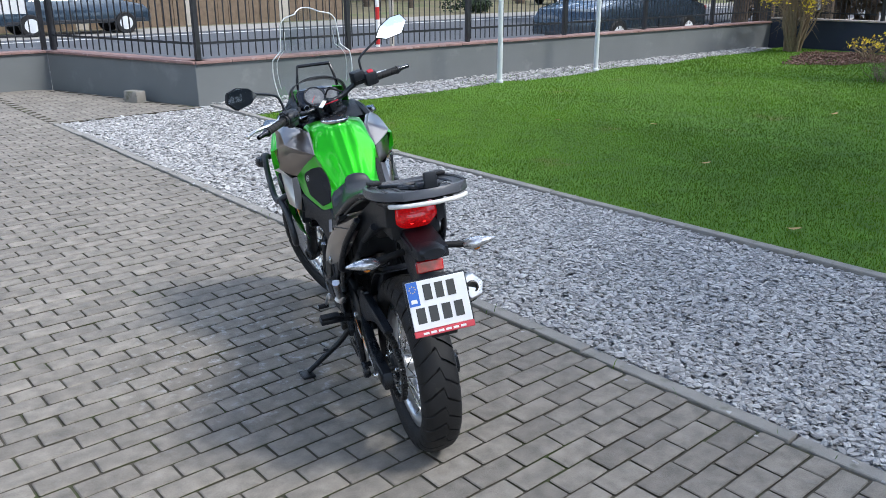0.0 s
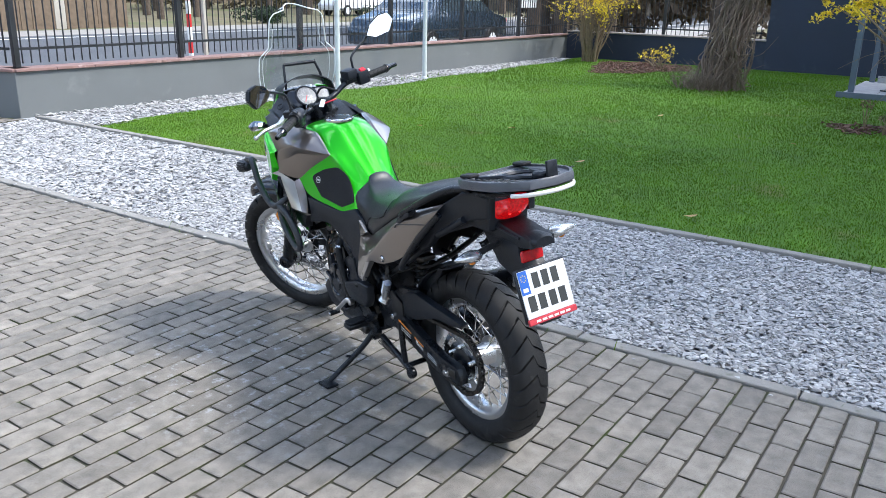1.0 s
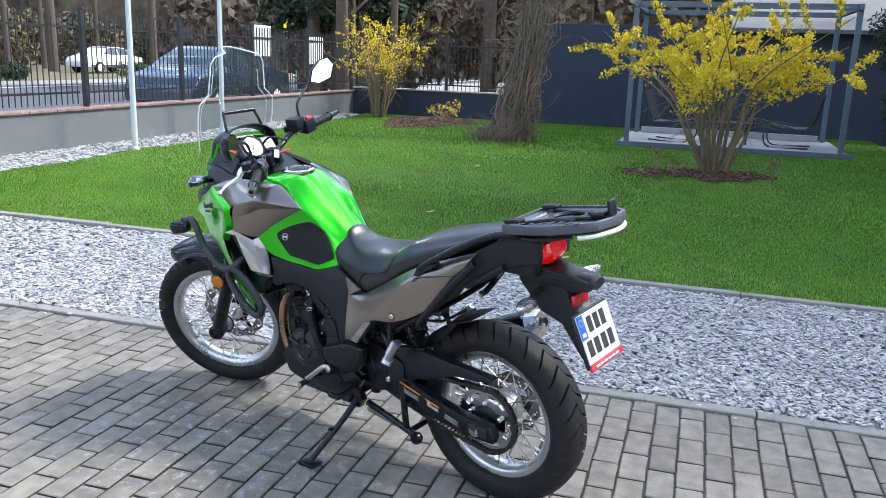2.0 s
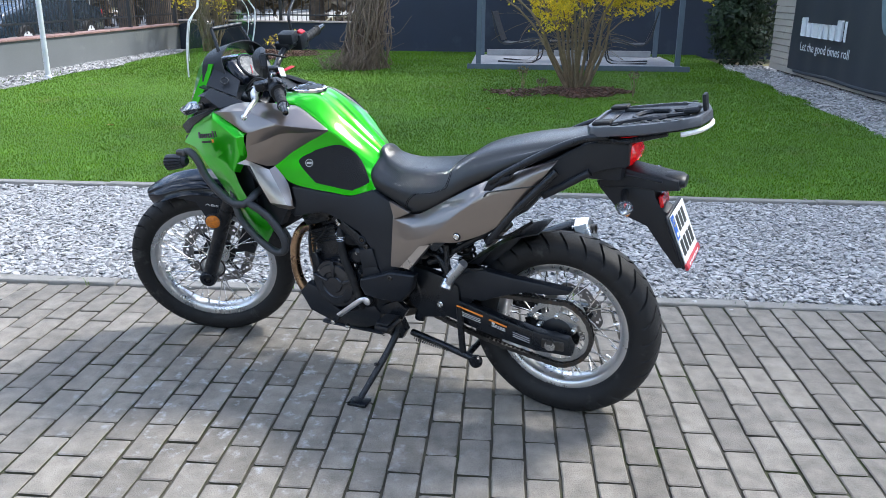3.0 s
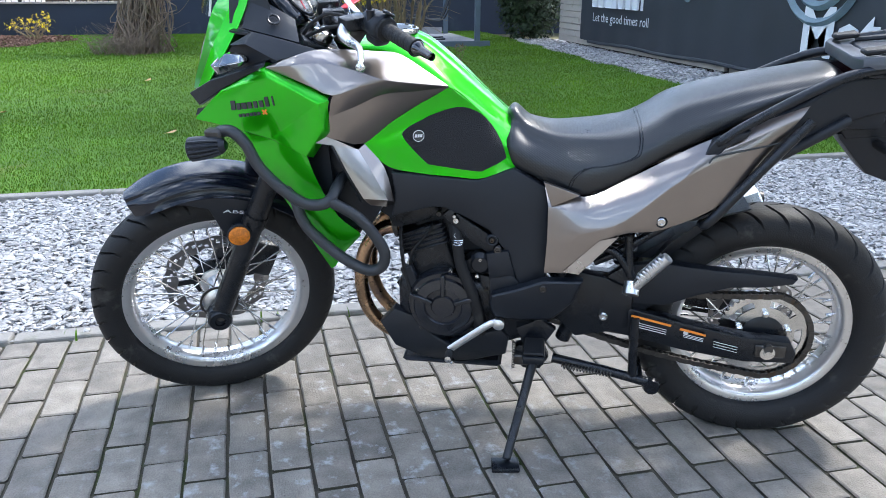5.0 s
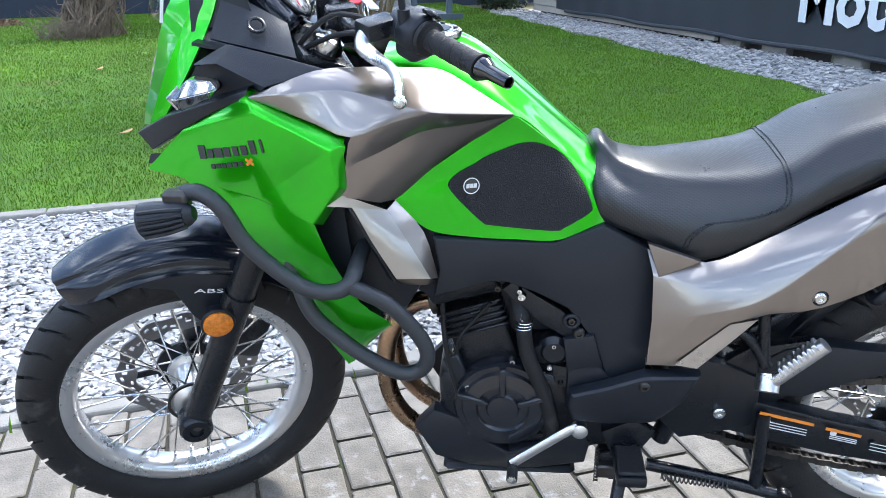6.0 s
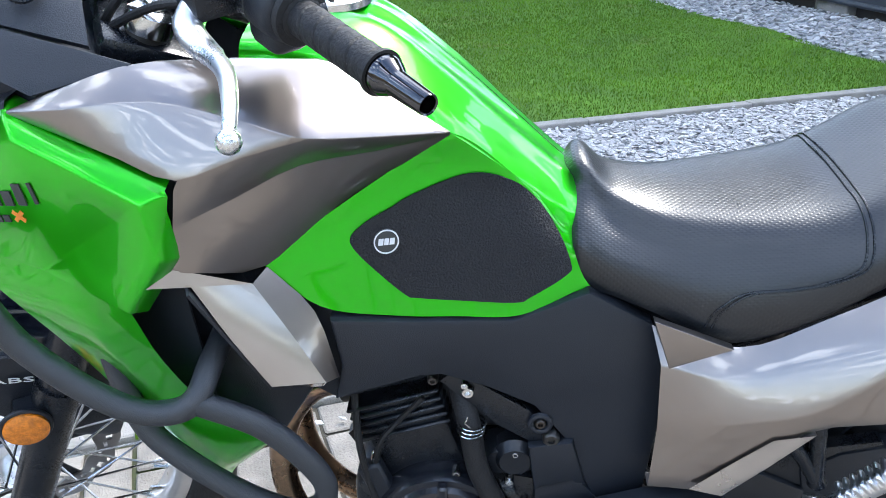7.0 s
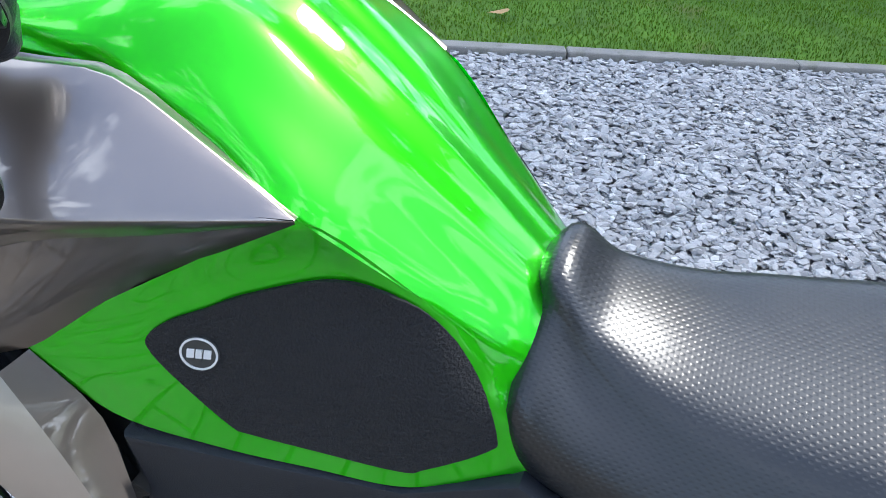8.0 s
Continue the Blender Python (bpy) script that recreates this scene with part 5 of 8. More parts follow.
# ---- fork, fender, front brake ----
def along(x0, z0, y, u):
    """A point u metres up the fork from (x0, z0)."""
    return (x0 + axis.x * u, y, z0 + axis.z * u)


LX, LZ = FX + 0.004, FZ - 0.012
pair("fork_slider", lambda: (lambda b: tube([along(LX, LZ, 0.098, 0.30), along(LX, LZ, 0.098, 0.33)], 0.031, 20, bm=b))(tube([along(LX, LZ, 0.098, -0.02), along(LX, LZ, 0.098, 0.02), along(LX, LZ, 0.098, 0.30)], 0.0275, 20)), satin, "matt black fork leg", True)
pair("fork_boot", lambda: tube([along(LX, LZ, 0.098, 0.33), along(LX, LZ, 0.098, 0.36), along(LX, LZ, 0.098, 0.62)], 0.027, 20), satin, "", True)
pair("fork_tube", lambda: tube([along(LX, LZ, 0.098, 0.6), along(LX, LZ, 0.098, 0.84)], 0.0205, 16), dark_steel, "", True)
pair("axle_boss", lambda: turned(lathe([(0.012, 0.0), (0.03, 0.0), (0.033, 0.006), (0.033, 0.05), (0.028, 0.056), (0.014, 0.056), (0.014, 0.048), (0.006, 0.048)], 24), Matrix.Translation((LX, 0.072, LZ))), satin, "", True)
for fc_ in pair("fork_cap", lambda: turned(lathe([(0.0, 0.012), (0.017, 0.012), (0.024, 0.007), (0.025, 0.0), (0.025, -0.012)], 28), Matrix.Translation(along(LX, LZ, 0.098, 0.832)) @ pose(0, 0, 0, 0, -RAKE, 0) @ pose(0, 0, 0, 90)), bright, "silver fork top cap", True):
    part("cap_nut", turned(lathe([(0.0, 0.021), (0.0095, 0.021), (0.011, 0.018), (0.011, 0.011)], 6), Matrix.Translation(along(LX, LZ, 0.098 if fc_.name == "fork_cap" else -0.098, 0.832)) @ pose(0, 0, 0, 0, -RAKE, 0) @ pose(0, 0, 0, 90)), bright, fc_, "", True, 20)
part("lower_yoke", turned(box(-0.045, -0.13, -0.02, 0.05, 0.13, 0.02, bevel=0.012, seg=2), Matrix.Translation(along(LX, LZ, 0, 0.62)) @ pose(0, 0, 0, 0, -RAKE, 0)), satin, steer=True)
part("upper_yoke", turned(box(-0.05, -0.125, -0.014, 0.045, 0.125, 0.014, bevel=0.01, seg=2), Matrix.Translation(along(LX, LZ, 0, 0.80)) @ pose(0, 0, 0, 0, -RAKE, 0)), satin, steer=True)
part("brake_caliper", turned(box(-0.055, -0.035, -0.04, 0.055, 0.03, 0.04, bevel=0.012, seg=2), Matrix.Translation((FX - 0.135, -0.075, FZ + 0.05)) @ pose(0, 0, 0, 0, 65, 0)), satin, steer=True)

arch = []
for rr, yy in ((0.391, 0.0), (0.390, 0.030), (0.387, 0.044), (0.3795, 0.049), (0.378, 0.062), (0.370, 0.075), (0.361, 0.079), (0.352, 0.084), (0.346, 0.090)):
    row = []
    for a in np.linspace(62, 138, 15):
        fade = 1.0 if a > 70 else 0.55 + 0.45 * (a - 62) / 8
        bulge = 0.008 * math.exp(-((a - 92) / 22) ** 2)
        row.append((FX + (rr + bulge * (1 if yy < 0.06 else 0.75)) * math.cos(radians(a)), yy * fade, FZ + (rr + bulge * (1 if yy < 0.06 else 0.75)) * math.sin(radians(a)) + 0.0))
    arch.append(row)
fender = part("front_fender", loft(arch, 28, 3, 0.003, mirror=True), gloss_black, None, "glossy black front mudguard", True, 60)
SIDE = [(1.455, 0.648), (1.432, 0.58), (1.41, 0.548), (1.375, 0.57), (1.335, 0.62)] + [(FX + 0.356 * math.cos(radians(a)), FZ + 0.356 * math.sin(radians(a))) for a in (112, 105, 98, 91, 84, 77)] + [(1.50, 0.664)]
for b in (plate(SIDE, lambda x, z: 0.088 - 0.10 * max(0, z - 0.66), 0.006, 0.003), flip(plate(SIDE, lambda x, z: 0.088 - 0.10 * max(0, z - 0.66), 0.006, 0.003))):
    part("fender_bracket", b, plastic, fender, "", True)
rf = part("fork_reflector", turned(lathe([(0.0, 0.006), (0.022, 0.006), (0.027, 0.003), (0.027, -0.006), (0.0, -0.006)], 32), Matrix.Translation((1.391, 0.134, 0.586))), lens_amber, None, "round amber reflector", True)
part("reflector_rim", ring((1.391, 0.130, 0.586), 0.028, 0.0035), plastic, rf, "", True)
part("reflector_stay", box(1.375, 0.085, 0.575, 1.407, 0.128, 0.597, bevel=0.004), plastic, rf, "", True)


def flat_text(body, width, material, name, m, parent, steer=False, label="", tall=0.62):
    cu = bpy.data.curves.new(name, "FONT")
    cu.body, cu.size, cu.extrude, cu.resolution_u = body, 0.02, 0.0004, 2
    tmp = bpy.data.objects.new(name, cu)
    scene.collection.objects.link(tmp)
    bpy.context.view_layer.update()
    me = bpy.data.meshes.new_from_object(tmp.evaluated_get(bpy.context.evaluated_depsgraph_get()))
    bpy.data.objects.remove(tmp)
    xs = [v.co.x for v in me.vertices]
    me.transform(Matrix.Diagonal((width / (max(xs) - min(xs)), width / (max(xs) - min(xs)) * tall, 1, 1)))
    me.transform((STEERED if steer else Matrix()) @ m)
    me.materials.clear()
    return link(name, me, material, parent, label, 0)


flat_text("ABS", 0.052, sticker_white, "lettering", Matrix.Translation((1.421, 0.0925, 0.636)) @ pose(0, 0, 0, 0, -14, 0) @ pose(0, 0, 0, 90, 0, 180), fender, True, tall=0.4)

# ---- bars and controls (steered) ----
BARS = [(0.986, 0.368, 1.125), (0.998, 0.325, 1.126), (1.028, 0.245, 1.130), (1.076, 0.18, 1.122), (1.093, 0.11, 1.098), (1.096, 0.05, 1.094), (1.096, 0.0, 1.094)]
part("handlebar", tube(BARS + [(x, -y, z) for x, y, z in BARS[-2::-1]], 0.0115, 14, smooth=60), satin, None, "black tapered handlebar", True)
for s in (1, -1):
    part("bar_clamp", box(1.07, s * 0.035 - 0.016, 1.05, 1.122, s * 0.035 + 0.016, 1.112, bevel=0.006, seg=2), satin, steer=True)
gd = Vector((-0.053, 0.172, -0.003)).normalized()
g0 = Vector((1.018, 0.256, 1.1275))


def grip_bm():
    """A rubber grip with spiral grooves, short ribs between them and a collar at each end."""
    bm, rings, steps, sides = bmesh.new(), [], 88, 32
    side = gd.cross(Vector((0, 0, 1))).normalized()
    up = side.cross(gd)
    for k in range(steps + 1):
        u = k / steps
        q = g0 + gd * (0.121 * u)
        r = 0.0163 if 0.05 < u < 0.955 else 0.0192
        row = []
        for j in range(sides):
            a, rr = 2 * math.pi * j / sides, r
            if 0.08 < u < 0.93:
                ph = (u * 5.2 + j / sides) % 1.0
                if ph < 0.10:
                    rr -= 0.0015
                elif 0.40 < ph < 0.52 and (j % 8) < 4:
                    rr += 0.0006
            row.append(bm.verts.new(q + side * rr * math.cos(a) + up * rr * math.sin(a)))
        rings.append(row)
    for a, b in zip(rings, rings[1:]):
        for j in range(sides):
            bm.faces.new((a[j], a[(j + 1) % sides], b[(j + 1) % sides], b[j]))
    bm.faces.new(rings[0][::-1]), bm.faces.new(rings[-1])
    return bm


pair("grip", grip_bm, rubber, "black ribbed rubber grip", True, smooth=30)
pair("bar_end", lambda: turned(lathe([(0.0, 0.119), (0.0164, 0.119), (0.0166, 0.126), (0.0155, 0.130), (0.0115, 0.138), (0.0106, 0.141), (0.0092, 0.177), (0.0086, 0.1785), (0.0072, 0.1775), (0.0068, 0.165), (0.0, 0.163)], 28), Matrix.Translation(g0) @ gd.to_track_quat("Y", "Z").to_matrix().to_4x4()), black_chrome, "polished black bar-end weight", True)
ALONG = Matrix.Translation(g0) @ gd.to_track_quat("Y", "Z").to_matrix().to_4x4()
swl = part("switch_box", turned(lathe([(0.017, -0.078), (0.025, -0.074), (0.0285, -0.06), (0.030, -0.034), (0.029, -0.014), (0.024, -0.008), (0.017, -0.006)], 28), ALONG), plastic, None, "black rounded switch housing", steer=True)
part("switch_chin", turned(box(-0.022, -0.066, -0.044, 0.020, -0.016, -0.006, bevel=0.012, seg=3), ALONG), plastic, swl, "", True)
part("grip_flange", turned(lathe([(0.016, -0.005), (0.0255, -0.004), (0.0265, 0.0), (0.0255, 0.004), (0.016, 0.005)], 28), ALONG), rubber, swl, "", True)
part("switch_seam", turned(ring((0, -0.045, 0), 0.0293, 0.0007, "y", 32, 5), ALONG), plate_ink, swl, "", True)
part("turn_switch", turned(box(-0.033, -0.055, -0.006, -0.025, -0.030, 0.008, bevel=0.003), ALONG), satin, swl, "", True)
part("switch_button", turned(box(-0.012, -0.012, 0, 0.012, 0.012, 0.008, bevel=0.003), Matrix.Translation((1.012, 0.246, 1.156)) @ pose(0, 0, 0, 0, -35, 19)), satin, swl, "", True)
part("horn_button", turned(lathe([(0.009, 0), (0.009, 0.006), (0.006, 0.008)], 14), Matrix.Translation((1.002, 0.252, 1.128)) @ pose(0, 0, 0, 0, 0, 109)), satin, swl, "", True)
swr = part("switch_box", turned(box(-0.03, -0.03, -0.03, 0.03, 0.03, 0.032, bevel=0.01, seg=2), Matrix.Translation((1.034, -0.248, 1.13)) @ pose(0, 0, 0, 0, 0, -19)), plastic, steer=True)
part("kill_switch", turned(box(-0.011, -0.014, 0, 0.011, 0.014, 0.012, bevel=0.003), Matrix.Translation((1.02, -0.245, 1.158)) @ pose(0, 0, 0, 0, -25, -19)), tag_red, swr, "red stop switch", True)


def lever_bm():
    pts = [(1.090, 0.195, 1.134), (1.106, 0.220, 1.117), (1.100, 0.256, 1.110), (1.093, 0.306, 1.116), (1.097, 0.355, 1.118), (1.107, 0.397, 1.107)]
    bm = tube(pts, 0.0125, 12, smooth=24, r_end=0.0052)
    for v in bm.verts:
        v.co.x = 1.10 + (v.co.x - 1.10) * (1.25 if v.co.y < 0.27 else 1.0)
    r = bmesh.ops.create_uvsphere(bm, u_segments=14, v_segments=10, radius=0.0098)
    bmesh.ops.translate(bm, vec=pts[-1], verts=r["verts"])
    return bm


pair("lever", lever_bm, alloy, "silver ball-end lever", True)
pair("lever_perch", lambda: turned(box(-0.03, -0.022, -0.014, 0.03, 0.018, 0.014, bevel=0.006, seg=2), Matrix.Translation((1.078, 0.2, 1.132)) @ pose(0, 0, 0, 0, 0, 20)), satin, "", True)
part("fluid_reservoir", turned(box(-0.03, -0.027, 0, 0.03, 0.027, 0.04, bevel=0.006, seg=2), Matrix.Translation((1.06, -0.20, 1.14)) @ pose(0, 0, 0, 0, 0, -15)), plastic, None, "black brake fluid reservoir", True)


def mirror_head(s):
    """A six-sided mirror housing, its glass towards the rider."""
    out = [(-0.088, -0.022), (-0.05, 0.02), (0.015, 0.046), (0.07, 0.044), (0.09, 0.006), (0.045, -0.042), (-0.04, -0.044)]
    bm = bmesh.new()
    a = [bm.verts.new((0.0, y, z)) for y, z in out]
    b = [bm.verts.new((0.018, y * 0.95, z * 0.95)) for y, z in out]
    c = [bm.verts.new((0.036, y * 0.55, z * 0.5)) for y, z in out]
    n = len(out)
    bm.faces.new(a), bm.faces.new(c[::-1])
    for p, q in ((a, b), (b, c)):
        for i in range(n):
            bm.faces.new((p[i], p[(i + 1) % n], q[(i + 1) % n], q[i]))
    bmesh.ops.recalc_face_normals(bm, faces=bm.faces[:])
    bmesh.ops.bevel(bm, geom=bm.edges[:], offset=0.004, segments=2, affect="EDGES", clamp_overlap=True)
    g = bmesh.new()
    g.faces.new([g.verts.new((-0.0015, y * 0.93, z * 0.91)) for y, z in out])
    for k in (bm, g):
        if s < 0:
            flip(k)
    return bm, g


for s in (1, -1):
    bm, g = mirror_head(s)
    m = Matrix.Translation((1.0, s * 0.412, 1.292 if s > 0 else 1.31)) @ pose(0, 0, 0, 0, -5 if s > 0 else 13, 16 * s)
    hd = part("mirror", turned(bm, m), plastic, None, "black six-sided mirror on a bent stalk", True)
    part("mirror_glass", turned(g, m), mirror, hd, "", True, 0)
    part("mirror_stalk", tube([(1.045, s * 0.225, 1.14), (1.05, s * 0.225, 1.20), (1.05, s * 0.245, 1.235), (1.03, s * 0.355, 1.285)], 0.0055, 10, smooth=18), plastic, hd, "", True)
    part("stalk_base", tube([(1.045, s * 0.225, 1.13), (1.046, s * 0.225, 1.165)], 0.0095, 12), plastic, hd, "", True)
for k, s in enumerate((1, 1, -1)):
    part("cable", tube([(1.06, s * (0.2 - 0.05 * k), 1.12), (1.13, s * (0.13 - 0.03 * k), 1.10 + 0.02 * k), (1.19, s * 0.07, 1.04), (1.15, s * 0.05, 0.95)], 0.0045, 8, smooth=16), rubber, None, "", True)
part("ignition_lock", turned(lathe([(0.02, 0), (0.022, 0.005), (0.022, 0.02), (0.008, 0.023)], 20), Matrix.Translation(along(LX, LZ, 0, 0.815)) @ pose(0.02, 0, 0, 0, -RAKE) @ pose(0, 0, 0, 90)), bright, None, "", True)
part("key_tag", turned(box(-0.03, -0.013, -0.002, 0.03, 0.013, 0.002, bevel=0.0015), Matrix.Translation((1.045, -0.015, 1.104)) @ pose(0, 0, 0, 10, 8, 40)), tag_red, None, "red cloth key tag", True)
part("key_tag", turned(box(-0.024, -0.01, -0.002, 0.024, 0.01, 0.002, bevel=0.0015), Matrix.Translation((1.05, 0.03, 1.112)) @ pose(0, 0, 0, -15, 20, 110)), sticker_white, None, "pale cloth key tag", True)
part("key_ring", ring((1.07, 0.1, 1.12), 0.013, 0.0012, "x", 24, 6), bright, None, "", True)

# ---- tank ----
def tank_bm():
    """Side, crease and top of the tank as lines from front to back."""
    low = [(0.986, 0.193, 0.822), (0.932, 0.185, 0.765), (0.855, 0.171, 0.745), (0.785, 0.156, 0.735), (0.715, 0.140, 0.727), (0.65, 0.117, 0.746), (0.62, 0.102, 0.745)]
    mid = [(0.986, 0.193, 0.823), (0.930, 0.180, 0.810), (0.855, 0.160, 0.825), (0.785, 0.139, 0.830), (0.710, 0.124, 0.805), (0.648, 0.104, 0.785), (0.62, 0.092, 0.776)]
    pad = [(0.986, 0.193, 0.824), (0.927, 0.174, 0.842), (0.857, 0.151, 0.873), (0.785, 0.122, 0.893), (0.707, 0.110, 0.845), (0.655, 0.091, 0.808), (0.625, 0.077, 0.793)]
    crease = [(0.987, 0.193, 0.825), (0.926, 0.172, 0.864), (0.86, 0.151, 0.905), (0.793, 0.131, 0.943), (0.715, 0.102, 0.876), (0.666, 0.081, 0.834), (0.632, 0.066, 0.812)]
    bm = loft([low, mid, pad, crease], 36, 5, 0.0, mirror=True)
    top = [[(1.0, 0.136, 1.000), (0.926, 0.130, 1.000), (0.86, 0.128, 0.975), (0.793, 0.131, 0.943), (0.715, 0.102, 0.876), (0.666, 0.081, 0.834), (0.632, 0.066, 0.812)],
           [(1.0, 0.126, 1.030), (0.926, 0.121, 1.021), (0.86, 0.118, 0.994), (0.791, 0.115, 0.952), (0.719, 0.090, 0.888), (0.669, 0.071, 0.844), (0.631, 0.056, 0.822)],
           [(1.0, 0.095, 1.040), (0.924, 0.092, 1.038), (0.862, 0.086, 1.013), (0.790, 0.085, 0.961), (0.722, 0.068, 0.898), (0.671, 0.055, 0.855), (0.631, 0.043, 0.830)],
           [(1.0, 0.056, 1.045), (0.922, 0.056, 1.047), (0.863, 0.052, 1.029), (0.790, 0.051, 0.972), (0.722, 0.043, 0.910), (0.671, 0.036, 0.866), (0.631, 0.028, 0.835)],
           [(1.0, 0.028, 1.043), (0.92, 0.028, 1.046), (0.862, 0.026, 1.028), (0.790, 0.025, 0.972), (0.720, 0.021, 0.910), (0.670, 0.017, 0.866), (0.630, 0.013, 0.834)],
           [(1.0, 0.0, 1.046), (0.92, 0.0, 1.050), (0.862, 0.0, 1.033), (0.790, 0.0, 0.977), (0.720, 0.0, 0.915), (0.670, 0.0, 0.869), (0.629, 0.0, 0.836)]]
    loft(top, 36, 5, 0.0, mirror=True, bm=bm)
    return bm


tank = part("fuel_tank", tank_bm(), green, None, "lime green painted fuel tank", smooth=50)


def on_tank(x, z):
    """How far the tank's side stands out at (x, z)."""
    low = 0.112 + (0.192 - 0.112) * min(1, max(0, (x - 0.637) / 0.33)) ** 0.75
    t = max(0.0, (z - 0.80) / 0.13)
    return low - 0.026 * t * t - 0.004 * t


def pad_bm():
    ctrl = [(0.855, 0.868), (0.832, 0.879), (0.776, 0.893), (0.737, 0.886), (0.704, 0.858), (0.677, 0.818), (0.660, 0.779), (0.665, 0.767), (0.705, 0.748), (0.722, 0.744), (0.785, 0.755), (0.830, 0.764), (0.842, 0.769), (0.868, 0.796), (0.893, 0.826), (0.897, 0.841), (0.880, 0.856)]
    bm = bmesh.new()
    line = spline([Vector((x, 0, z)) for x, z in ctrl + ctrl[:1]], 85)[:-1]
    c = sum(line, Vector()) / len(line)
    rows = []
    for k in range(15):
        u = k / 14
        rows.append([bm.verts.new((c.x + (q.x - c.x) * u, 0, c.z + (q.z - c.z) * u)) for q in line])
    for a, b in zip(rows, rows[1:]):
        for i in range(len(a)):
            bm.faces.new((a[i], a[(i + 1) % len(a)], b[(i + 1) % len(a)], b[i]))
    bmesh.ops.remove_doubles(bm, verts=bm.verts[:], dist=1e-5)
    return bm


from mathutils import bvhtree
_tb = tank_bm()
TANK_TREE = bvhtree.BVHTree.FromBMesh(_tb)
_tb.free()


def drape(bm, lift, thick):
    """Lays a flat outline in x, z on the tank's left side, from lift to lift + thick above the paint."""
    ups = {}
    for v in bm.verts:
        hit, nrm, _, _ = TANK_TREE.ray_cast(Vector((v.co.x, 0.5, v.co.z)), Vector((0, -1, 0)))
        if hit is None:
            hit, nrm = Vector((v.co.x, on_tank(v.co.x, v.co.z), v.co.z)), Vector((0, 1, 0))
        if nrm.y < 0:
            nrm = -nrm
        ups[v.index] = nrm.copy()
        v.co = hit + nrm * lift
    bmesh.ops.recalc_face_normals(bm, faces=bm.faces[:])
    if sum(f.normal.y for f in bm.faces) < 0:
        bmesh.ops.reverse_faces(bm, faces=bm.faces[:])
    tops = {tuple(round(q, 6) for q in v.co): ups[v.index] for v in bm.verts}
    r = bmesh.ops.extrude_face_region(bm, geom=bm.faces[:])
    for q in r["geom"]:
        if isinstance(q, bmesh.types.BMVert):
            q.co = q.co + tops.get(tuple(round(w, 6) for w in q.co), Vector((0, 1, 0))) * thick
    return bm


def flat_disc(x, z, r_in, r_out, seg=36):
    bm = bmesh.new()
    if r_in:
        a = [bm.verts.new((x + r_in * math.cos(2 * math.pi * k / seg), 0, z + r_in * math.sin(2 * math.pi * k / seg))) for k in range(seg)]
    b = [bm.verts.new((x + r_out * math.cos(2 * math.pi * k / seg), 0, z + r_out * math.sin(2 * math.pi * k / seg))) for k in range(seg)]
    if r_in:
        for k in range(seg):
            bm.faces.new((a[k], a[(k + 1) % seg], b[(k + 1) % seg], b[k]))
    else:
        bm.faces.new(b)
    bm.verts.index_update()
    return bm


def flat_quad(x0, z0, x1, z1, slant):
    bm = bmesh.new()
    bm.faces.new([bm.verts.new(q) for q in ((x0, 0, z0), (x1, 0, z0), (x1 - slant, 0, z1), (x0 - slant, 0, z1))])
    bm.verts.index_update()
    return bm


def fresh(bm):
    bm.verts.index_update()
    return bm


pads = pair("knee_pad", lambda: drape(fresh(pad_bm()), -0.003, 0.0062), tank_pad, "grained black stick-on knee pad", smooth=60)
part("badge", drape(flat_disc(0.861, 0.833, 0, 0.0138), 0.0, 0.0042), plate_ink, pads[0], "round black badge with a pale rim", smooth=0)
part("badge_rim", drape(flat_disc(0.861, 0.833, 0.0116, 0.0130), 0.0, 0.0050), sticker_white, pads[0], smooth=0)
for x0, x1 in ((0.8695, 0.8645), (0.8635, 0.8590), (0.8580, 0.8530)):
    part("badge_bar", drape(flat_quad(x0, 0.8297, x1, 0.8365, 0.0008), 0.0, 0.0050), sticker_white, pads[0], smooth=0)
cap = part("filler_cap", turned(lathe([(0.062, -0.004), (0.062, 0.004), (0.056, 0.008), (0.045, 0.007), (0.044, 0.004), (0.028, 0.004), (0.027, 0.007), (0.0, 0.008)], 40), Matrix.Translation((0.945, 0, 1.049)) @ pose(0, 0, 0, 90, 0, 0)), bright, None, "round silver filler cap")
part("cap_centre", turned(lathe([(0.042, 0.0), (0.042, 0.005), (0.03, 0.006)], 32), Matrix.Translation((0.945, 0, 1.052)) @ pose(0, 0, 0, 90, 0, 0)), satin, cap)
for k in range(6):
    a = k * math.pi / 3
    part("cap_screw", turned(lathe([(0.0045, 0), (0.0045, 0.003)], 8), Matrix.Translation((0.945 + 0.052 * math.cos(a), 0.052 * math.sin(a), 1.056)) @ pose(0, 0, 0, 90)), dark_steel, cap)


# ---- side panels round the tank ----
def bent(pts, k):
    """Points along straight runs, k to each."""
    p, out = [Vector(q) for q in pts], []
    for a, b in zip(p, p[1:]):
        out += [a.lerp(b, i / k) for i in range(k)]
    return out + [p[-1]]


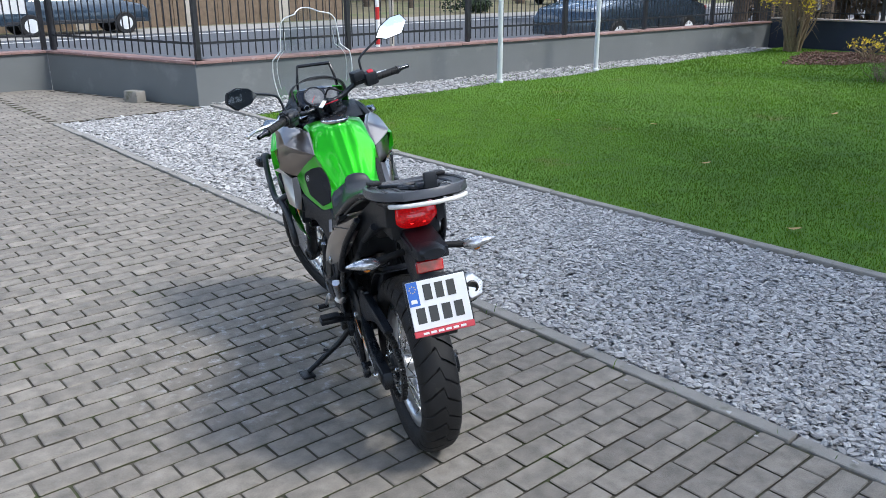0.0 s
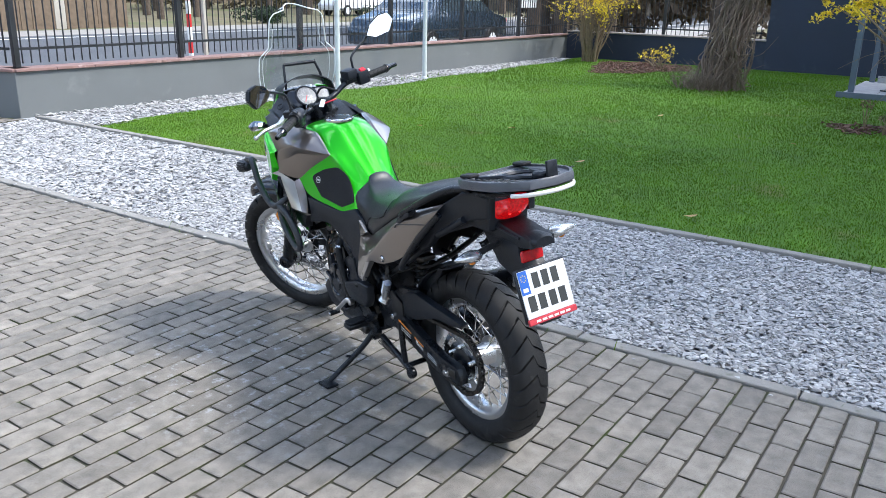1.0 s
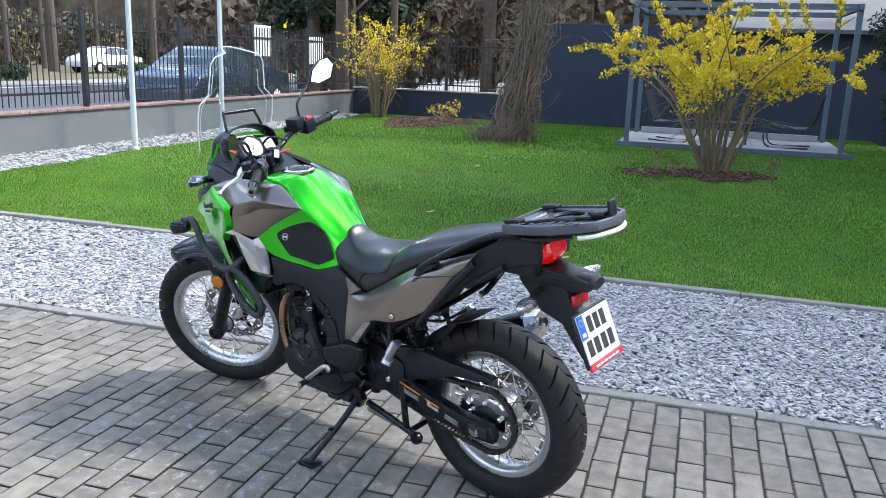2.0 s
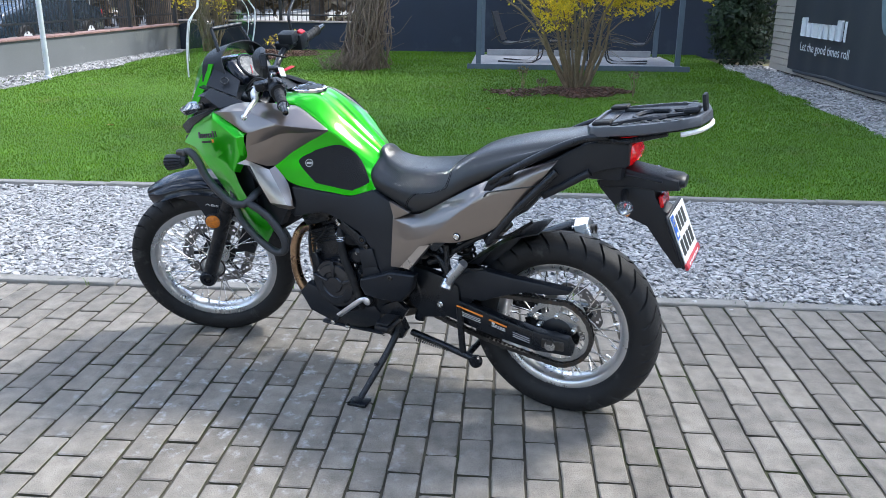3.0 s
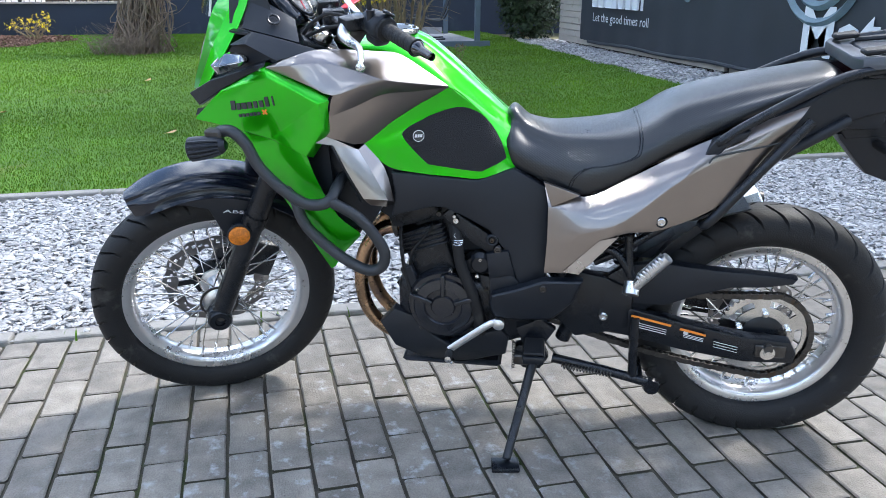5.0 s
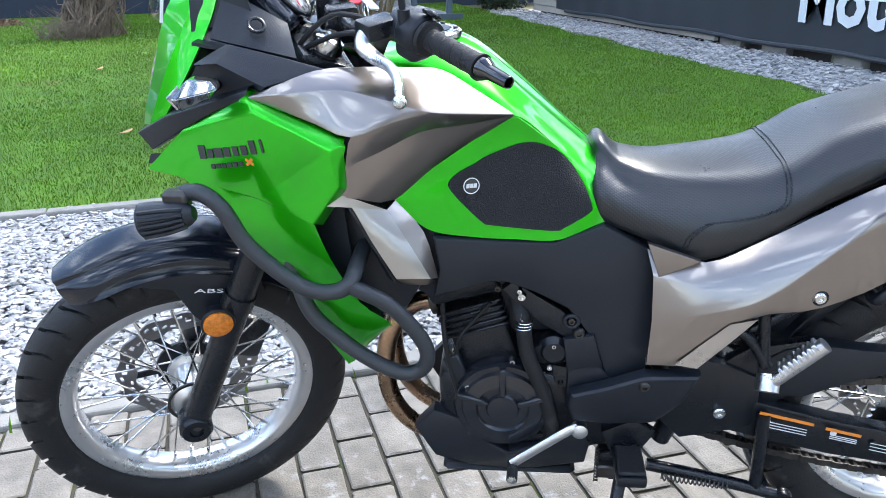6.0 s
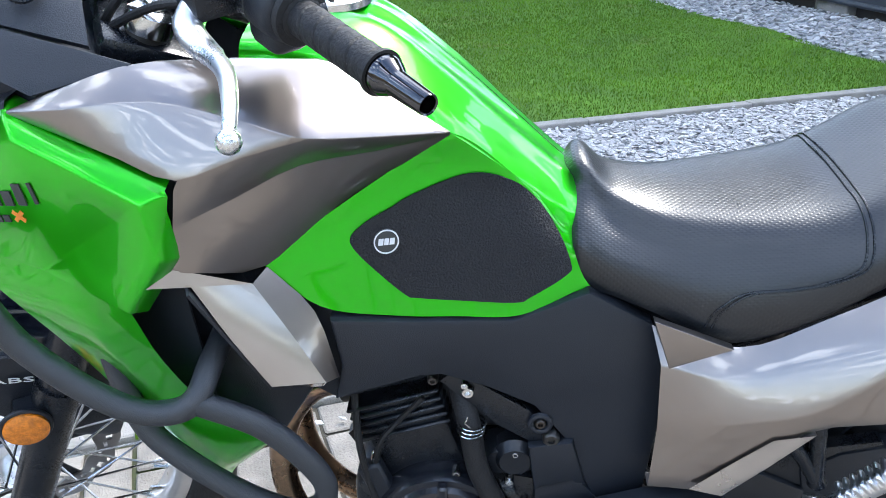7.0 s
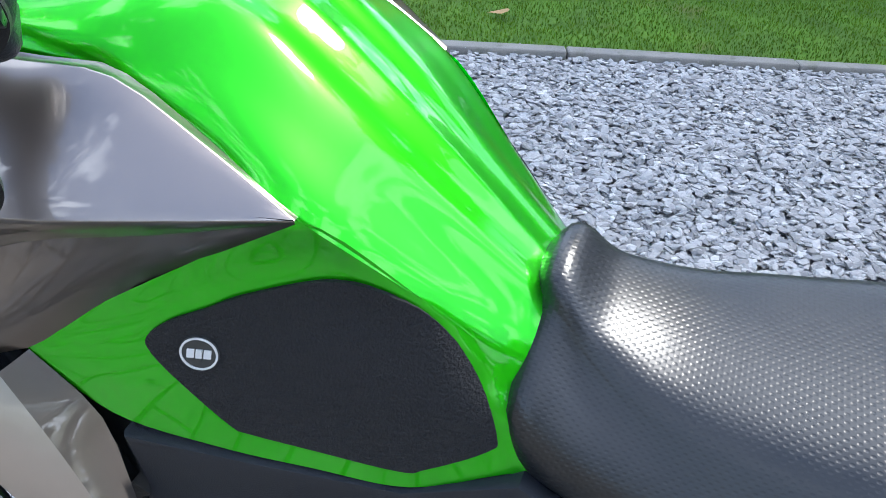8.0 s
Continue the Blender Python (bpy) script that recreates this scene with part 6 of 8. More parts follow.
def patches(groups, thick, bulge=0.0, k=6):
    """Flat-faced panels that meet in sharp folds: each group is two or three edge lines of equal point count."""
    bm = bmesh.new()
    for lines in groups:
        rows = [bent(ln, k) for ln in lines]
        if len(rows) == 2:
            mid = [a.lerp(b, 0.5) + Vector((0, bulge * math.sin(math.pi * i / (len(rows[0]) - 1)), 0)) for i, (a, b) in enumerate(zip(*rows))]
            rows = [rows[0], mid, rows[1]]
        loft(rows, 0, 3, 0.0, round_rows=False, bm=bm)
    bmesh.ops.recalc_face_normals(bm, faces=bm.faces[:])
    if thick:
        bmesh.ops.solidify(bm, geom=bm.faces[:], thickness=thick)
    return bm


def facets(groups, bulge=0.0, k=4, across=4, round_edge=0.0, thick=0.0):
    """Pressed panels: each group is two edge lines of equal point count, ruled across with a slight crown; folds get rounded."""
    bm = bmesh.new()
    for ga, gb in groups:
        a, b = bent(ga, k), bent(gb, k)
        n = len(a) - 1
        nrm = (a[-1] - a[0]).cross(b[n // 2] - a[n // 2])
        nrm = nrm.normalized() if nrm.length > 1e-9 else Vector((0, 1, 0))
        if nrm.y < 0:
            nrm = -nrm
        rows = []
        for i in range(n + 1):
            edge = math.sin(math.pi * i / n)
            rows.append([bm.verts.new(a[i].lerp(b[i], j / across) + nrm * bulge * edge * 4 * (j / across) * (1 - j / across)) for j in range(across + 1)])
        for p, q in zip(rows, rows[1:]):
            for j in range(across):
                bm.faces.new((p[j], p[j + 1], q[j + 1], q[j]))
    bmesh.ops.remove_doubles(bm, verts=bm.verts[:], dist=0.0006)
    bmesh.ops.dissolve_degenerate(bm, edges=bm.edges[:], dist=0.0002)
    bmesh.ops.recalc_face_normals(bm, faces=bm.faces[:])
    if sum(f.normal.y * f.calc_area() for f in bm.faces) < 0:
        bmesh.ops.reverse_faces(bm, faces=bm.faces[:])
    if round_edge:
        folds = [e for e in bm.edges if len(e.link_faces) == 2 and e.calc_face_angle(0.0) > radians(13)]
        bmesh.ops.bevel(bm, geom=folds, offset=round_edge, segments=3, profile=0.5, affect="EDGES", clamp_overlap=True)
    if thick:
        bmesh.ops.solidify(bm, geom=bm.faces[:], thickness=thick)
    return bm


def dense(pts, k=3):
    """A smooth line through pts, k steps to each run."""
    return spline(pts, k * (len(pts) - 1))


SH_TOP = dense([(1.194, 0.222, 0.999), (1.139, 0.216, 1.019), (1.086, 0.195, 1.033), (1.023, 0.170, 1.031), (0.953, 0.150, 1.025), (0.906, 0.134, 1.017), (0.849, 0.132, 0.982), (0.793, 0.134, 0.9455)])
SH_FOLD = dense([(1.193, 0.224, 0.998), (1.134, 0.238, 1.006), (1.057, 0.228, 1.010), (0.989, 0.229, 0.996), (0.953, 0.230, 0.985), (0.917, 0.228, 0.975), (0.859, 0.186, 0.9605), (0.793, 0.135, 0.945)])
SH_EDGE = dense([(1.192, 0.225, 0.996), (1.134, 0.238, 0.978), (1.087, 0.247, 0.962), (1.037, 0.255, 0.945), (0.975, 0.243, 0.963), (0.917, 0.228, 0.975)])
SH_DIP = dense([(1.046, 0.256, 0.897), (0.994, 0.224, 0.913), (0.933, 0.206, 0.939), (0.866, 0.173, 0.940), (0.793, 0.1345, 0.9435)])
SH_BASE = dense([(1.056, 0.256, 0.850), (1.032, 0.245, 0.842), (0.982, 0.194, 0.821), (0.894, 0.159, 0.883), (0.793, 0.134, 0.942)])


def shroud_bm():
    lip = [Vector((p.x, p.y - 0.016, p.z - 0.004)) for p in SH_TOP]
    front_in = [Vector((p.x - 0.004, p.y - 0.02, p.z)) for p in SH_EDGE[:10]]
    return facets([(lip, SH_TOP), (SH_TOP, SH_FOLD), (SH_FOLD[:16], SH_EDGE), (SH_EDGE[9:] + SH_FOLD[16:], SH_DIP), (SH_DIP, SH_BASE),
                   (SH_EDGE[:10], front_in)], 0.0015, 1, 5, 0.003)


pair("tank_shroud", shroud_bm, taupe, "folded grey metallic side panel", smooth=30)

DUCT_IN, DUCT_TOP, DUCT_CR = (1.042, 0.254, 0.831), (1.037, 0.246, 0.842), (0.993, 0.214, 0.811)
DUCT_LEAD = dense([DUCT_IN, (1.012, 0.251, 0.765), (0.980, 0.246, 0.703)])
DUCT_TRAIL = dense([DUCT_CR, (0.958, 0.219, 0.752), (0.925, 0.226, 0.694)])


def duct_bm():
    lead, trail = DUCT_LEAD, DUCT_TRAIL
    inner = dense([(1.036, 0.240, 0.824), (1.004, 0.236, 0.759), (0.973, 0.229, 0.700)])
    bm = facets([([(1.075, 0.276, 0.842), DUCT_IN], [(1.054, 0.257, 0.852), DUCT_TOP]), ([DUCT_TOP, DUCT_IN], [DUCT_CR, DUCT_CR]),
                 ([(1.075, 0.276, 0.842), DUCT_IN], [(1.066, 0.258, 0.838), (1.036, 0.240, 0.824)])], 0.0, 4, 4, 0.0)
    more = facets([(lead, trail), (inner, lead)], 0.0015, 1, 6, 0.002)
    me = bpy.data.meshes.new("face")
    more.to_mesh(me), more.free()
    bm.from_mesh(me)
    bpy.data.meshes.remove(me)
    return bm


def duct_side_bm():
    end = DUCT_LEAD[-1]
    return facets([(DUCT_TRAIL, dense([(0.982, 0.193, 0.819), (0.938, 0.190, 0.762), (0.915, 0.203, 0.684)])),
                   ([end, DUCT_TRAIL[-1], (0.915, 0.203, 0.684)], [(0.970, 0.215, 0.676), (0.935, 0.200, 0.668), (0.918, 0.185, 0.672)])], 0.0, 1, 4, 0.0015)


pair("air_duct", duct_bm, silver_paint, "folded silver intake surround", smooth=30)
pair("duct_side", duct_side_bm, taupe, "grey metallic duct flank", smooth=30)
pair("duct_wall", lambda: patches([[[(1.041, 0.268, 0.829), (1.012, 0.252, 0.76), (0.984, 0.235, 0.69)], [(1.06, 0.222, 0.835), (1.03, 0.215, 0.76), (1.0, 0.20, 0.68)]]], 0.003), plastic)
part("radiator", box(1.02, -0.16, 0.56, 1.06, 0.16, 0.83, bevel=0.006), satin, None, "black finned radiator")
for k in range(26):
    part("radiator_fin", box(1.0605, -0.155, 0.567 + k * 0.01, 1.064, 0.155, 0.571 + k * 0.01), plastic, bpy.data.objects["radiator"], smooth=0)
pair("duct_liner", lambda: plate([(1.12, 0.86), (1.02, 0.85), (0.97, 0.72), (0.945, 0.665), (0.985, 0.60), (1.05, 0.62), (1.13, 0.74)], 0.197, 0.04, 0.006), plastic)


def fairing_bm():
    top = [(1.322, 0.176, 0.940), (1.26, 0.198, 0.972), (1.197, 0.222, 0.999), (1.12, 0.245, 0.968), (1.044, 0.268, 0.936)]
    ridge = [(1.319, 0.190, 0.936), (1.25, 0.220, 0.958), (1.179, 0.250, 0.980), (1.12, 0.266, 0.957), (1.062, 0.281, 0.932)]
    crease = [(1.399, 0.164, 0.859), (1.335, 0.190, 0.856), (1.272, 0.214, 0.850), (1.195, 0.236, 0.838), (1.136, 0.247, 0.876), (1.062, 0.281, 0.932)]
    rear = [(1.062, 0.281, 0.932), (1.054, 0.281, 0.875), (1.100, 0.269, 0.809)]
    low = [[(1.335, 0.184, 0.854), (1.272, 0.210, 0.848), (1.195, 0.234, 0.836), (1.100, 0.266, 0.808)],
           [(1.262, 0.214, 0.80), (1.20, 0.232, 0.785), (1.15, 0.248, 0.772), (1.080, 0.262, 0.745)],
           [(1.195, 0.205, 0.70), (1.14, 0.222, 0.675), (1.10, 0.236, 0.66), (1.043, 0.240, 0.655)],
           [(1.13, 0.184, 0.565), (1.095, 0.194, 0.545), (1.06, 0.210, 0.56), (1.0, 0.226, 0.612)],
           [(1.09, 0.165, 0.482), (1.078, 0.167, 0.49), (1.058, 0.184, 0.527), (0.998, 0.214, 0.596)]]
    bm = facets([(top, ridge), ([(1.399, 0.164, 0.864)] + ridge, crease), (crease[3:], [(1.195, 0.236, 0.838), (1.100, 0.269, 0.809), (1.054, 0.281, 0.875)]),
                 (rear, [(1.044, 0.268, 0.936), (1.046, 0.250, 0.862), (1.090, 0.250, 0.800)]),
                 ([(p[0], p[1] - 0.026, p[2] + 0.007) for p in top], top)], 0.0025, 4, 4, 0.003)
    loft([bent(q, 4) for q in low], 0, 3, 0.0, round_rows=False, bm=bm)
    return bm


fair = pair("side_fairing", fairing_bm, green, "lime green folded side fairing", smooth=30)
pair("fairing_inner", lambda: loft([[Vector((1.37, 0.13, 0.89)), Vector((1.30, 0.18, 0.945)), Vector((1.19, 0.222, 0.995)), Vector((1.06, 0.24, 0.925))], [Vector((1.36, 0.10, 0.86)), Vector((1.28, 0.15, 0.85)), Vector((1.18, 0.2, 0.85)), Vector((1.06, 0.23, 0.86))], [Vector((1.30, 0.10, 0.86)), Vector((1.20, 0.16, 0.72)), Vector((1.14, 0.19, 0.66)), Vector((1.05, 0.21, 0.62))]], 10, 3, 0.003), plastic)
pair("fairing_filler", lambda: plate([(1.110, 0.955), (1.03, 0.952), (1.026, 0.86), (1.06, 0.84), (1.11, 0.82)], 0.238, 0.01, 0.002), plastic)
_fb = fairing_bm()
FAIR_TREE = bvhtree.BVHTree.FromBMesh(_fb)
_fb.free()


def on_fairing(x, z, w, h, tilt, name, material, parent, s):
    """A thin block lying on the fairing's outer face."""
    hit, nrm, _, _ = FAIR_TREE.ray_cast(Vector((x, 0.6, z)), Vector((0, -1, 0)))
    if hit is None:
        return
    if nrm.y < 0:
        nrm = -nrm
    m = Matrix.Translation(hit + nrm * 0.0012) @ nrm.to_track_quat("Y", "Z").to_matrix().to_4x4() @ pose(0, 0, 0, 0, tilt, 0)
    bm = turned(box(-w / 2, -0.0006, -h / 2, w / 2, 0.0006, h / 2), m)
    part(name, bm if s > 0 else flip(bm), material, parent, smooth=0)


# brand marks as plain blocks
MX, MZ, SLOPE = 1.284, 0.902, 0.21
for s, fr in ((1, fair[0]), (-1, fair[1])):
    for k, (w, h) in enumerate(((0.014, 0.022), (0.012, 0.015), (0.016, 0.015), (0.012, 0.015), (0.011, 0.015), (0.012, 0.015), (0.011, 0.022), (0.004, 0.022))):
        x = MX - 0.0158 * k
        on_fairing(x, MZ + (MX - x) * SLOPE + (h - 0.014) / 2, w, h, 8, "mark_block", plate_ink, fr, s)
    for k in range(6):
        x = MX - 0.018 - 0.0104 * k
        on_fairing(x, MZ - 0.021 + (MX - x) * SLOPE, 0.0082, 0.0075, 8, "mark_block", plate_ink, fr, s)
    for r in (46, -30):
        on_fairing(MX - 0.086, MZ - 0.019 + 0.086 * SLOPE, 0.016, 0.0042, r, "mark_cross", sticker_orange, fr, s)

# black panel between nose and shroud
def beak_bm():
    rim = [(1.284, 0.190, 1.041), (1.236, 0.176, 1.068), (1.215, 0.178, 1.065), (1.146, 0.188, 1.050), (1.082, 0.193, 1.034)]
    hem = [(1.282, 0.195, 1.040), (1.242, 0.207, 1.045), (1.205, 0.216, 1.029), (1.168, 0.222, 1.012), (1.084, 0.197, 1.032)]
    inside = [(x, y - 0.018, z - 0.008) for x, y, z in rim]
    under = [(x - 0.006, y - 0.03, z - 0.006) for x, y, z in hem]
    return facets([(inside, rim), (rim, hem), (hem, under)], 0.0, 4, 3, 0.002)


pair("cockpit_panel", beak_bm, plastic, "matt black cockpit side panel", smooth=30)
pair("nose_recess", lambda: facets([([(1.285, 0.168, 1.04), (1.242, 0.180, 1.042), (1.168, 0.196, 1.010)], [(1.345, 0.148, 0.955), (1.262, 0.176, 0.975), (1.19, 0.196, 0.995)])], 0.0, 4, 3, 0.0, 0.003), plastic)


def wing_bm():
    upper = [(1.414, 0.150, 0.919), (1.347, 0.185, 0.956), (1.268, 0.205, 0.983), (1.197, 0.215, 1.007)]
    lower = [(1.389, 0.160, 0.893), (1.320, 0.189, 0.936), (1.255, 0.209, 0.971), (1.197, 0.221, 0.998)]
    back = [(x - 0.004, y - 0.03, z + 0.004) for x, y, z in upper]
    floor_ = [(x, y - 0.02, z - 0.004) for x, y, z in lower]
    return facets([(back, upper), (upper, lower), (lower, floor_)], 0.0, 4, 3, 0.002)


pair("nose_wing", wing_bm, plastic, "matt black pointed nose trim", smooth=30)
pair("nose_fin", lambda: facets([([(1.396, 0.156, 0.884), (1.360, 0.172, 0.892), (1.330, 0.180, 0.915)], [(1.402, 0.158, 0.868), (1.375, 0.168, 0.874), (1.335, 0.180, 0.905)])], 0.0, 3, 2, 0.0, 0.004), plastic)


def nose_bm():
    r = [[(1.250, 0.130, 1.142), (1.290, 0.124, 1.140), (1.335, 0.086, 1.140)],
         [(1.268, 0.139, 1.095), (1.312, 0.134, 1.092), (1.364, 0.092, 1.092)],
         [(1.304, 0.155, 1.029), (1.350, 0.145, 1.020), (1.392, 0.102, 1.007)],
         [(1.334, 0.162, 0.983), (1.374, 0.150, 0.968), (1.408, 0.112, 0.958)],
         [(1.358, 0.164, 0.947), (1.392, 0.148, 0.932), (1.414, 0.122, 0.925)]]
    return loft([bent(line, 5) for line in r], 0, 3, 0.004, round_rows=False)


pair("nose_cowl", nose_bm, green, "lime green headlight cowl", smooth=22)
part("headlight", loft([[Vector((1.312, y, 1.138 + 0.01 * (1 - abs(y) * 8))) for y in (-0.08, -0.03, 0.03, 0.08)], [Vector((1.368 + 0.02 * (1 - abs(y) * 8), y, 1.06)) for y in (-0.095, -0.03, 0.03, 0.095)], [Vector((1.398 + 0.02 * (1 - abs(y) * 8), y, 0.98)) for y in (-0.105, -0.035, 0.035, 0.105)], [Vector((1.402, y, 0.92)) for y in (-0.105, -0.035, 0.035, 0.105)]], 10, 4, 0.01), lens_clear, None, "clear twin headlight lens")
part("headlight_shell", box(1.27, -0.12, 0.93, 1.37, 0.12, 1.06, bevel=0.03, seg=3), plastic)


def blinker_shell():
    """A faceted wedge: a pointed clear nose, a flat upper face and a blunt rear end."""
    tip, top_f, top_r, rear, low_r, low_f = [Vector(q) for q in ((1.299, 0.268, 1.007), (1.271, 0.258, 1.033), (1.242, 0.242, 1.027), (1.234, 0.243, 1.015), (1.243, 0.250, 1.003), (1.289, 0.256, 0.985))]
    ridge_f, ridge_r = Vector((1.283, 0.274, 1.008)), Vector((1.243, 0.256, 1.014))
    bm = bmesh.new()
    near = [bm.verts.new(q) for q in (tip, top_f, top_r, rear, low_r, low_f, ridge_f, ridge_r)]
    far = [bm.verts.new(q + Vector((0.004, -0.034, -0.002))) for q in (tip, top_f, top_r, rear, low_r, low_f)]
    for f in ((0, 1, 6), (1, 2, 7, 6), (2, 3, 7), (3, 4, 7), (4, 5, 6, 7), (5, 0, 6)):
        bm.faces.new([near[k] for k in f])
    for k in range(6):
        bm.faces.new((near[k], near[(k + 1) % 6], far[(k + 1) % 6], far[k]))
    bm.faces.new(far[::-1])
    bmesh.ops.recalc_face_normals(bm, faces=bm.faces[:])
    bmesh.ops.bevel(bm, geom=bm.edges[:], offset=0.0016, segments=2, affect="EDGES", clamp_overlap=True)
    return bm


bl = pair("front_indicator", blinker_shell, smoked_lens, "glossy dark wedge-shaped front indicator", smooth=25)
for s, o in ((1, bl[0]), (-1, bl[1])):
    lens = facets([([(1.3005, 0.2695, 1.008), (1.284, 0.263, 1.0245)], [(1.3010, 0.2660, 1.004), (1.2915, 0.259, 0.987)])], 0.0, 3, 3, 0.0, 0.004)
    part("indicator_lens", lens if s > 0 else flip(lens), lens_clear, o)
    part("indicator_screw", turned(lathe([(0.0055, 0.0), (0.0055, 0.002), (0.003, 0.0022), (0.003, 0.0)], 14), Matrix.Translation((1.268, s * 0.2655, 1.003)) @ pose(0, 0, 0, 0 if s > 0 else 180)), plastic, o)
    part("indicator_arm", tube([(1.255, s * 0.15, 1.005), (1.262, s * 0.235, 1.008)], 0.009, 10), plastic, o)

# ---- windscreen, brace, dash ----
def screen_half(z):
    """Half width and edge position of the screen at height z."""
    if z < 1.30:
        w = 0.165 + 0.02 * math.sin((z - 1.10) / 0.2 * 2.4)
    elif z < 1.33:
        w = 0.172 - (z - 1.30) / 0.03 * 0.034
    else:
        w = 0.138 - (z - 1.33) * 0.10
    top = 1.485
    if z > top - 0.05:
        w *= math.sqrt(max(0.02, 1 - ((z - (top - 0.05)) / 0.052) ** 2)) * 0.55 + 0.45 if z < top else 0.45
    return w, 1.335 - 0.30 * (z - 1.10) + 0.25 * (z - 1.10) ** 2


zs = [1.10 + 0.385 * k / 30 for k in range(31)]
bm, edge_l, edge_r, grid = bmesh.new(), [], [], []
for z in zs:
    w, x = screen_half(z)
    row = []
    for k in range(17):
        u = -1 + k / 8
        row.append(bm.verts.new((x + 0.075 * (1 - u * u), w * u, z + 0.02 * (1 - u * u) * ((z - 1.1) / 0.385) ** 3)))
    grid.append(row)
    edge_l.append(row[-1].co.copy()), edge_r.append(row[0].co.copy())
for a, b in zip(grid, grid[1:]):
    for k in range(16):
        bm.faces.new((a[k], a[k + 1], b[k + 1], b[k]))
top_edge = [v.co.copy() for v in grid[-1]]
ws = part("windscreen", bm, screen, None, "tall clear touring windscreen with stepped sides", smooth=60)
# thin pale tubes trace the painted highlights of edge and folds
part("screen_rim", tube(edge_l + top_edge[::-1][1:-1] + edge_r[::-1], 0.0028, 8), screen_edge_glint, ws)
for s in (1, -1):
    part("screen_fold", tube([(screen_half(z)[1] + 0.012, s * (screen_half(z)[0] - 0.022), z + 0.002) for z in zs[4:26:2]], 0.0014, 6), screen_edge_glint, ws)
br = part("accessory_bar", tube([(1.285, 0.073, 1.252), (1.275, -0.073, 1.252)], 0.008, 14), satin, None, "black accessory bar above the dash")
for s in (1, -1):
    part("bar_stay", tube([(1.285, s * 0.074, 1.252), (1.262, s * 0.085, 1.205), (1.245, s * 0.092, 1.15)], 0.006, 8, smooth=8), satin, br)
gauge_m = Matrix.Translation((1.178, 0.012, 1.115)) @ pose(0, 0, 0, 0, -50, 0)
gp = part("instrument_panel", turned(box(-0.05, -0.10, -0.03, 0.05, 0.10, 0.012, bevel=0.022, seg=3), gauge_m), gloss_black, None, "black instrument pod with a round dial and a display")
part("gauge_bezel", turned(ring((0, 0.022, 0.014), 0.047, 0.005, "z"), gauge_m), satin, gp)
part("gauge_dial", turned(lathe([(0.045, 0.012), (0.045, 0.016), (0.012, 0.017), (0.0, 0.017)], 40), gauge_m @ Matrix.Translation((0, 0.022, 0)) @ pose(0, 0, 0, 90)), dial, gp, "pale round rev counter")
part("gauge_needle", turned(box(-0.001, -0.001, 0.018, 0.035, 0.001, 0.0195), gauge_m @ Matrix.Translation((0, 0.022, 0)) @ pose(0, 0, 0, 0, 0, 150)), tag_red, gp, smooth=0)
for k in range(11):
    a = radians(-40 + k * 26)
    part("gauge_mark", turned(box(-0.004, -0.0009, 0.0172, 0.004, 0.0009, 0.0182), gauge_m @ Matrix.Translation((0.037 * math.cos(a), 0.022 + 0.037 * math.sin(a), 0)) @ pose(0, 0, 0, 0, 0, math.degrees(a))), plate_ink, gp, smooth=0)
part("gauge_display", turned(box(-0.034, -0.085, 0.010, 0.034, -0.030, 0.0145, bevel=0.004), gauge_m), dial, gp, "pale display window")
hood = [[(1.20, 0.128, 1.10), (1.22, 0.118, 1.165), (1.23, 0.06, 1.198), (1.23, 0.0, 1.205), (1.23, -0.06, 1.198), (1.22, -0.118, 1.165), (1.20, -0.128, 1.10)],
        [(1.30, 0.14, 1.08), (1.30, 0.12, 1.15), (1.305, 0.06, 1.178), (1.305, 0.0, 1.182), (1.305, -0.06, 1.178), (1.30, -0.12, 1.15), (1.30, -0.14, 1.08)]]
part("dash_hood", loft([[Vector(q) for q in r] for r in hood], 24, 4, 0.004), plastic, None, "black hood over the instruments")
part("dash_tray", loft([[Vector((1.29, y, 1.07)) for y in (-0.17, -0.06, 0.06, 0.17)], [Vector((1.20, y, 1.055)) for y in (-0.18, -0.06, 0.06, 0.18)], [Vector((1.11, y, 1.02)) for y in (-0.17, -0.06, 0.06, 0.17)]], 10, 4, 0.005), plastic)
part("dash_side", loft([[Vector((1.245, 0.118, 1.142)), Vector((1.15, 0.118, 1.088))], [Vector((1.262, 0.165, 1.075)), Vector((1.125, 0.178, 1.046))]], 8, 4, 0.006), plastic, None, "black dash infill with a round socket")
part("power_socket", turned(ring((0, 0, 0), 0.0125, 0.003, "z", 24, 8), Matrix.Translation((1.19, 0.153, 1.092)) @ pose(0, 0, 0, -38, -30, 0)), satin)

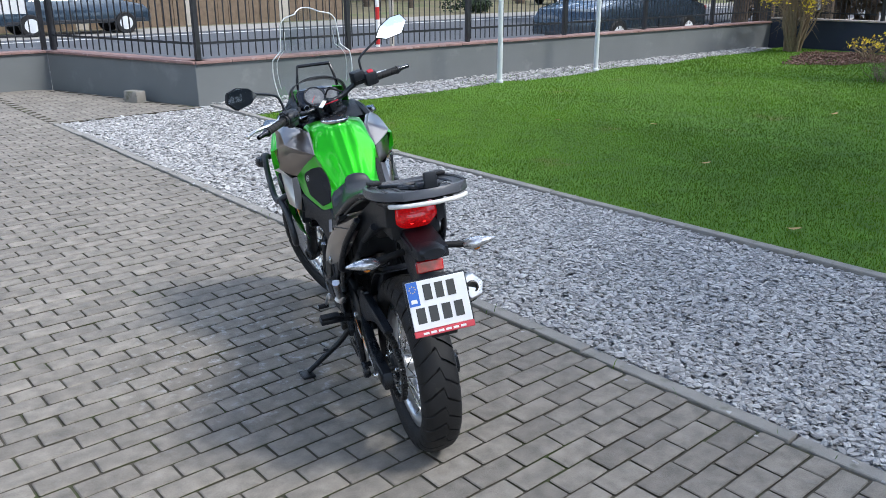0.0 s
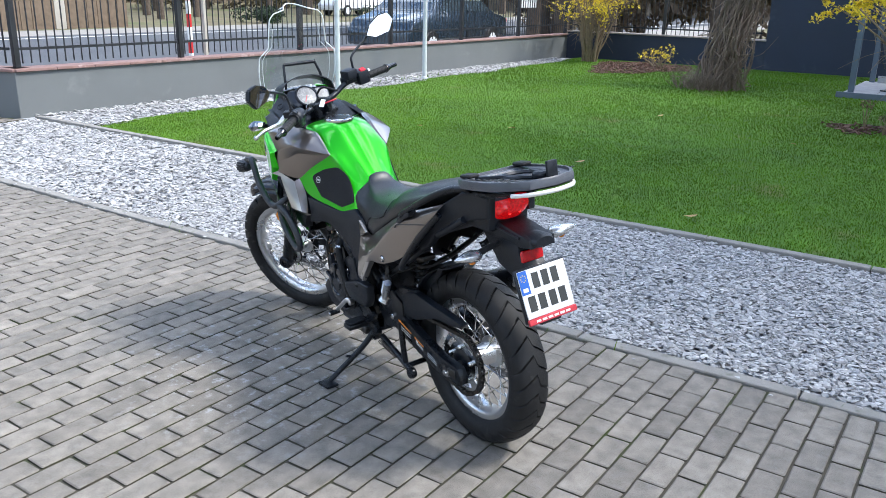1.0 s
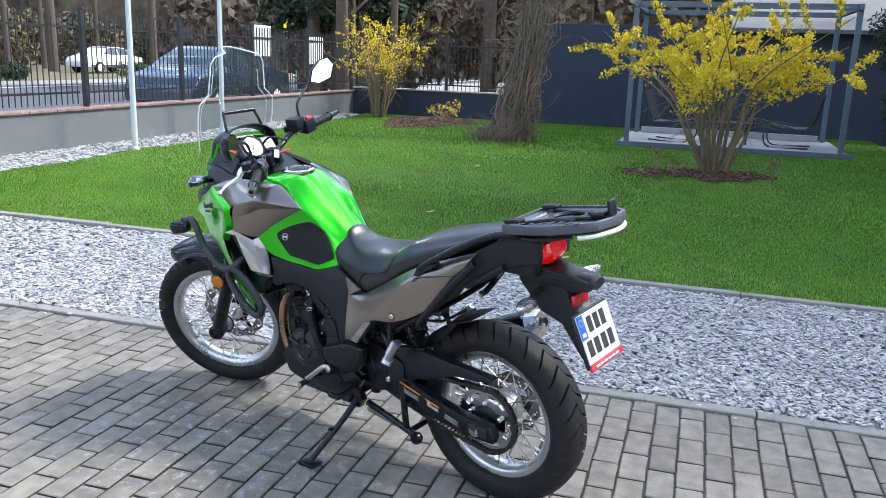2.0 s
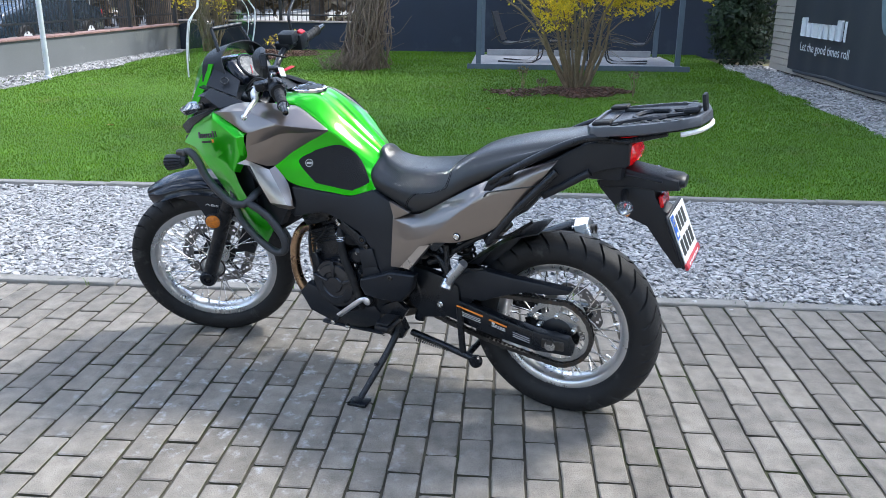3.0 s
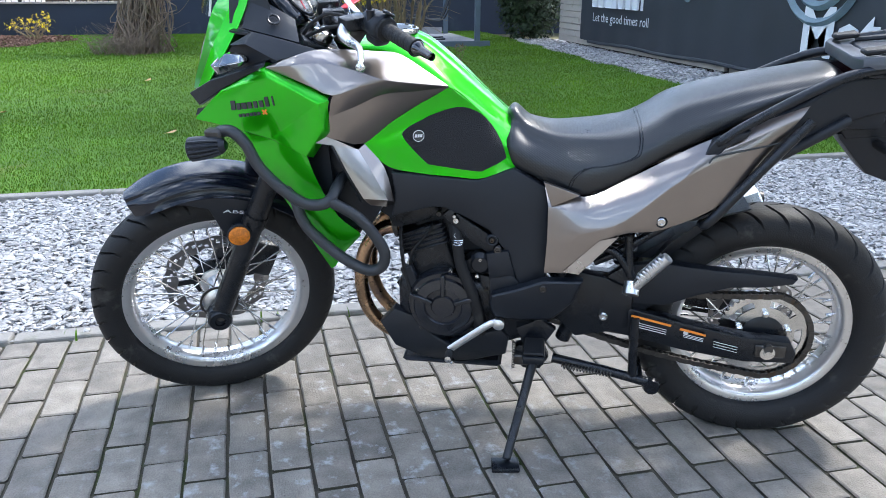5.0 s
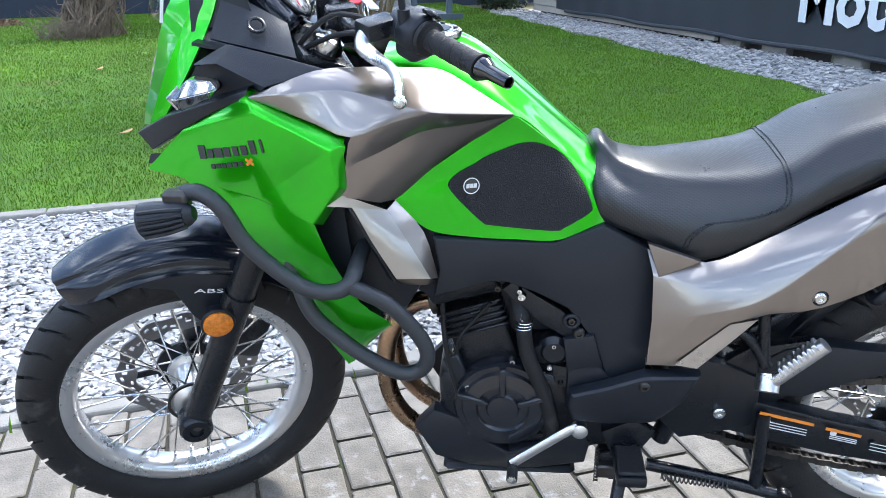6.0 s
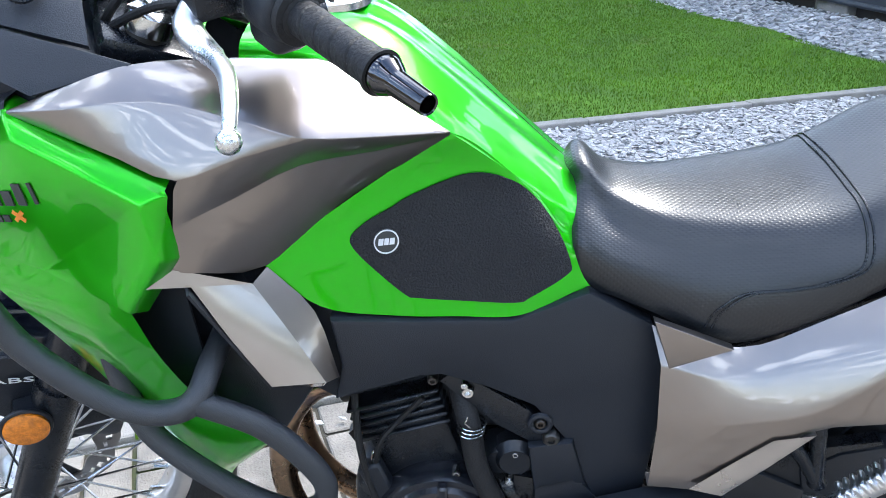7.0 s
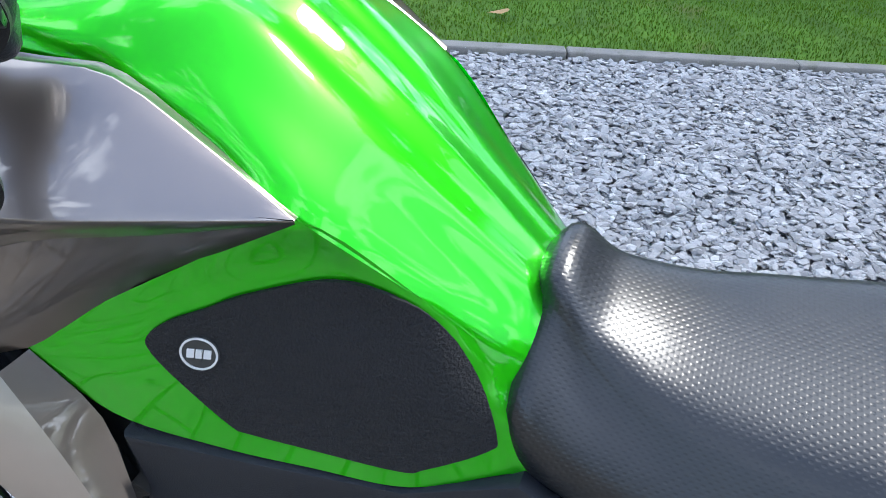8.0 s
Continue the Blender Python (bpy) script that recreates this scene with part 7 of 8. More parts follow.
# ---- seat ----
SEAT = [  # x, top at the middle, half width of the top, edge height, half width of the edge
    (0.664, 0.862, 0.028, 0.765, 0.092), (0.652, 0.876, 0.044, 0.752, 0.106), (0.638, 0.873, 0.053, 0.746, 0.112), (0.620, 0.855, 0.062, 0.740, 0.116), (0.60, 0.843, 0.073, 0.734, 0.119), (0.55, 0.831, 0.094, 0.716, 0.129),
    (0.49, 0.832, 0.112, 0.694, 0.146), (0.43, 0.838, 0.122, 0.710, 0.155), (0.37, 0.850, 0.127, 0.745, 0.156), (0.325, 0.873, 0.128, 0.775, 0.154), (0.285, 0.901, 0.124, 0.80, 0.152), (0.245, 0.918, 0.120, 0.822, 0.150),
    (0.20, 0.932, 0.118, 0.845, 0.147), (0.12, 0.953, 0.113, 0.886, 0.138), (0.02, 0.973, 0.106, 0.935, 0.126), (-0.06, 0.988, 0.096, 0.965, 0.112), (-0.092, 0.976, 0.082, 0.96, 0.095)]
rows = []
for x, zc, wt, ze, we in SEAT:
    drop = zc - ze
    half = [(0.0, zc), (wt * 0.5, zc - 0.003), (wt * 0.85, zc - 0.011), (wt * 1.03, zc - 0.026 - drop * 0.05), (we * 0.97, zc - drop * 0.55), (we, ze + drop * 0.12), (we * 0.96, ze)]
    rows.append([Vector((x, y, z)) for y, z in half[::-1]] + [Vector((x, -y, z)) for y, z in half[1:]])
bm = loft(rows, 28, 3, 0.0)
bmesh.ops.holes_fill(bm, edges=[e for e in bm.edges if e.is_boundary], sides=0)
seat = part("seat", bm, seat_vinyl, None, "black dimpled vinyl dual seat with a raised pillion part", smooth=60)
SEAM = [(0.350, 0.0, 0.862), (0.350, 0.06, 0.860), (0.347, 0.105, 0.850), (0.345, 0.134, 0.825), (0.352, 0.150, 0.798), (0.385, 0.155, 0.782), (0.42, 0.153, 0.772), (0.466, 0.151, 0.763), (0.493, 0.147, 0.738), (0.502, 0.146, 0.715)]
SEAT_TREE = bvhtree.BVHTree.FromPolygons([v.co for v in seat.data.vertices], [list(p.vertices) for p in seat.data.polygons])
for off_x in (0.0, 0.007):
    for s in (1, -1):
        line = []
        for q in spline([(x + off_x, s * y, z) for x, y, z in SEAM], 60):
            hit, nrm, _, _ = SEAT_TREE.find_nearest(q)
            line.append(hit + (hit - Vector((hit.x, 0, hit.z - 0.1))).normalized() * 0.0006)
        part("seat_seam", tube(line, 0.0014, 6), satin, seat)


# ---- frame covers and tail panels ----
COVER = [(0.923, 0.752), (0.83, 0.738), (0.72, 0.724), (0.637, 0.749), (0.562, 0.706), (0.545, 0.66), (0.532, 0.633), (0.545, 0.53), (0.552, 0.469), (0.604, 0.424), (0.628, 0.48), (0.648, 0.533), (0.694, 0.595), (0.75, 0.63), (0.805, 0.658), (0.83, 0.66), (0.925, 0.642), (0.915, 0.69)]
pair("frame_cover", lambda: plate(COVER, lambda x, z: 0.118 + 0.075 * max(0, x - 0.60) / 0.32 + 0.03 * max(0, 0.62 - z) / 0.2 + 0.012 * max(0, 0.6 - x) / 0.07, 0.02, 0.006), plastic, "black plastic frame cover", smooth=30)
pair("cover_backing", lambda: plate([(0.97, 0.79), (0.90, 0.765), (0.88, 0.66), (0.93, 0.625), (0.985, 0.66), (1.0, 0.74)], 0.168, 0.02, 0.004), plastic)
LOWC = [(0.690, 0.405), (0.684, 0.437), (0.624, 0.458), (0.559, 0.487), (0.461, 0.491), (0.481, 0.427), (0.515, 0.385), (0.533, 0.369), (0.610, 0.362), (0.677, 0.369)]
pair("pivot_cover", lambda: plate(LOWC, lambda x, z: 0.168 + 0.02 * (z - 0.36) / 0.1, 0.03, 0.012, 3), plastic, "black plastic pivot cover", smooth=30)
bolt(0.557, 0.186, 0.467, 0.01, dark_steel)
pair("heel_guard", lambda: plate([(0.69, 0.475), (0.64, 0.49), (0.60, 0.44), (0.648, 0.42), (0.69, 0.394)], 0.150, 0.02, 0.006), plastic)


def sidecover_bm():
    up = [(0.563, 0.126, 0.706), (0.468, 0.150, 0.694), (0.378, 0.158, 0.742), (0.228, 0.158, 0.830), (0.12, 0.148, 0.874), (-0.008, 0.128, 0.918)]
    strip = [(0.553, 0.152, 0.668), (0.472, 0.172, 0.664), (0.374, 0.188, 0.706), (0.226, 0.190, 0.802), (0.125, 0.170, 0.845), (0.01, 0.142, 0.895)]
    fold = [(0.552, 0.170, 0.590), (0.455, 0.195, 0.622), (0.377, 0.208, 0.660), (0.254, 0.202, 0.765), (0.13, 0.178, 0.822), (0.03, 0.148, 0.868)]
    low = [(0.556, 0.180, 0.505), (0.469, 0.196, 0.524), (0.396, 0.206, 0.618), (0.29, 0.206, 0.641), (0.165, 0.189, 0.704), (0.064, 0.153, 0.825)]
    up, strip, fold, low = (dense(q, 4) for q in (up, strip, fold, low))
    return facets([(up, strip), (strip, fold), (fold, low), (low, [Vector((x, y - 0.02, z + 0.004)) for x, y, z in low])], 0.001, 1, 4, 0.0025)


sc = pair("side_cover", sidecover_bm, taupe, "grey metallic tail side cover", smooth=30)
# raised dark tube paints the shade of the gap between cover sections
for s in (1, -1):
    part("panel_gap", tube([(0.205, s * 0.196, 0.80), (0.19, s * 0.193, 0.815), (0.12, s * 0.177, 0.828), (0.052, s * 0.153, 0.838)], 0.0022, 6, smooth=16), plate_ink, sc[0] if s > 0 else sc[1])
bolt(0.296, 0.203, 0.660, 0.011, bright, sc[0])
part("bolt_ring", ring((0.296, 0.205, 0.660), 0.012, 0.0025), satin, sc[0])
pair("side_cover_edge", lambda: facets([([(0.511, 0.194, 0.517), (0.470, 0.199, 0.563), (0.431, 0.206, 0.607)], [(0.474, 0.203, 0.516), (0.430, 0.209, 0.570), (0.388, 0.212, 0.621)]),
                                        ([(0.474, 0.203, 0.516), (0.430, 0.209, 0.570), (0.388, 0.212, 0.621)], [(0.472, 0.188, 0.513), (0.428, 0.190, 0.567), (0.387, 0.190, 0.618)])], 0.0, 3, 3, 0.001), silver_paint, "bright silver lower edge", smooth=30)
pair("side_cover_wedge", lambda: plate([(0.566, 0.726), (0.480, 0.703), (0.545, 0.668)], lambda x, z: 0.151 + (0.566 - x) * 0.2 - 0.1 * (z - 0.70), 0.012, 0.001), taupe)

# tail: cowl, grab rails, rack
TAILC = [(0.20, 0.80), (0.13, 0.862), (0.02, 0.912), (-0.085, 0.975), (-0.16, 0.985), (-0.208, 0.975), (-0.205, 0.905), (-0.135, 0.888), (-0.078, 0.864), (-0.011, 0.829), (0.052, 0.795), (0.09, 0.745), (0.13, 0.72)]
pair("tail_cowl", lambda: plate(TAILC, lambda x, z: 0.118 + 0.10 * x + 0.05 * (0.95 - z) * (1 if x > 0 else 0.3), 0.03, 0.01, 3), plastic, "black tail cowl")
part("tail_core", box(-0.19, -0.085, 0.85, 0.05, 0.085, 0.945, bevel=0.02, seg=2), plastic)
part("under_tail", box(0.06, -0.075, 0.78, 0.3, 0.075, 0.88, bevel=0.02, seg=2), plastic)
pair("grab_rail", lambda: tube([(0.165, 0.150, 0.84), (0.188, 0.172, 0.838), (0.175, 0.180, 0.852), (0.13, 0.172, 0.882), (0.02, 0.158, 0.945), (-0.07, 0.14, 0.985), (-0.15, 0.12, 1.0)], 0.0115, 12, smooth=36), satin, "black tubular grab rail")
pair("tail_stay", lambda: tube([(-0.01, 0.150, 0.888), (0.09, 0.180, 0.78), (0.185, 0.190, 0.662), (0.20, 0.165, 0.645)], 0.0115, 12, smooth=24), satin, "black tail frame stay")
pair("grab_mount", lambda: plate([(0.214, 0.815), (0.196, 0.848), (0.150, 0.866), (0.122, 0.872), (0.128, 0.856), (0.168, 0.835), (0.186, 0.808)], 0.186, 0.03, 0.006, 2), plastic)

RK = [(-0.085, 0.10), (-0.10, 0.128), (-0.13, 0.142), (-0.20, 0.150), (-0.28, 0.146), (-0.35, 0.125), (-0.40, 0.085), (-0.42, 0.0)]
outline = RK + [(x, -y) for x, y in RK[-2::-1]]
rack_m = Matrix.Translation((-0.085, 0, 1.006)) @ pose(0, 0, 0, 0, 8.5, 0) @ Matrix.Translation((0.085, 0, 0))
bm = bmesh.new()
lay = []
for k, z in ((1.0, -0.011), (1.0, 0.011), (0.985, 0.015), (0.93, 0.015), (0.92, 0.008), (0.72, 0.008), (0.70, 0.003)):
    lay.append([bm.verts.new((-0.25 + (x + 0.25) * k, y * k, z)) for x, y in outline])
n = len(outline)
for a, b in zip(lay, lay[1:]):
    for i in range(n):
        bm.faces.new((a[i], a[(i + 1) % n], b[(i + 1) % n], b[i]))
bm.faces.new([bm.verts.new((-0.25 + (x + 0.25) * 0.97, y * 0.97, -0.016)) for x, y in outline])
rack = part("luggage_rack", turned(bm, rack_m), rack_black, None, "black plastic top-case rack, its slots drawn as dark blocks", smooth=35)
part("rack_tray", turned(box(-0.36, -0.095, -0.002, -0.14, 0.095, 0.006, bevel=0.003), rack_m), rack_black, rack)
for s in (-1, 1):
    # solid dark blocks paint the shade inside the slots, nothing is cut
    for k in range(8):
        part("rack_slot", turned(box(-0.135 - k * 0.03, s * 0.117, 0.0165, -0.150 - k * 0.03, s * 0.127, 0.0185, bevel=0.001), rack_m), plate_ink, rack, smooth=0)
    for k in range(5):
        part("rack_slot", turned(box(-0.20 - k * 0.032, s * 0.062, 0.0085, -0.218 - k * 0.032, s * 0.078, 0.0105, bevel=0.001), rack_m), plate_ink, rack, smooth=0)
    part("rack_pad", turned(box(-0.16, s * 0.105 - 0.02, 0.016, -0.105, s * 0.105 + 0.02, 0.028, bevel=0.004), rack_m), rubber, rack)
    part("rack_rib", turned(tube([(-0.36, s * 0.02, 0.012), (-0.25, s * 0.05, 0.014), (-0.15, s * 0.095, 0.012)], 0.006, 6, smooth=8), rack_m), plastic, rack)
    part("rack_stay", tube([(-0.12, s * 0.11, 0.985), (-0.20, s * 0.10, 0.985), (-0.31, s * 0.085, 1.012)], 0.009, 8, smooth=8), satin, rack)
part("rack_ring", turned(ring((-0.255, 0, 0.01), 0.055, 0.008, "z", 30, 6), rack_m), plastic, rack)
part("rack_hook", turned(box(-0.408, -0.02, 0.012, -0.396, 0.02, 0.062, bevel=0.005, seg=2), rack_m @ pose(0, 0, 0, 0, 0, 0)), plastic, rack)
part("rack_latch", turned(box(-0.39, -0.035, 0.012, -0.345, 0.035, 0.03, bevel=0.006), rack_m), plastic, rack)
part("rack_light_strip", turned(tube([(-0.35, 0.118, -0.026), (-0.37, 0.106, -0.026), (-0.40, 0.07, -0.026), (-0.415, 0.0, -0.026), (-0.40, -0.07, -0.026), (-0.37, -0.106, -0.026), (-0.35, -0.118, -0.026)], 0.007, 10, smooth=28), rack_m), line_paint, rack, "white reflective strip under the rack")

# ---- tail lamp, tail piece, number plate ----
lampr = [[(-0.145, 0.07, 0.957), (-0.195, 0.068, 0.958), (-0.212, 0.04, 0.962), (-0.214, 0.0, 0.963)], [(-0.14, 0.075, 0.93), (-0.195, 0.074, 0.928), (-0.222, 0.045, 0.926), (-0.226, 0.0, 0.925)], [(-0.135, 0.06, 0.902), (-0.18, 0.058, 0.898), (-0.20, 0.035, 0.893), (-0.204, 0.0, 0.892)]]
tl = part("tail_lamp", loft([[Vector(q) for q in r] for r in lampr], 12, 4, 0.01, mirror=True), lens_lit, None, "red rear lamp, lit")
for y, z in ((0.0, 0.93), (0.022, 0.938), (-0.022, 0.938), (0.042, 0.93), (-0.042, 0.93), (0.02, 0.915), (-0.02, 0.915)):
    part("lamp_diode", turned(lathe([(0.0065, 0.0), (0.0055, 0.003), (0.0, 0.004)], 10), Matrix.Translation((-0.2215 + abs(y) * 0.25, y, z)) @ pose(0, 0, 0, 0, 0, 90)), lamp_red, tl)
ARMP = [(-0.10, 0.852), (-0.184, 0.889), (-0.298, 0.870), (-0.345, 0.864), (-0.349, 0.834), (-0.298, 0.826), (-0.213, 0.831), (-0.12, 0.822)]
HOLDP = [(-0.10, 0.835), (-0.11, 0.818), (-0.182, 0.738), (-0.209, 0.729), (-0.26, 0.710), (-0.309, 0.643), (-0.356, 0.586), (-0.384, 0.592), (-0.392, 0.612), (-0.335, 0.758), (-0.310, 0.766), (-0.284, 0.80), (-0.274, 0.836)]
tp = part("tail_piece", plate(ARMP, 0.05, 0.10, 0.008, 2), plastic, None, "long black plastic tail piece")
part("plate_arm", plate(HOLDP, 0.042, 0.084, 0.008, 2), plastic, tp)
part("tail_rib", tube([(-0.15, 0.052, 0.872), (-0.22, 0.053, 0.868), (-0.30, 0.05, 0.858)], 0.005, 8), plastic, tp)
part("tail_spout", turned(lathe([(0.012, -0.03), (0.028, -0.025), (0.03, 0.02), (0.022, 0.035)], 24), Matrix.Translation((-0.325, 0, 0.853)) @ pose(0, 0, 0, 0, 0, 90) @ Matrix.Diagonal((1.5, 1, 0.75, 1))), plastic, tp)
PL_M = Matrix.Translation((-0.362, 0, 0.694)) @ pose(0, 0, 0, 0, 22, 0)


def on_plate(x0, z0, x1, z1, material, name, parent, d=0.0, th=0.001, bev=0.0, label=""):
    """A block on the plate: x to the reader's right, z up."""
    return part(name, turned(box(-0.004 - d - th, -x0, z0, -0.004 - d, -x1, z1, bevel=bev), PL_M), material, parent, label, smooth=0)


np_ = part("number_plate", turned(box(-0.004, -0.095, -0.072, 0.0, 0.095, 0.078, bevel=0.0015), PL_M), plate_white, None, "white two-line number plate with a blue band in a black holder")
part("plate_holder", turned(box(0.001, -0.101, -0.085, 0.012, 0.101, 0.084, bevel=0.004), PL_M), plastic, np_)
on_plate(-0.094, 0.004, -0.060, 0.077, plate_blue, "blue_band", np_)
for k in range(8):
    a = k * math.pi / 4
    on_plate(-0.0785 + 0.010 * math.cos(a), 0.053 + 0.010 * math.sin(a), -0.0755 + 0.010 * math.cos(a), 0.056 + 0.010 * math.sin(a), sign_yellow, "band_dot", np_, 0.001)
on_plate(-0.087, 0.012, -0.068, 0.024, plate_white, "band_bar", np_, 0.001)
for x in (-0.044, -0.006, 0.032):
    on_plate(x, 0.016, x + 0.026, 0.064, plate_ink, "plate_bar", np_, 0.0, 0.0012)
for x in (-0.078, -0.038, 0.004, 0.044):
    on_plate(x, -0.052, x + 0.028, -0.004, plate_ink, "plate_bar", np_, 0.0, 0.0012)
part("plate_strip", turned(box(-0.0075, -0.097, -0.092, 0.002, 0.097, -0.0725, bevel=0.002), PL_M), strip_red, np_, "red advertising strip under the plate")
for k in range(6):
    on_plate(-0.07 + k * 0.024, -0.086, -0.052 + k * 0.024, -0.079, sticker_white, "strip_bar", np_, 0.0036, 0.0006)
part("rear_reflector", turned(box(-0.012, -0.044, -0.019, 0.0, 0.044, 0.019, bevel=0.004), Matrix.Translation((-0.292, 0, 0.792)) @ pose(0, 0, 0, 0, 12, 0)), lens_red, None, "red rectangular rear reflector")


def rear_blinker():
    bm = lathe([(0.0, 0.0), (0.013, 0.002), (0.022, 0.014), (0.0245, 0.03), (0.021, 0.052), (0.013, 0.076), (0.005, 0.094), (0.0, 0.097)], 20)
    return turned(bm, Matrix.Translation((-0.215, 0.140, 0.806)) @ pose(0, 0, 0, 6, 0, 10) @ Matrix.Diagonal((1.1, 1.15, 0.8, 1)))


rb = pair("rear_indicator", rear_blinker, lens_clear, "clear teardrop rear indicator")
for s, o in ((1, rb[0]), (-1, rb[1])):
    part("indicator_stalk", tube([(-0.19, s * 0.05, 0.815), (-0.20, s * 0.10, 0.812), (-0.213, s * 0.15, 0.808)], 0.011, 10, smooth=8), rubber, o)
    part("indicator_bulb", turned(disc((0, 0), 0.014, -0.006, 0.006, 14), Matrix.Translation((-0.228, s * 0.182, 0.802)) @ pose(0, 0, 0, 0, 0, 70)), lens_amber, o)

# ---- engine ----
eng = part("engine_block", (lambda b: box(0.62, -0.13, 0.27, 0.93, 0.13, 0.45, bevel=0.03, seg=3, bm=b))(box(0.58, -0.115, 0.30, 0.78, 0.115, 0.50, bevel=0.025, seg=2)), satin, None, "black twin-cylinder engine")
cyl_m = Matrix.Translation((0.835, 0, 0.47)) @ pose(0, 0, 0, 0, 18, 0)
part("cylinder", turned(box(-0.056, -0.115, -0.06, 0.056, 0.115, 0.12, bevel=0.012, seg=2), cyl_m), satin, eng)
for k in range(5):
    part("cooling_fin", turned(box(-0.062, -0.122, 0.062 + k * 0.0125, 0.062, 0.122, 0.068 + k * 0.0125, bevel=0.0025), cyl_m), satin, eng)
part("cylinder_head", turned(box(-0.068, -0.12, 0.13, 0.068, 0.12, 0.20, bevel=0.018, seg=2), cyl_m), satin, eng)
gc_ = part("generator_cover", turned(lathe([(0.094, 0.0), (0.094, 0.026), (0.088, 0.036), (0.078, 0.036), (0.074, 0.043), (0.05, 0.048), (0.046, 0.042), (0.032, 0.042), (0.028, 0.048), (0.0, 0.049)], 48), Matrix.Translation((0.807, 0.112, 0.385))), engine_black, eng, "round black generator cover")
for a in (90, 20, 160):
    part("cover_rib", turned(box(0.03, 0.0, -0.0065, 0.09, 0.0145, 0.0065, bevel=0.003), Matrix.Translation((0.807, 0.150, 0.385)) @ pose(0, 0, 0, 0, -a, 0)), engine_black, eng)
for x, y, z, r, mt in ((0.79, 0.133, 0.477, 0.006, bright), (0.722, 0.136, 0.469, 0.0065, bright), (0.873, 0.142, 0.425, 0.0065, bright), (0.715, 0.133, 0.513, 0.005, bright), (0.731, 0.142, 0.375, 0.005, bright),
                       (0.896, 0.12, 0.486, 0.0065, bright), (0.779, 0.142, 0.63, 0.0055, bright), (0.817, 0.138, 0.633, 0.007, dark_steel), (0.70, 0.13, 0.43, 0.005, dark_steel), (0.735, 0.128, 0.31, 0.0055, dark_steel), (0.87, 0.128, 0.31, 0.0055, dark_steel)):
    bolt(x, y, z, r, mt, eng)
part("ring_nut", ring((0.686, 0.142, 0.569), 0.012, 0.004, "y", 24, 8), plastic, eng)
bolt(0.686, 0.138, 0.569, 0.0075, dark_steel, eng)
part("clutch_actuator", turned(lathe([(0.0, 0.02), (0.018, 0.02), (0.024, 0.012), (0.024, -0.02)], 20), Matrix.Translation((0.735, 0.115, 0.495))), satin, eng)
part("sensor", turned(box(-0.016, -0.01, -0.03, 0.016, 0.012, 0.03, bevel=0.004), Matrix.Translation((0.895, 0.125, 0.455)) @ pose(0, 0, 0, 0, 20, 0)), plastic, eng)
part("sensor_wire", tube([(0.895, 0.13, 0.485), (0.885, 0.138, 0.53), (0.86, 0.13, 0.56), (0.83, 0.135, 0.60)], 0.0035, 6, smooth=14), rubber, eng)
part("oil_line", tube([(0.92, 0.10, 0.60), (0.915, 0.13, 0.53), (0.905, 0.135, 0.46), (0.89, 0.14, 0.40)], 0.005, 8, smooth=14), rubber, eng)
for k in range(3):
    part("hose_wire", ring((0.7715 - 0.0012 * k, 0.146, 0.560 + 0.006 * k), 0.0165, 0.0011, "z", 22, 5), bright, eng)
part("hose_wire", tube([(0.772, 0.163, 0.578), (0.778, 0.166, 0.587), (0.775, 0.16, 0.592)], 0.0011, 5), bright, eng)
part("step_pad", plate([(0.70, 0.535), (0.645, 0.545), (0.625, 0.475), (0.69, 0.46)], 0.150, 0.02, 0.006), plastic, eng)
part("sprocket_cover", plate([(0.72, 0.47), (0.62, 0.45), (0.56, 0.40), (0.58, 0.30), (0.66, 0.27), (0.73, 0.30), (0.71, 0.38)], 0.13, 0.04, 0.012, 2), satin, eng)
part("head_bracket", plate([(0.81, 0.628), (0.79, 0.645), (0.70, 0.585), (0.655, 0.535), (0.665, 0.515), (0.70, 0.535), (0.74, 0.56)], 0.138, 0.02, 0.004), satin, eng)
bolt(0.672, 0.140, 0.545, 0.011, dark_steel, eng)
bolt(0.775, 0.140, 0.618, 0.009, bright, eng)
part("water_hose", tube([(0.785, 0.115, 0.60), (0.773, 0.144, 0.566), (0.762, 0.15, 0.50), (0.735, 0.152, 0.43), (0.717, 0.146, 0.36), (0.712, 0.125, 0.30)], 0.0145, 12, smooth=26), rubber, eng, "black rubber water hose")
part("thermo_housing", turned(lathe([(0.03, 0), (0.03, 0.02), (0.02, 0.03)], 20), Matrix.Translation((0.715, 0.11, 0.50))), satin, eng)
for s in (1, -1):
    part("header_pipe", tube([(0.925, s * 0.055, 0.565), (0.985, s * 0.058, 0.548), (1.03, s * 0.06, 0.48), (1.04, s * 0.06, 0.38), (1.015, s * 0.058, 0.30), (0.95, s * 0.05, 0.245), (0.82, s * 0.03, 0.215)], 0.0185, 16, smooth=34), bronze, None, "heat-tinted exhaust header")
    part("header_flange", turned(lathe([(0.022, -0.006), (0.03, -0.006), (0.03, 0.006), (0.022, 0.006)], 20, close=True), Matrix.Translation((0.94, s * 0.055, 0.562)) @ pose(0, 0, 0, 0, 15, 0) @ pose(0, 0, 0, 0, 0, 90)), dark_steel)
SKID = [(0.978, 0.318), (0.939, 0.362), (0.892, 0.345), (0.834, 0.289), (0.794, 0.266), (0.70, 0.305), (0.660, 0.318), (0.638, 0.295), (0.646, 0.238), (0.731, 0.196), (0.793, 0.182), (0.877, 0.199), (0.940, 0.249)]
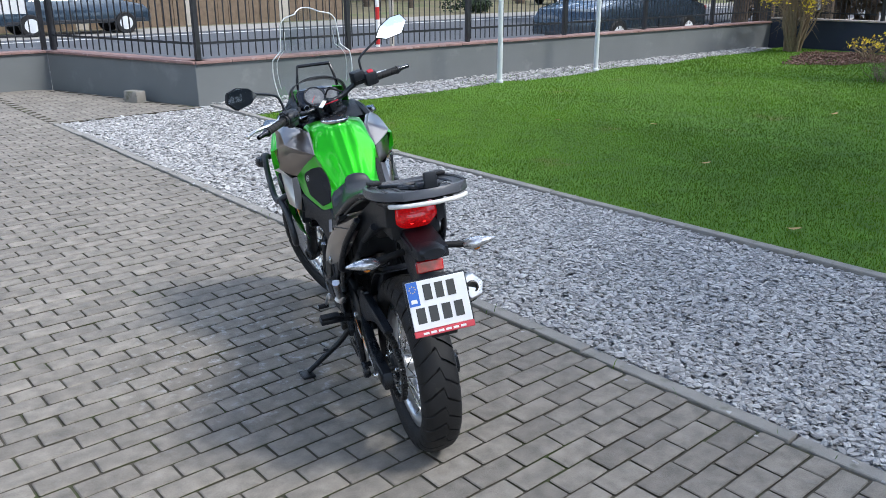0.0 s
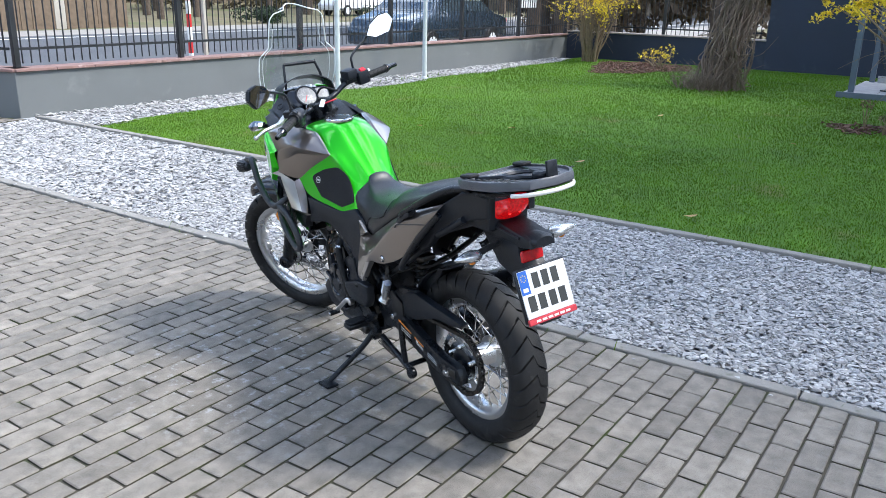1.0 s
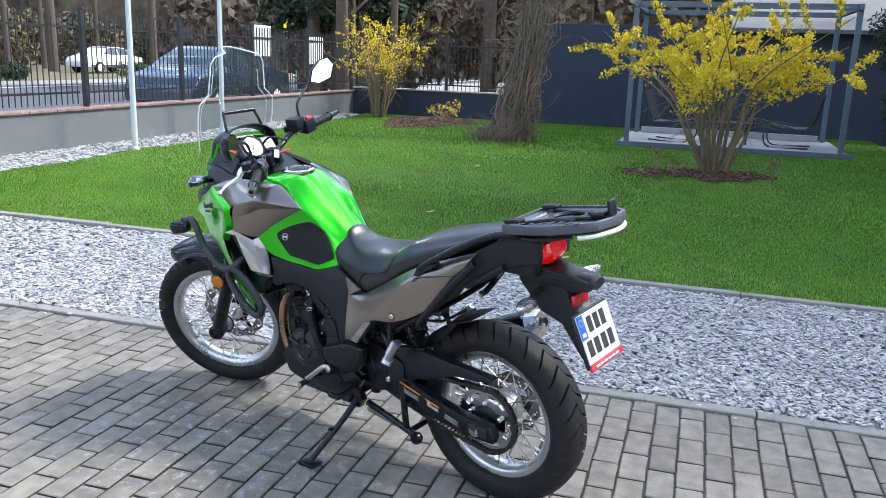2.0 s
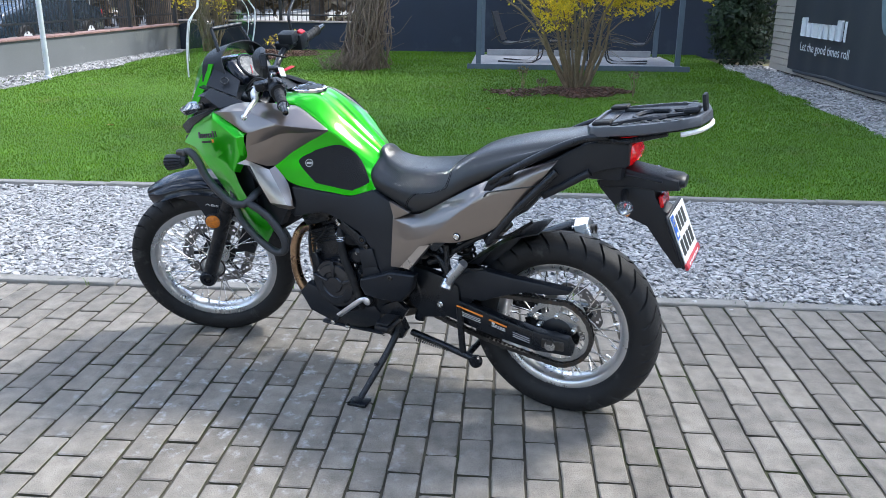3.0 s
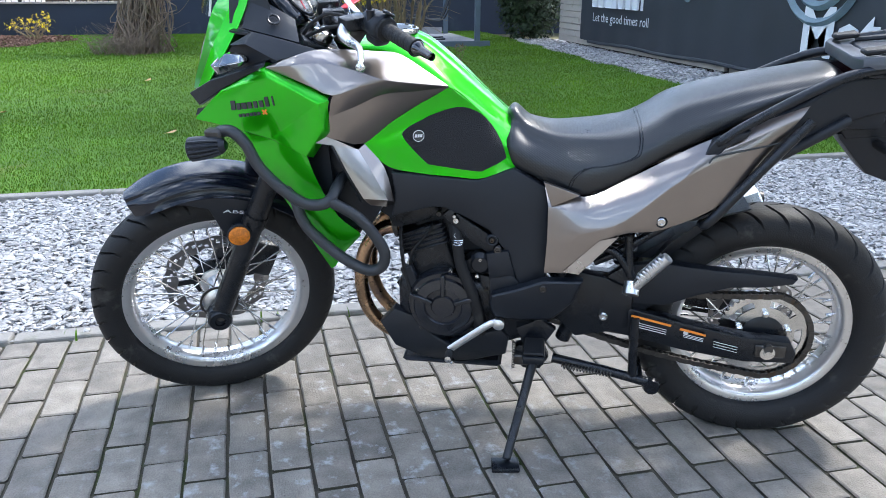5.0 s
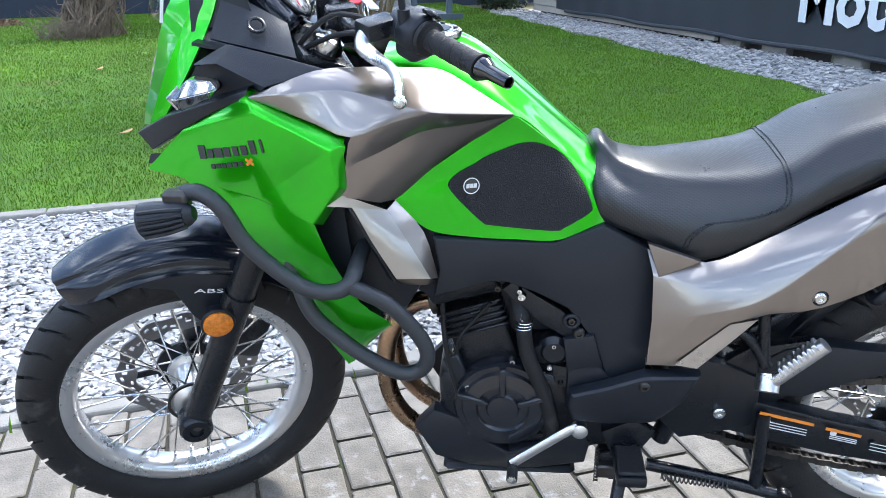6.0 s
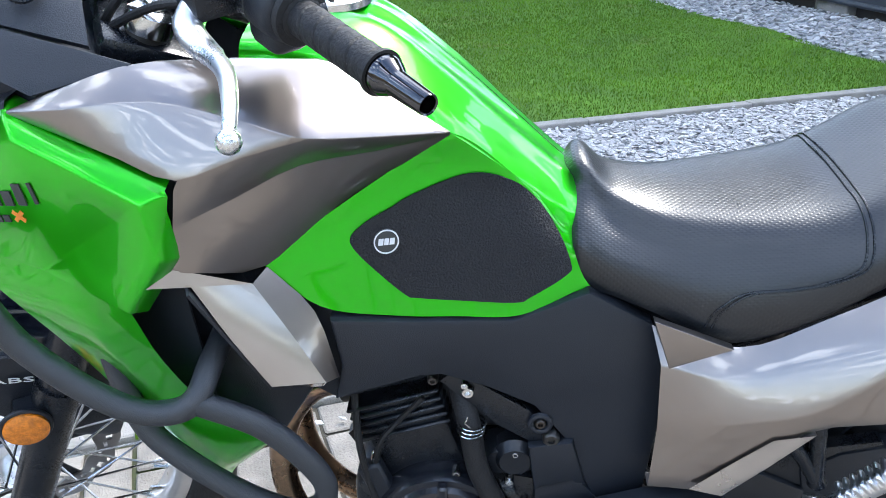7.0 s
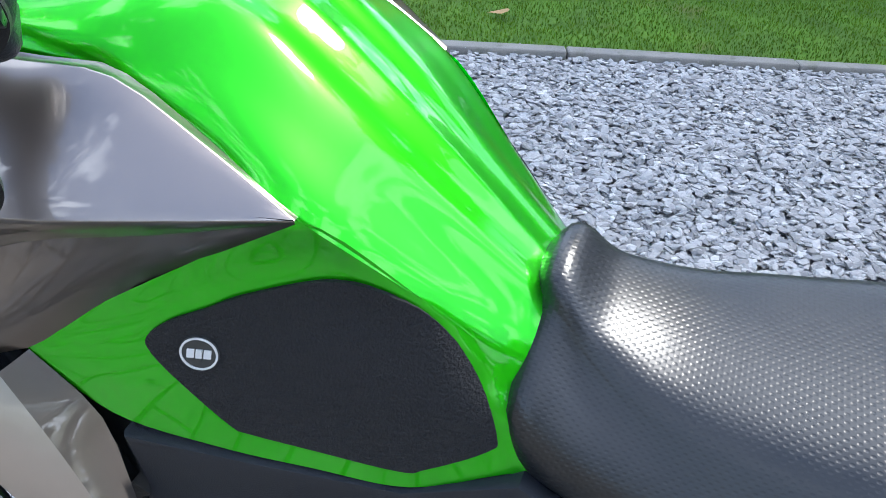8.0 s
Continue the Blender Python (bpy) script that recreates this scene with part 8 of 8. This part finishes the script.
pair("belly_guard", lambda: plate(SKID, lambda x, z: 0.136 - 0.06 * max(0, 0.25 - z) / 0.08, 0.03, 0.008, 2), plastic, "black belly guard", smooth=35)
part("belly_floor", box(0.66, -0.09, 0.172, 0.93, 0.09, 0.19, bevel=0.01), plastic)
bolt(0.79, 0.122, 0.205, 0.008, bright)
part("collector_pipe", tube([(0.82, 0.0, 0.215), (0.68, -0.04, 0.21), (0.52, -0.12, 0.25), (0.34, -0.175, 0.36), (0.22, -0.19, 0.45)], 0.024, 14, smooth=24), dark_steel)
muf = part("muffler", tube([(0.28, -0.19, 0.426), (0.24, -0.195, 0.451), (0.20, -0.2, 0.471), (0.04, -0.222, 0.544), (0.02, -0.224, 0.552)], 0.056, 20), satin, None, "black silencer with a silver end cap")
part("end_cap", tube([(0.025, -0.2235, 0.549), (0.01, -0.2255, 0.556), (-0.018, -0.229, 0.569), (-0.024, -0.2295, 0.572)], 0.06, 6, r_end=0.043), alloy, muf, "six-sided silver end cap", smooth=20)
part("tail_pipe", turned(lathe([(0.012, 0.0), (0.016, 0.012), (0.022, 0.012), (0.023, 0.0)], 20, close=True), Matrix.Translation((-0.02, -0.229, 0.570)) @ pose(0, 0, 0, 0, 24, 84)), dark_steel, muf)
part("pipe_mouth", turned(lathe([(0.0, 0.006), (0.016, 0.006), (0.016, 0.0)], 18), Matrix.Translation((-0.02, -0.229, 0.570)) @ pose(0, 0, 0, 0, 24, 84)), plate_ink, muf)
part("heat_shield", loft([[Vector((0.24, -0.245, 0.486)), Vector((0.06, -0.272, 0.576))], [Vector((0.24, -0.258, 0.446)), Vector((0.06, -0.285, 0.531))]], 6, 3, 0.003), alloy, muf)

# ---- frame, swing arm, shock ----
fr = part("frame", (lambda b: tube([(0.70, 0.09, 0.62), (0.56, 0.10, 0.52), (0.48, 0.10, 0.38), (0.50, 0.09, 0.28)], 0.02, 12, smooth=20, bm=b))(tube([(1.08, 0.03, 0.93), (0.95, 0.07, 0.80), (0.75, 0.09, 0.66), (0.60, 0.10, 0.60)], 0.018, 12, smooth=20)), satin, None, "black tubular steel frame")
part("frame_right", flip((lambda b: tube([(0.70, 0.09, 0.62), (0.56, 0.10, 0.52), (0.48, 0.10, 0.38), (0.50, 0.09, 0.28)], 0.02, 12, smooth=20, bm=b))(tube([(1.08, 0.03, 0.93), (0.95, 0.07, 0.80), (0.75, 0.09, 0.66), (0.60, 0.10, 0.60)], 0.018, 12, smooth=20))), satin, fr)
for s in (1, -1):
    part("subframe_rail", tube([(0.50, s * 0.11, 0.66), (0.30, s * 0.115, 0.76), (0.0, s * 0.10, 0.89)], 0.013, 10), satin, fr)
    part("subframe_stay", tube([(0.435, s * 0.13, 0.52), (0.36, s * 0.135, 0.565), (0.17, s * 0.125, 0.70), (0.07, s * 0.11, 0.80)], 0.011, 10, smooth=16), satin, fr)
    part("peg_stay", tube([(0.43, s * 0.145, 0.565), (0.385, s * 0.155, 0.555), (0.345, s * 0.165, 0.50)], 0.010, 10, smooth=10), satin, fr)
    part("peg_stay", tube([(0.36, s * 0.15, 0.60), (0.35, s * 0.165, 0.50)], 0.010, 10), satin, fr)
part("inner_dark", box(0.46, -0.09, 0.50, 0.9, 0.09, 0.74, bevel=0.02), plastic, fr)
part("airbox", box(0.40, -0.085, 0.56, 0.66, 0.085, 0.76, bevel=0.03, seg=2), plastic, fr)
part("pivot_plate", plate([(0.50, 0.49), (0.40, 0.47), (0.335, 0.44), (0.33, 0.335), (0.40, 0.315), (0.47, 0.30), (0.53, 0.36)], 0.118, 0.03, 0.006), satin, fr)
part("rear_cover_plate", plate([(0.44, 0.44), (0.36, 0.50), (0.25, 0.52), (0.21, 0.45), (0.30, 0.38), (0.40, 0.37)], 0.108, 0.02, 0.006), satin, fr)
bolt(0.403, 0.121, 0.366, 0.012, bright, fr)
ARM = [(0.43, 0.40), (0.35, 0.392), (0.20, 0.362), (0.05, 0.338), (-0.055, 0.33), (-0.072, 0.30), (-0.068, 0.272), (0.05, 0.268), (0.20, 0.285), (0.35, 0.312), (0.43, 0.33)]
arms = pair("swing_arm", lambda: plate(ARM, lambda x, z: 0.112 + 0.03 * min(1, max(0, (0.40 - x) / 0.3)), 0.034, 0.006), satin, "black box-section swing arm")
part("arm_bridge", box(0.30, -0.10, 0.33, 0.37, 0.10, 0.39, bevel=0.01), satin)
part("axle_nut", turned(lathe([(0.0, 0.016), (0.009, 0.016), (0.010, 0.008), (0.018, 0.008), (0.018, 0.0), (0.021, 0.0), (0.021, -0.003)], 16), Matrix.Translation((0.0, 0.146, 0.304))), bright, arms[0])
part("adjuster_plate", box(-0.045, 0.143, 0.288, 0.03, 0.147, 0.322, bevel=0.003), dark_steel, arms[0])
for x0, x1, z, mt in ((0.335, 0.235, 0.377, sticker_orange), (0.215, 0.15, 0.350, sticker_orange)):
    part("label_bar", turned(box(0, 0, 0, x1 - x0, 0.0012, 0.006), Matrix.Translation((x0, 0.1425 if x0 < 0.3 else 0.137, z)) @ pose(0, 0, 0, 0, -11.5, -3)), mt, arms[0], smooth=0)
for x0, x1, z, h in ((0.325, 0.245, 0.350, 0.018), (0.205, 0.155, 0.331, 0.012), (0.13, 0.07, 0.308, 0.022)):
    for k in range(3):
        part("label_bar", turned(box(0, 0, 0, x1 - x0, 0.0008, 0.0016), Matrix.Translation((x0, 0.1430 if x0 < 0.3 else 0.1385, z + k * h / 3)) @ pose(0, 0, 0, 0, -11.5, -2)), sticker_white, arms[0], smooth=0)
    part("label_dot", turned(disc((0, 0), 0.006, 0, 0.0012, 12), Matrix.Translation((x0 - 0.006, 0.142 if x0 < 0.3 else 0.1385, z + 0.012))), sticker_white if x0 > 0.14 else plastic, arms[0], smooth=0)
GUARD = [(0.345, 0.47), (0.30, 0.50), (0.25, 0.513), (0.15, 0.503), (0.05, 0.498), (-0.055, 0.489), (-0.045, 0.474), (0.02, 0.462), (0.10, 0.457), (0.18, 0.43), (0.25, 0.40), (0.33, 0.40)]
part("chain_guard", plate(GUARD, 0.113, 0.03, 0.006), plastic, None, "black plastic chain guard")
hug = [[(0.20 + 0.36 * 0 + 0.345 * math.cos(radians(a)) - 0.20, y, RZ + 0.345 * math.sin(radians(a))) for a in (28, 45, 62, 78)] for y in (-0.075, -0.03, 0.03, 0.075)]
part("rear_hugger", loft([[Vector(q) for q in r] for r in hug], 12, 3, 0.004), plastic, None, "black rear wheel hugger")
part("hugger_fin", plate([(0.33, 0.50), (0.19, 0.60), (0.135, 0.648), (0.13, 0.632), (0.165, 0.585), (0.25, 0.50)], 0.05, 0.1, 0.004), plastic)
part("shock", tube([(0.33, 0.0, 0.40), (0.37, 0, 0.62)], 0.018, 12), dark_steel, None, "rear shock absorber")
bm = bmesh.new()
pts = [(0.335 + 0.035 * k / 90 + 0.03 * math.cos(k * 0.5), 0.03 * math.sin(k * 0.5), 0.42 + 0.17 * k / 90) for k in range(91)]
part("shock_spring", tube(pts, 0.0055, 8, bm=bm), satin, bpy.data.objects["shock"])
part("tool_lamp", box(0.16, 0.06, 0.66, 0.2, 0.12, 0.68, bevel=0.005), dark_steel, fr)
part("brake_hose", tube([(0.30, 0.09, 0.60), (0.25, 0.10, 0.625), (0.18, 0.08, 0.63), (0.10, 0.05, 0.68)], 0.005, 8, smooth=16), rubber, fr)
pair("frame_knob", lambda: tube([(0.04, 0.125, 0.80), (-0.02, 0.12, 0.835), (-0.10, 0.115, 0.885)], 0.012, 10), plastic, "", parent=fr)


# ---- pegs, stands, bars ----
def peg(p0, p1, name, label):
    a, b = Vector(p0), Vector(p1)
    o = part(name, tube([a, a.lerp(b, 0.15), b], 0.012, 10, r_end=0.014), alloy, None, label)
    d = (b - a).normalized()
    for k in range(8):
        c = a.lerp(b, 0.3 + 0.085 * k)
        part("peg_tooth", turned(box(-0.014, -0.0035, 0, 0.014, 0.0035, 0.018, bevel=0.002), Matrix.Translation(c) @ d.to_track_quat("Y", "Z").to_matrix().to_4x4()), alloy, o)
    part("peg_foot", tube([a + Vector((0.0, -0.012, 0.01)), a + Vector((0.004, 0.006, -0.014))], 0.020, 10), alloy, o)
    return o


peg((0.344, 0.185, 0.478), (0.272, 0.205, 0.572), "pillion_peg", "silver folding pillion footpeg, folded up")
peg((0.344, -0.185, 0.478), (0.272, -0.205, 0.572), "pillion_peg", "silver folding pillion footpeg, folded up")
for s in (1, -1):
    o = part("rider_peg", box(0.545, s * 0.14, 0.283, 0.60, s * 0.245, 0.305, bevel=0.006, seg=2), satin, None, "black rider footpeg")
    part("peg_rubber", box(0.548, s * 0.16, 0.306, 0.597, s * 0.24, 0.314, bevel=0.003), rubber, o)
    part("peg_bracket", plate([(0.62, 0.33), (0.56, 0.36), (0.52, 0.33), (0.55, 0.28), (0.60, 0.275)], s * 0.145, 0.02 * s, 0.004), satin, o)
sl = part("shift_lever", turned(tube([(0.672, -0.012, 0.358), (0.69, 0.0, 0.352), (0.74, 0.001, 0.313), (0.782, 0.0, 0.279), (0.788, 0.0, 0.274)], 0.0095, 12, smooth=14), Matrix.Translation((0, 0.178, 0)) @ Matrix.Diagonal((1, 0.55, 1, 1))), alloy, None, "silver gear lever")
part("shift_toe", tube([(0.787, 0.168, 0.268), (0.788, 0.214, 0.266)], 0.0105, 14), rubber, sl)
part("shift_toe_cap", turned(lathe([(0.0095, 0.0), (0.0085, 0.004), (0.0, 0.006)], 14), Matrix.Translation((0.788, 0.213, 0.266))), bright, sl)
part("shift_pivot", turned(lathe([(0.0, -0.01), (0.014, -0.01), (0.015, 0.010), (0.007, 0.014), (0.0, 0.014)], 16), Matrix.Translation((0.664, 0.168, 0.353))), alloy, sl)

ground_z = lambda y: math.tan(radians(LEAN)) * y  # height of the paving in the bike's own frame
st0, st1 = (0.572, 0.125, 0.235), (0.628, 0.318, ground_z(0.318) + 0.022)
sd = part("side_stand", tube([st0, (0.59, 0.18, 0.17), st1], 0.0135, 12, smooth=10, r_end=0.011), satin, None, "black side stand, folded out")
part("stand_foot", turned(box(-0.035, -0.028, -0.006, 0.035, 0.028, 0.006, bevel=0.004, seg=2), Matrix.Translation((0.63, 0.326, ground_z(0.326) + 0.0085)) @ pose(0, 0, 0, LEAN, 0, 8)), satin, sd)
part("stand_tang", tube([(0.60, 0.21, 0.135), (0.605, 0.245, 0.15)], 0.006, 8), satin, sd)
part("stand_bracket", plate([(0.62, 0.27), (0.555, 0.285), (0.535, 0.24), (0.555, 0.205), (0.60, 0.205), (0.625, 0.235)], 0.135, 0.03, 0.006), satin, sd)
part("stand_spring", tube([(0.625 + 0.004 * math.cos(k), 0.142 + 0.004 * math.sin(k), 0.29 - 0.0012 * k) for k in range(70)], 0.0014, 5), dark_steel, sd)
part("stand_switch", box(0.585, 0.13, 0.225, 0.625, 0.155, 0.255, bevel=0.004), dark_steel, sd)
cs = part("centre_stand", tube([(0.525, 0.11, 0.228), (0.40, 0.125, 0.212), (0.28, 0.135, 0.188)], 0.0125, 10), satin, None, "black centre stand, folded up")
part("centre_stand_leg", tube([(0.525, -0.11, 0.228), (0.40, -0.12, 0.205), (0.28, -0.13, 0.185)], 0.0125, 10), satin, cs)
part("stand_bar", tube([(0.30, 0.13, 0.195), (0.30, -0.13, 0.19)], 0.011, 10), satin, cs)
part("stand_tread", tube([(0.318, 0.13, 0.20), (0.322, 0.134, 0.29), (0.325, 0.134, 0.375)], 0.012, 10, smooth=8), satin, cs)
part("stand_heel", turned(lathe([(0.0, -0.012), (0.02, -0.012), (0.024, 0.0), (0.02, 0.012), (0.0, 0.012)], 14), Matrix.Translation((0.268, 0.135, 0.178))), satin, cs)
part("stand_spring", tube([(0.50 - 0.0012 * k, 0.137 + 0.0075 * math.cos(k * 0.9), 0.222 - 0.00016 * k + 0.0075 * math.sin(k * 0.9)) for k in range(110)], 0.0017, 5), dark_steel, cs)

# crash bars and fog lamps
CB1 = [(1.316, 0.262, 0.851), (1.290, 0.279, 0.864), (1.262, 0.288, 0.866), (1.232, 0.292, 0.841), (1.205, 0.292, 0.787), (1.156, 0.290, 0.734), (1.110, 0.286, 0.702), (1.072, 0.280, 0.697), (1.050, 0.270, 0.708), (1.042, 0.235, 0.728), (1.035, 0.16, 0.745), (1.03, 0.08, 0.75)]
CB2 = [(1.052, 0.273, 0.704), (0.993, 0.262, 0.665), (0.954, 0.255, 0.616), (0.933, 0.250, 0.570), (0.942, 0.246, 0.532), (0.978, 0.244, 0.520), (1.032, 0.244, 0.546), (1.089, 0.242, 0.591), (1.129, 0.236, 0.633), (1.150, 0.225, 0.690), (1.18, 0.19, 0.80)]
pair("crash_bar", lambda: tube(CB2, 0.0135, 14, smooth=60, bm=tube(CB1, 0.0135, 14, smooth=60)), powder_coat, "matt black tubular crash bar")


FOG = Matrix.Translation((1.332, 0.298, 0.829)) @ pose(0, 0, 0, 0, 9, 0) @ pose(0, 0, 0, 0, 0, -90)


def fog_bm():
    prof = [(0.0, -0.06), (0.012, -0.06), (0.02, -0.05), (0.026, -0.032), (0.029, -0.01), (0.031, 0.012), (0.031, 0.028), (0.0285, 0.03), (0.0275, 0.022), (0.0, 0.018)]
    return turned(lathe(prof, 30), FOG @ Matrix.Diagonal((0.9, 0.95, 0.9, 1)))


fogs = pair("fog_lamp", fog_bm, plastic, "black finned auxiliary lamp")
for s, o in ((1, fogs[0]), (-1, fogs[1])):
    side = Matrix.Diagonal((1, s, 1, 1))
    part("lamp_glass", turned(disc((0, 0), 0.0235, 0.018, 0.021, 28), side @ FOG), lens_clear, o)
    for k in range(-2, 3):
        h = 0.0098 * k
        w = math.sqrt(0.0285 ** 2 - h * h)
        part("lamp_fin", tube([side @ FOG @ Vector((sg * w * q, y, h * q)) for sg in (-1,) for q, y in ((0.72, -0.046), (0.93, -0.02), (1.0, 0.004), (1.03, 0.022))], 0.0034, 6, smooth=10), plastic, o)
    part("lamp_clamp", box(1.285, s * 0.272, 0.84, 1.325, s * 0.30, 0.872, bevel=0.006), dark_steel, o)

# ---- block paving ----
PX, PY, OX, OY, GAP = 0.2085, 0.1037, 1.994, 3.837, 0.0042
block_cache = {}


def block(length, form):
    """One of five worn forms of a paving block, its top at z = 0: clipped corners, uneven edges, a chamfer."""
    key = (round(length, 3), form)
    if key not in block_cache:
        wear = np.random.default_rng(40 + form)
        l, w, c = length / 2 - GAP, PY / 2 - GAP, 0.005
        rim = [(-l + c, -w), (0, -w), (l - c, -w), (l, -w + c), (l, w - c), (l - c, w), (0, w), (-l + c, w), (-l, w - c), (-l, -w + c)]
        rim = [(x + wear.normal(0, 0.0011), y + wear.normal(0, 0.0011)) for x, y in rim]
        n, v = len(rim), []
        for inset, z in ((0.0042, 0.0), (0.0, -0.0038), (0.0, -0.05)):
            v += [(x * (1 - inset / l), y * (1 - inset / w), z + (wear.normal(0, 0.0005) if z else 0.0)) for x, y in rim]
        f = [tuple(range(n))]
        for r in (0, n):
            f += [(r + n + i, r + n + (i + 1) % n, r + (i + 1) % n, r + i) for i in range(n)]
        block_cache[key] = (np.array(v), f)
    return block_cache[key]


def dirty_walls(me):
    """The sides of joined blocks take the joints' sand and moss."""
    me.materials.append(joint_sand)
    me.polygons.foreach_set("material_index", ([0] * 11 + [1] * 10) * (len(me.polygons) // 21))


mesh_cache, rest_v, rest_f, singles = {}, [], [], 0
for j in range(-52, 98):
    yc = OY - PY / 2 + j * PY
    for i in range(-30, 8):
        x0 = OX + i * PX + (PX / 2 if j % 2 else 0.0)
        x1 = min(x0 + PX, EDGE)
        if x1 - x0 < 0.04 or x0 > EDGE or x0 < -4.2:
            continue
        form = int(rng.integers(5))
        v, f = block(x1 - x0, form)
        at = ((x0 + x1) / 2, yc, rng.normal(0, 0.0012))
        rot = Euler((rng.normal(0, 0.006), rng.normal(0, 0.004), rng.normal(0, 0.008)))
        if 1.15 < x0 < 2.75 and 2.45 < yc < 4.6 and singles < 300:
            key = (round(x1 - x0, 3), form)
            if key not in mesh_cache:
                mesh_cache[key] = raw("paving_block", v, f)
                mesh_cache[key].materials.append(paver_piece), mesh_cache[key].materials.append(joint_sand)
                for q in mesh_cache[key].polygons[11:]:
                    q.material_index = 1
            o = new("paving_block", mesh_cache[key])
            o.parent, o.location, o.rotation_euler = driveway, at, rot
            singles += 1
        else:
            m3 = np.array(rot.to_matrix())
            base = len(rest_v) * 30
            rest_v.append(v @ m3.T + np.array(at))
            rest_f += [tuple(k + base for k in q) for q in f]
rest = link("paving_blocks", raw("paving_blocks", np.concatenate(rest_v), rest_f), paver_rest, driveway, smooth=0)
rest["kind"] = "stuff"
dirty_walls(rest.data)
# blocks of the side paving by the wall
sv, sf = [], []
for j in range(34):
    for i in range(12):
        x, y = EDGE + 0.1 + PX * i + (PX / 2 if j % 2 else 0), 10.75 + PY * j
        if x < 5.02 - 0.31 * (y - 10.9) - 0.1 and x > EDGE:
            v, f = block(PX, j % 5)
            sf += [tuple(k + len(sv) * 30 for k in q) for q in f]
            sv.append(v + np.array((x, y, 0)))
side_rest = link("side_paving_blocks", raw("side_paving_blocks", np.concatenate(sv), sf), paver_rest, bpy.data.objects["side_paving"], smooth=0)
side_rest["kind"] = "stuff"
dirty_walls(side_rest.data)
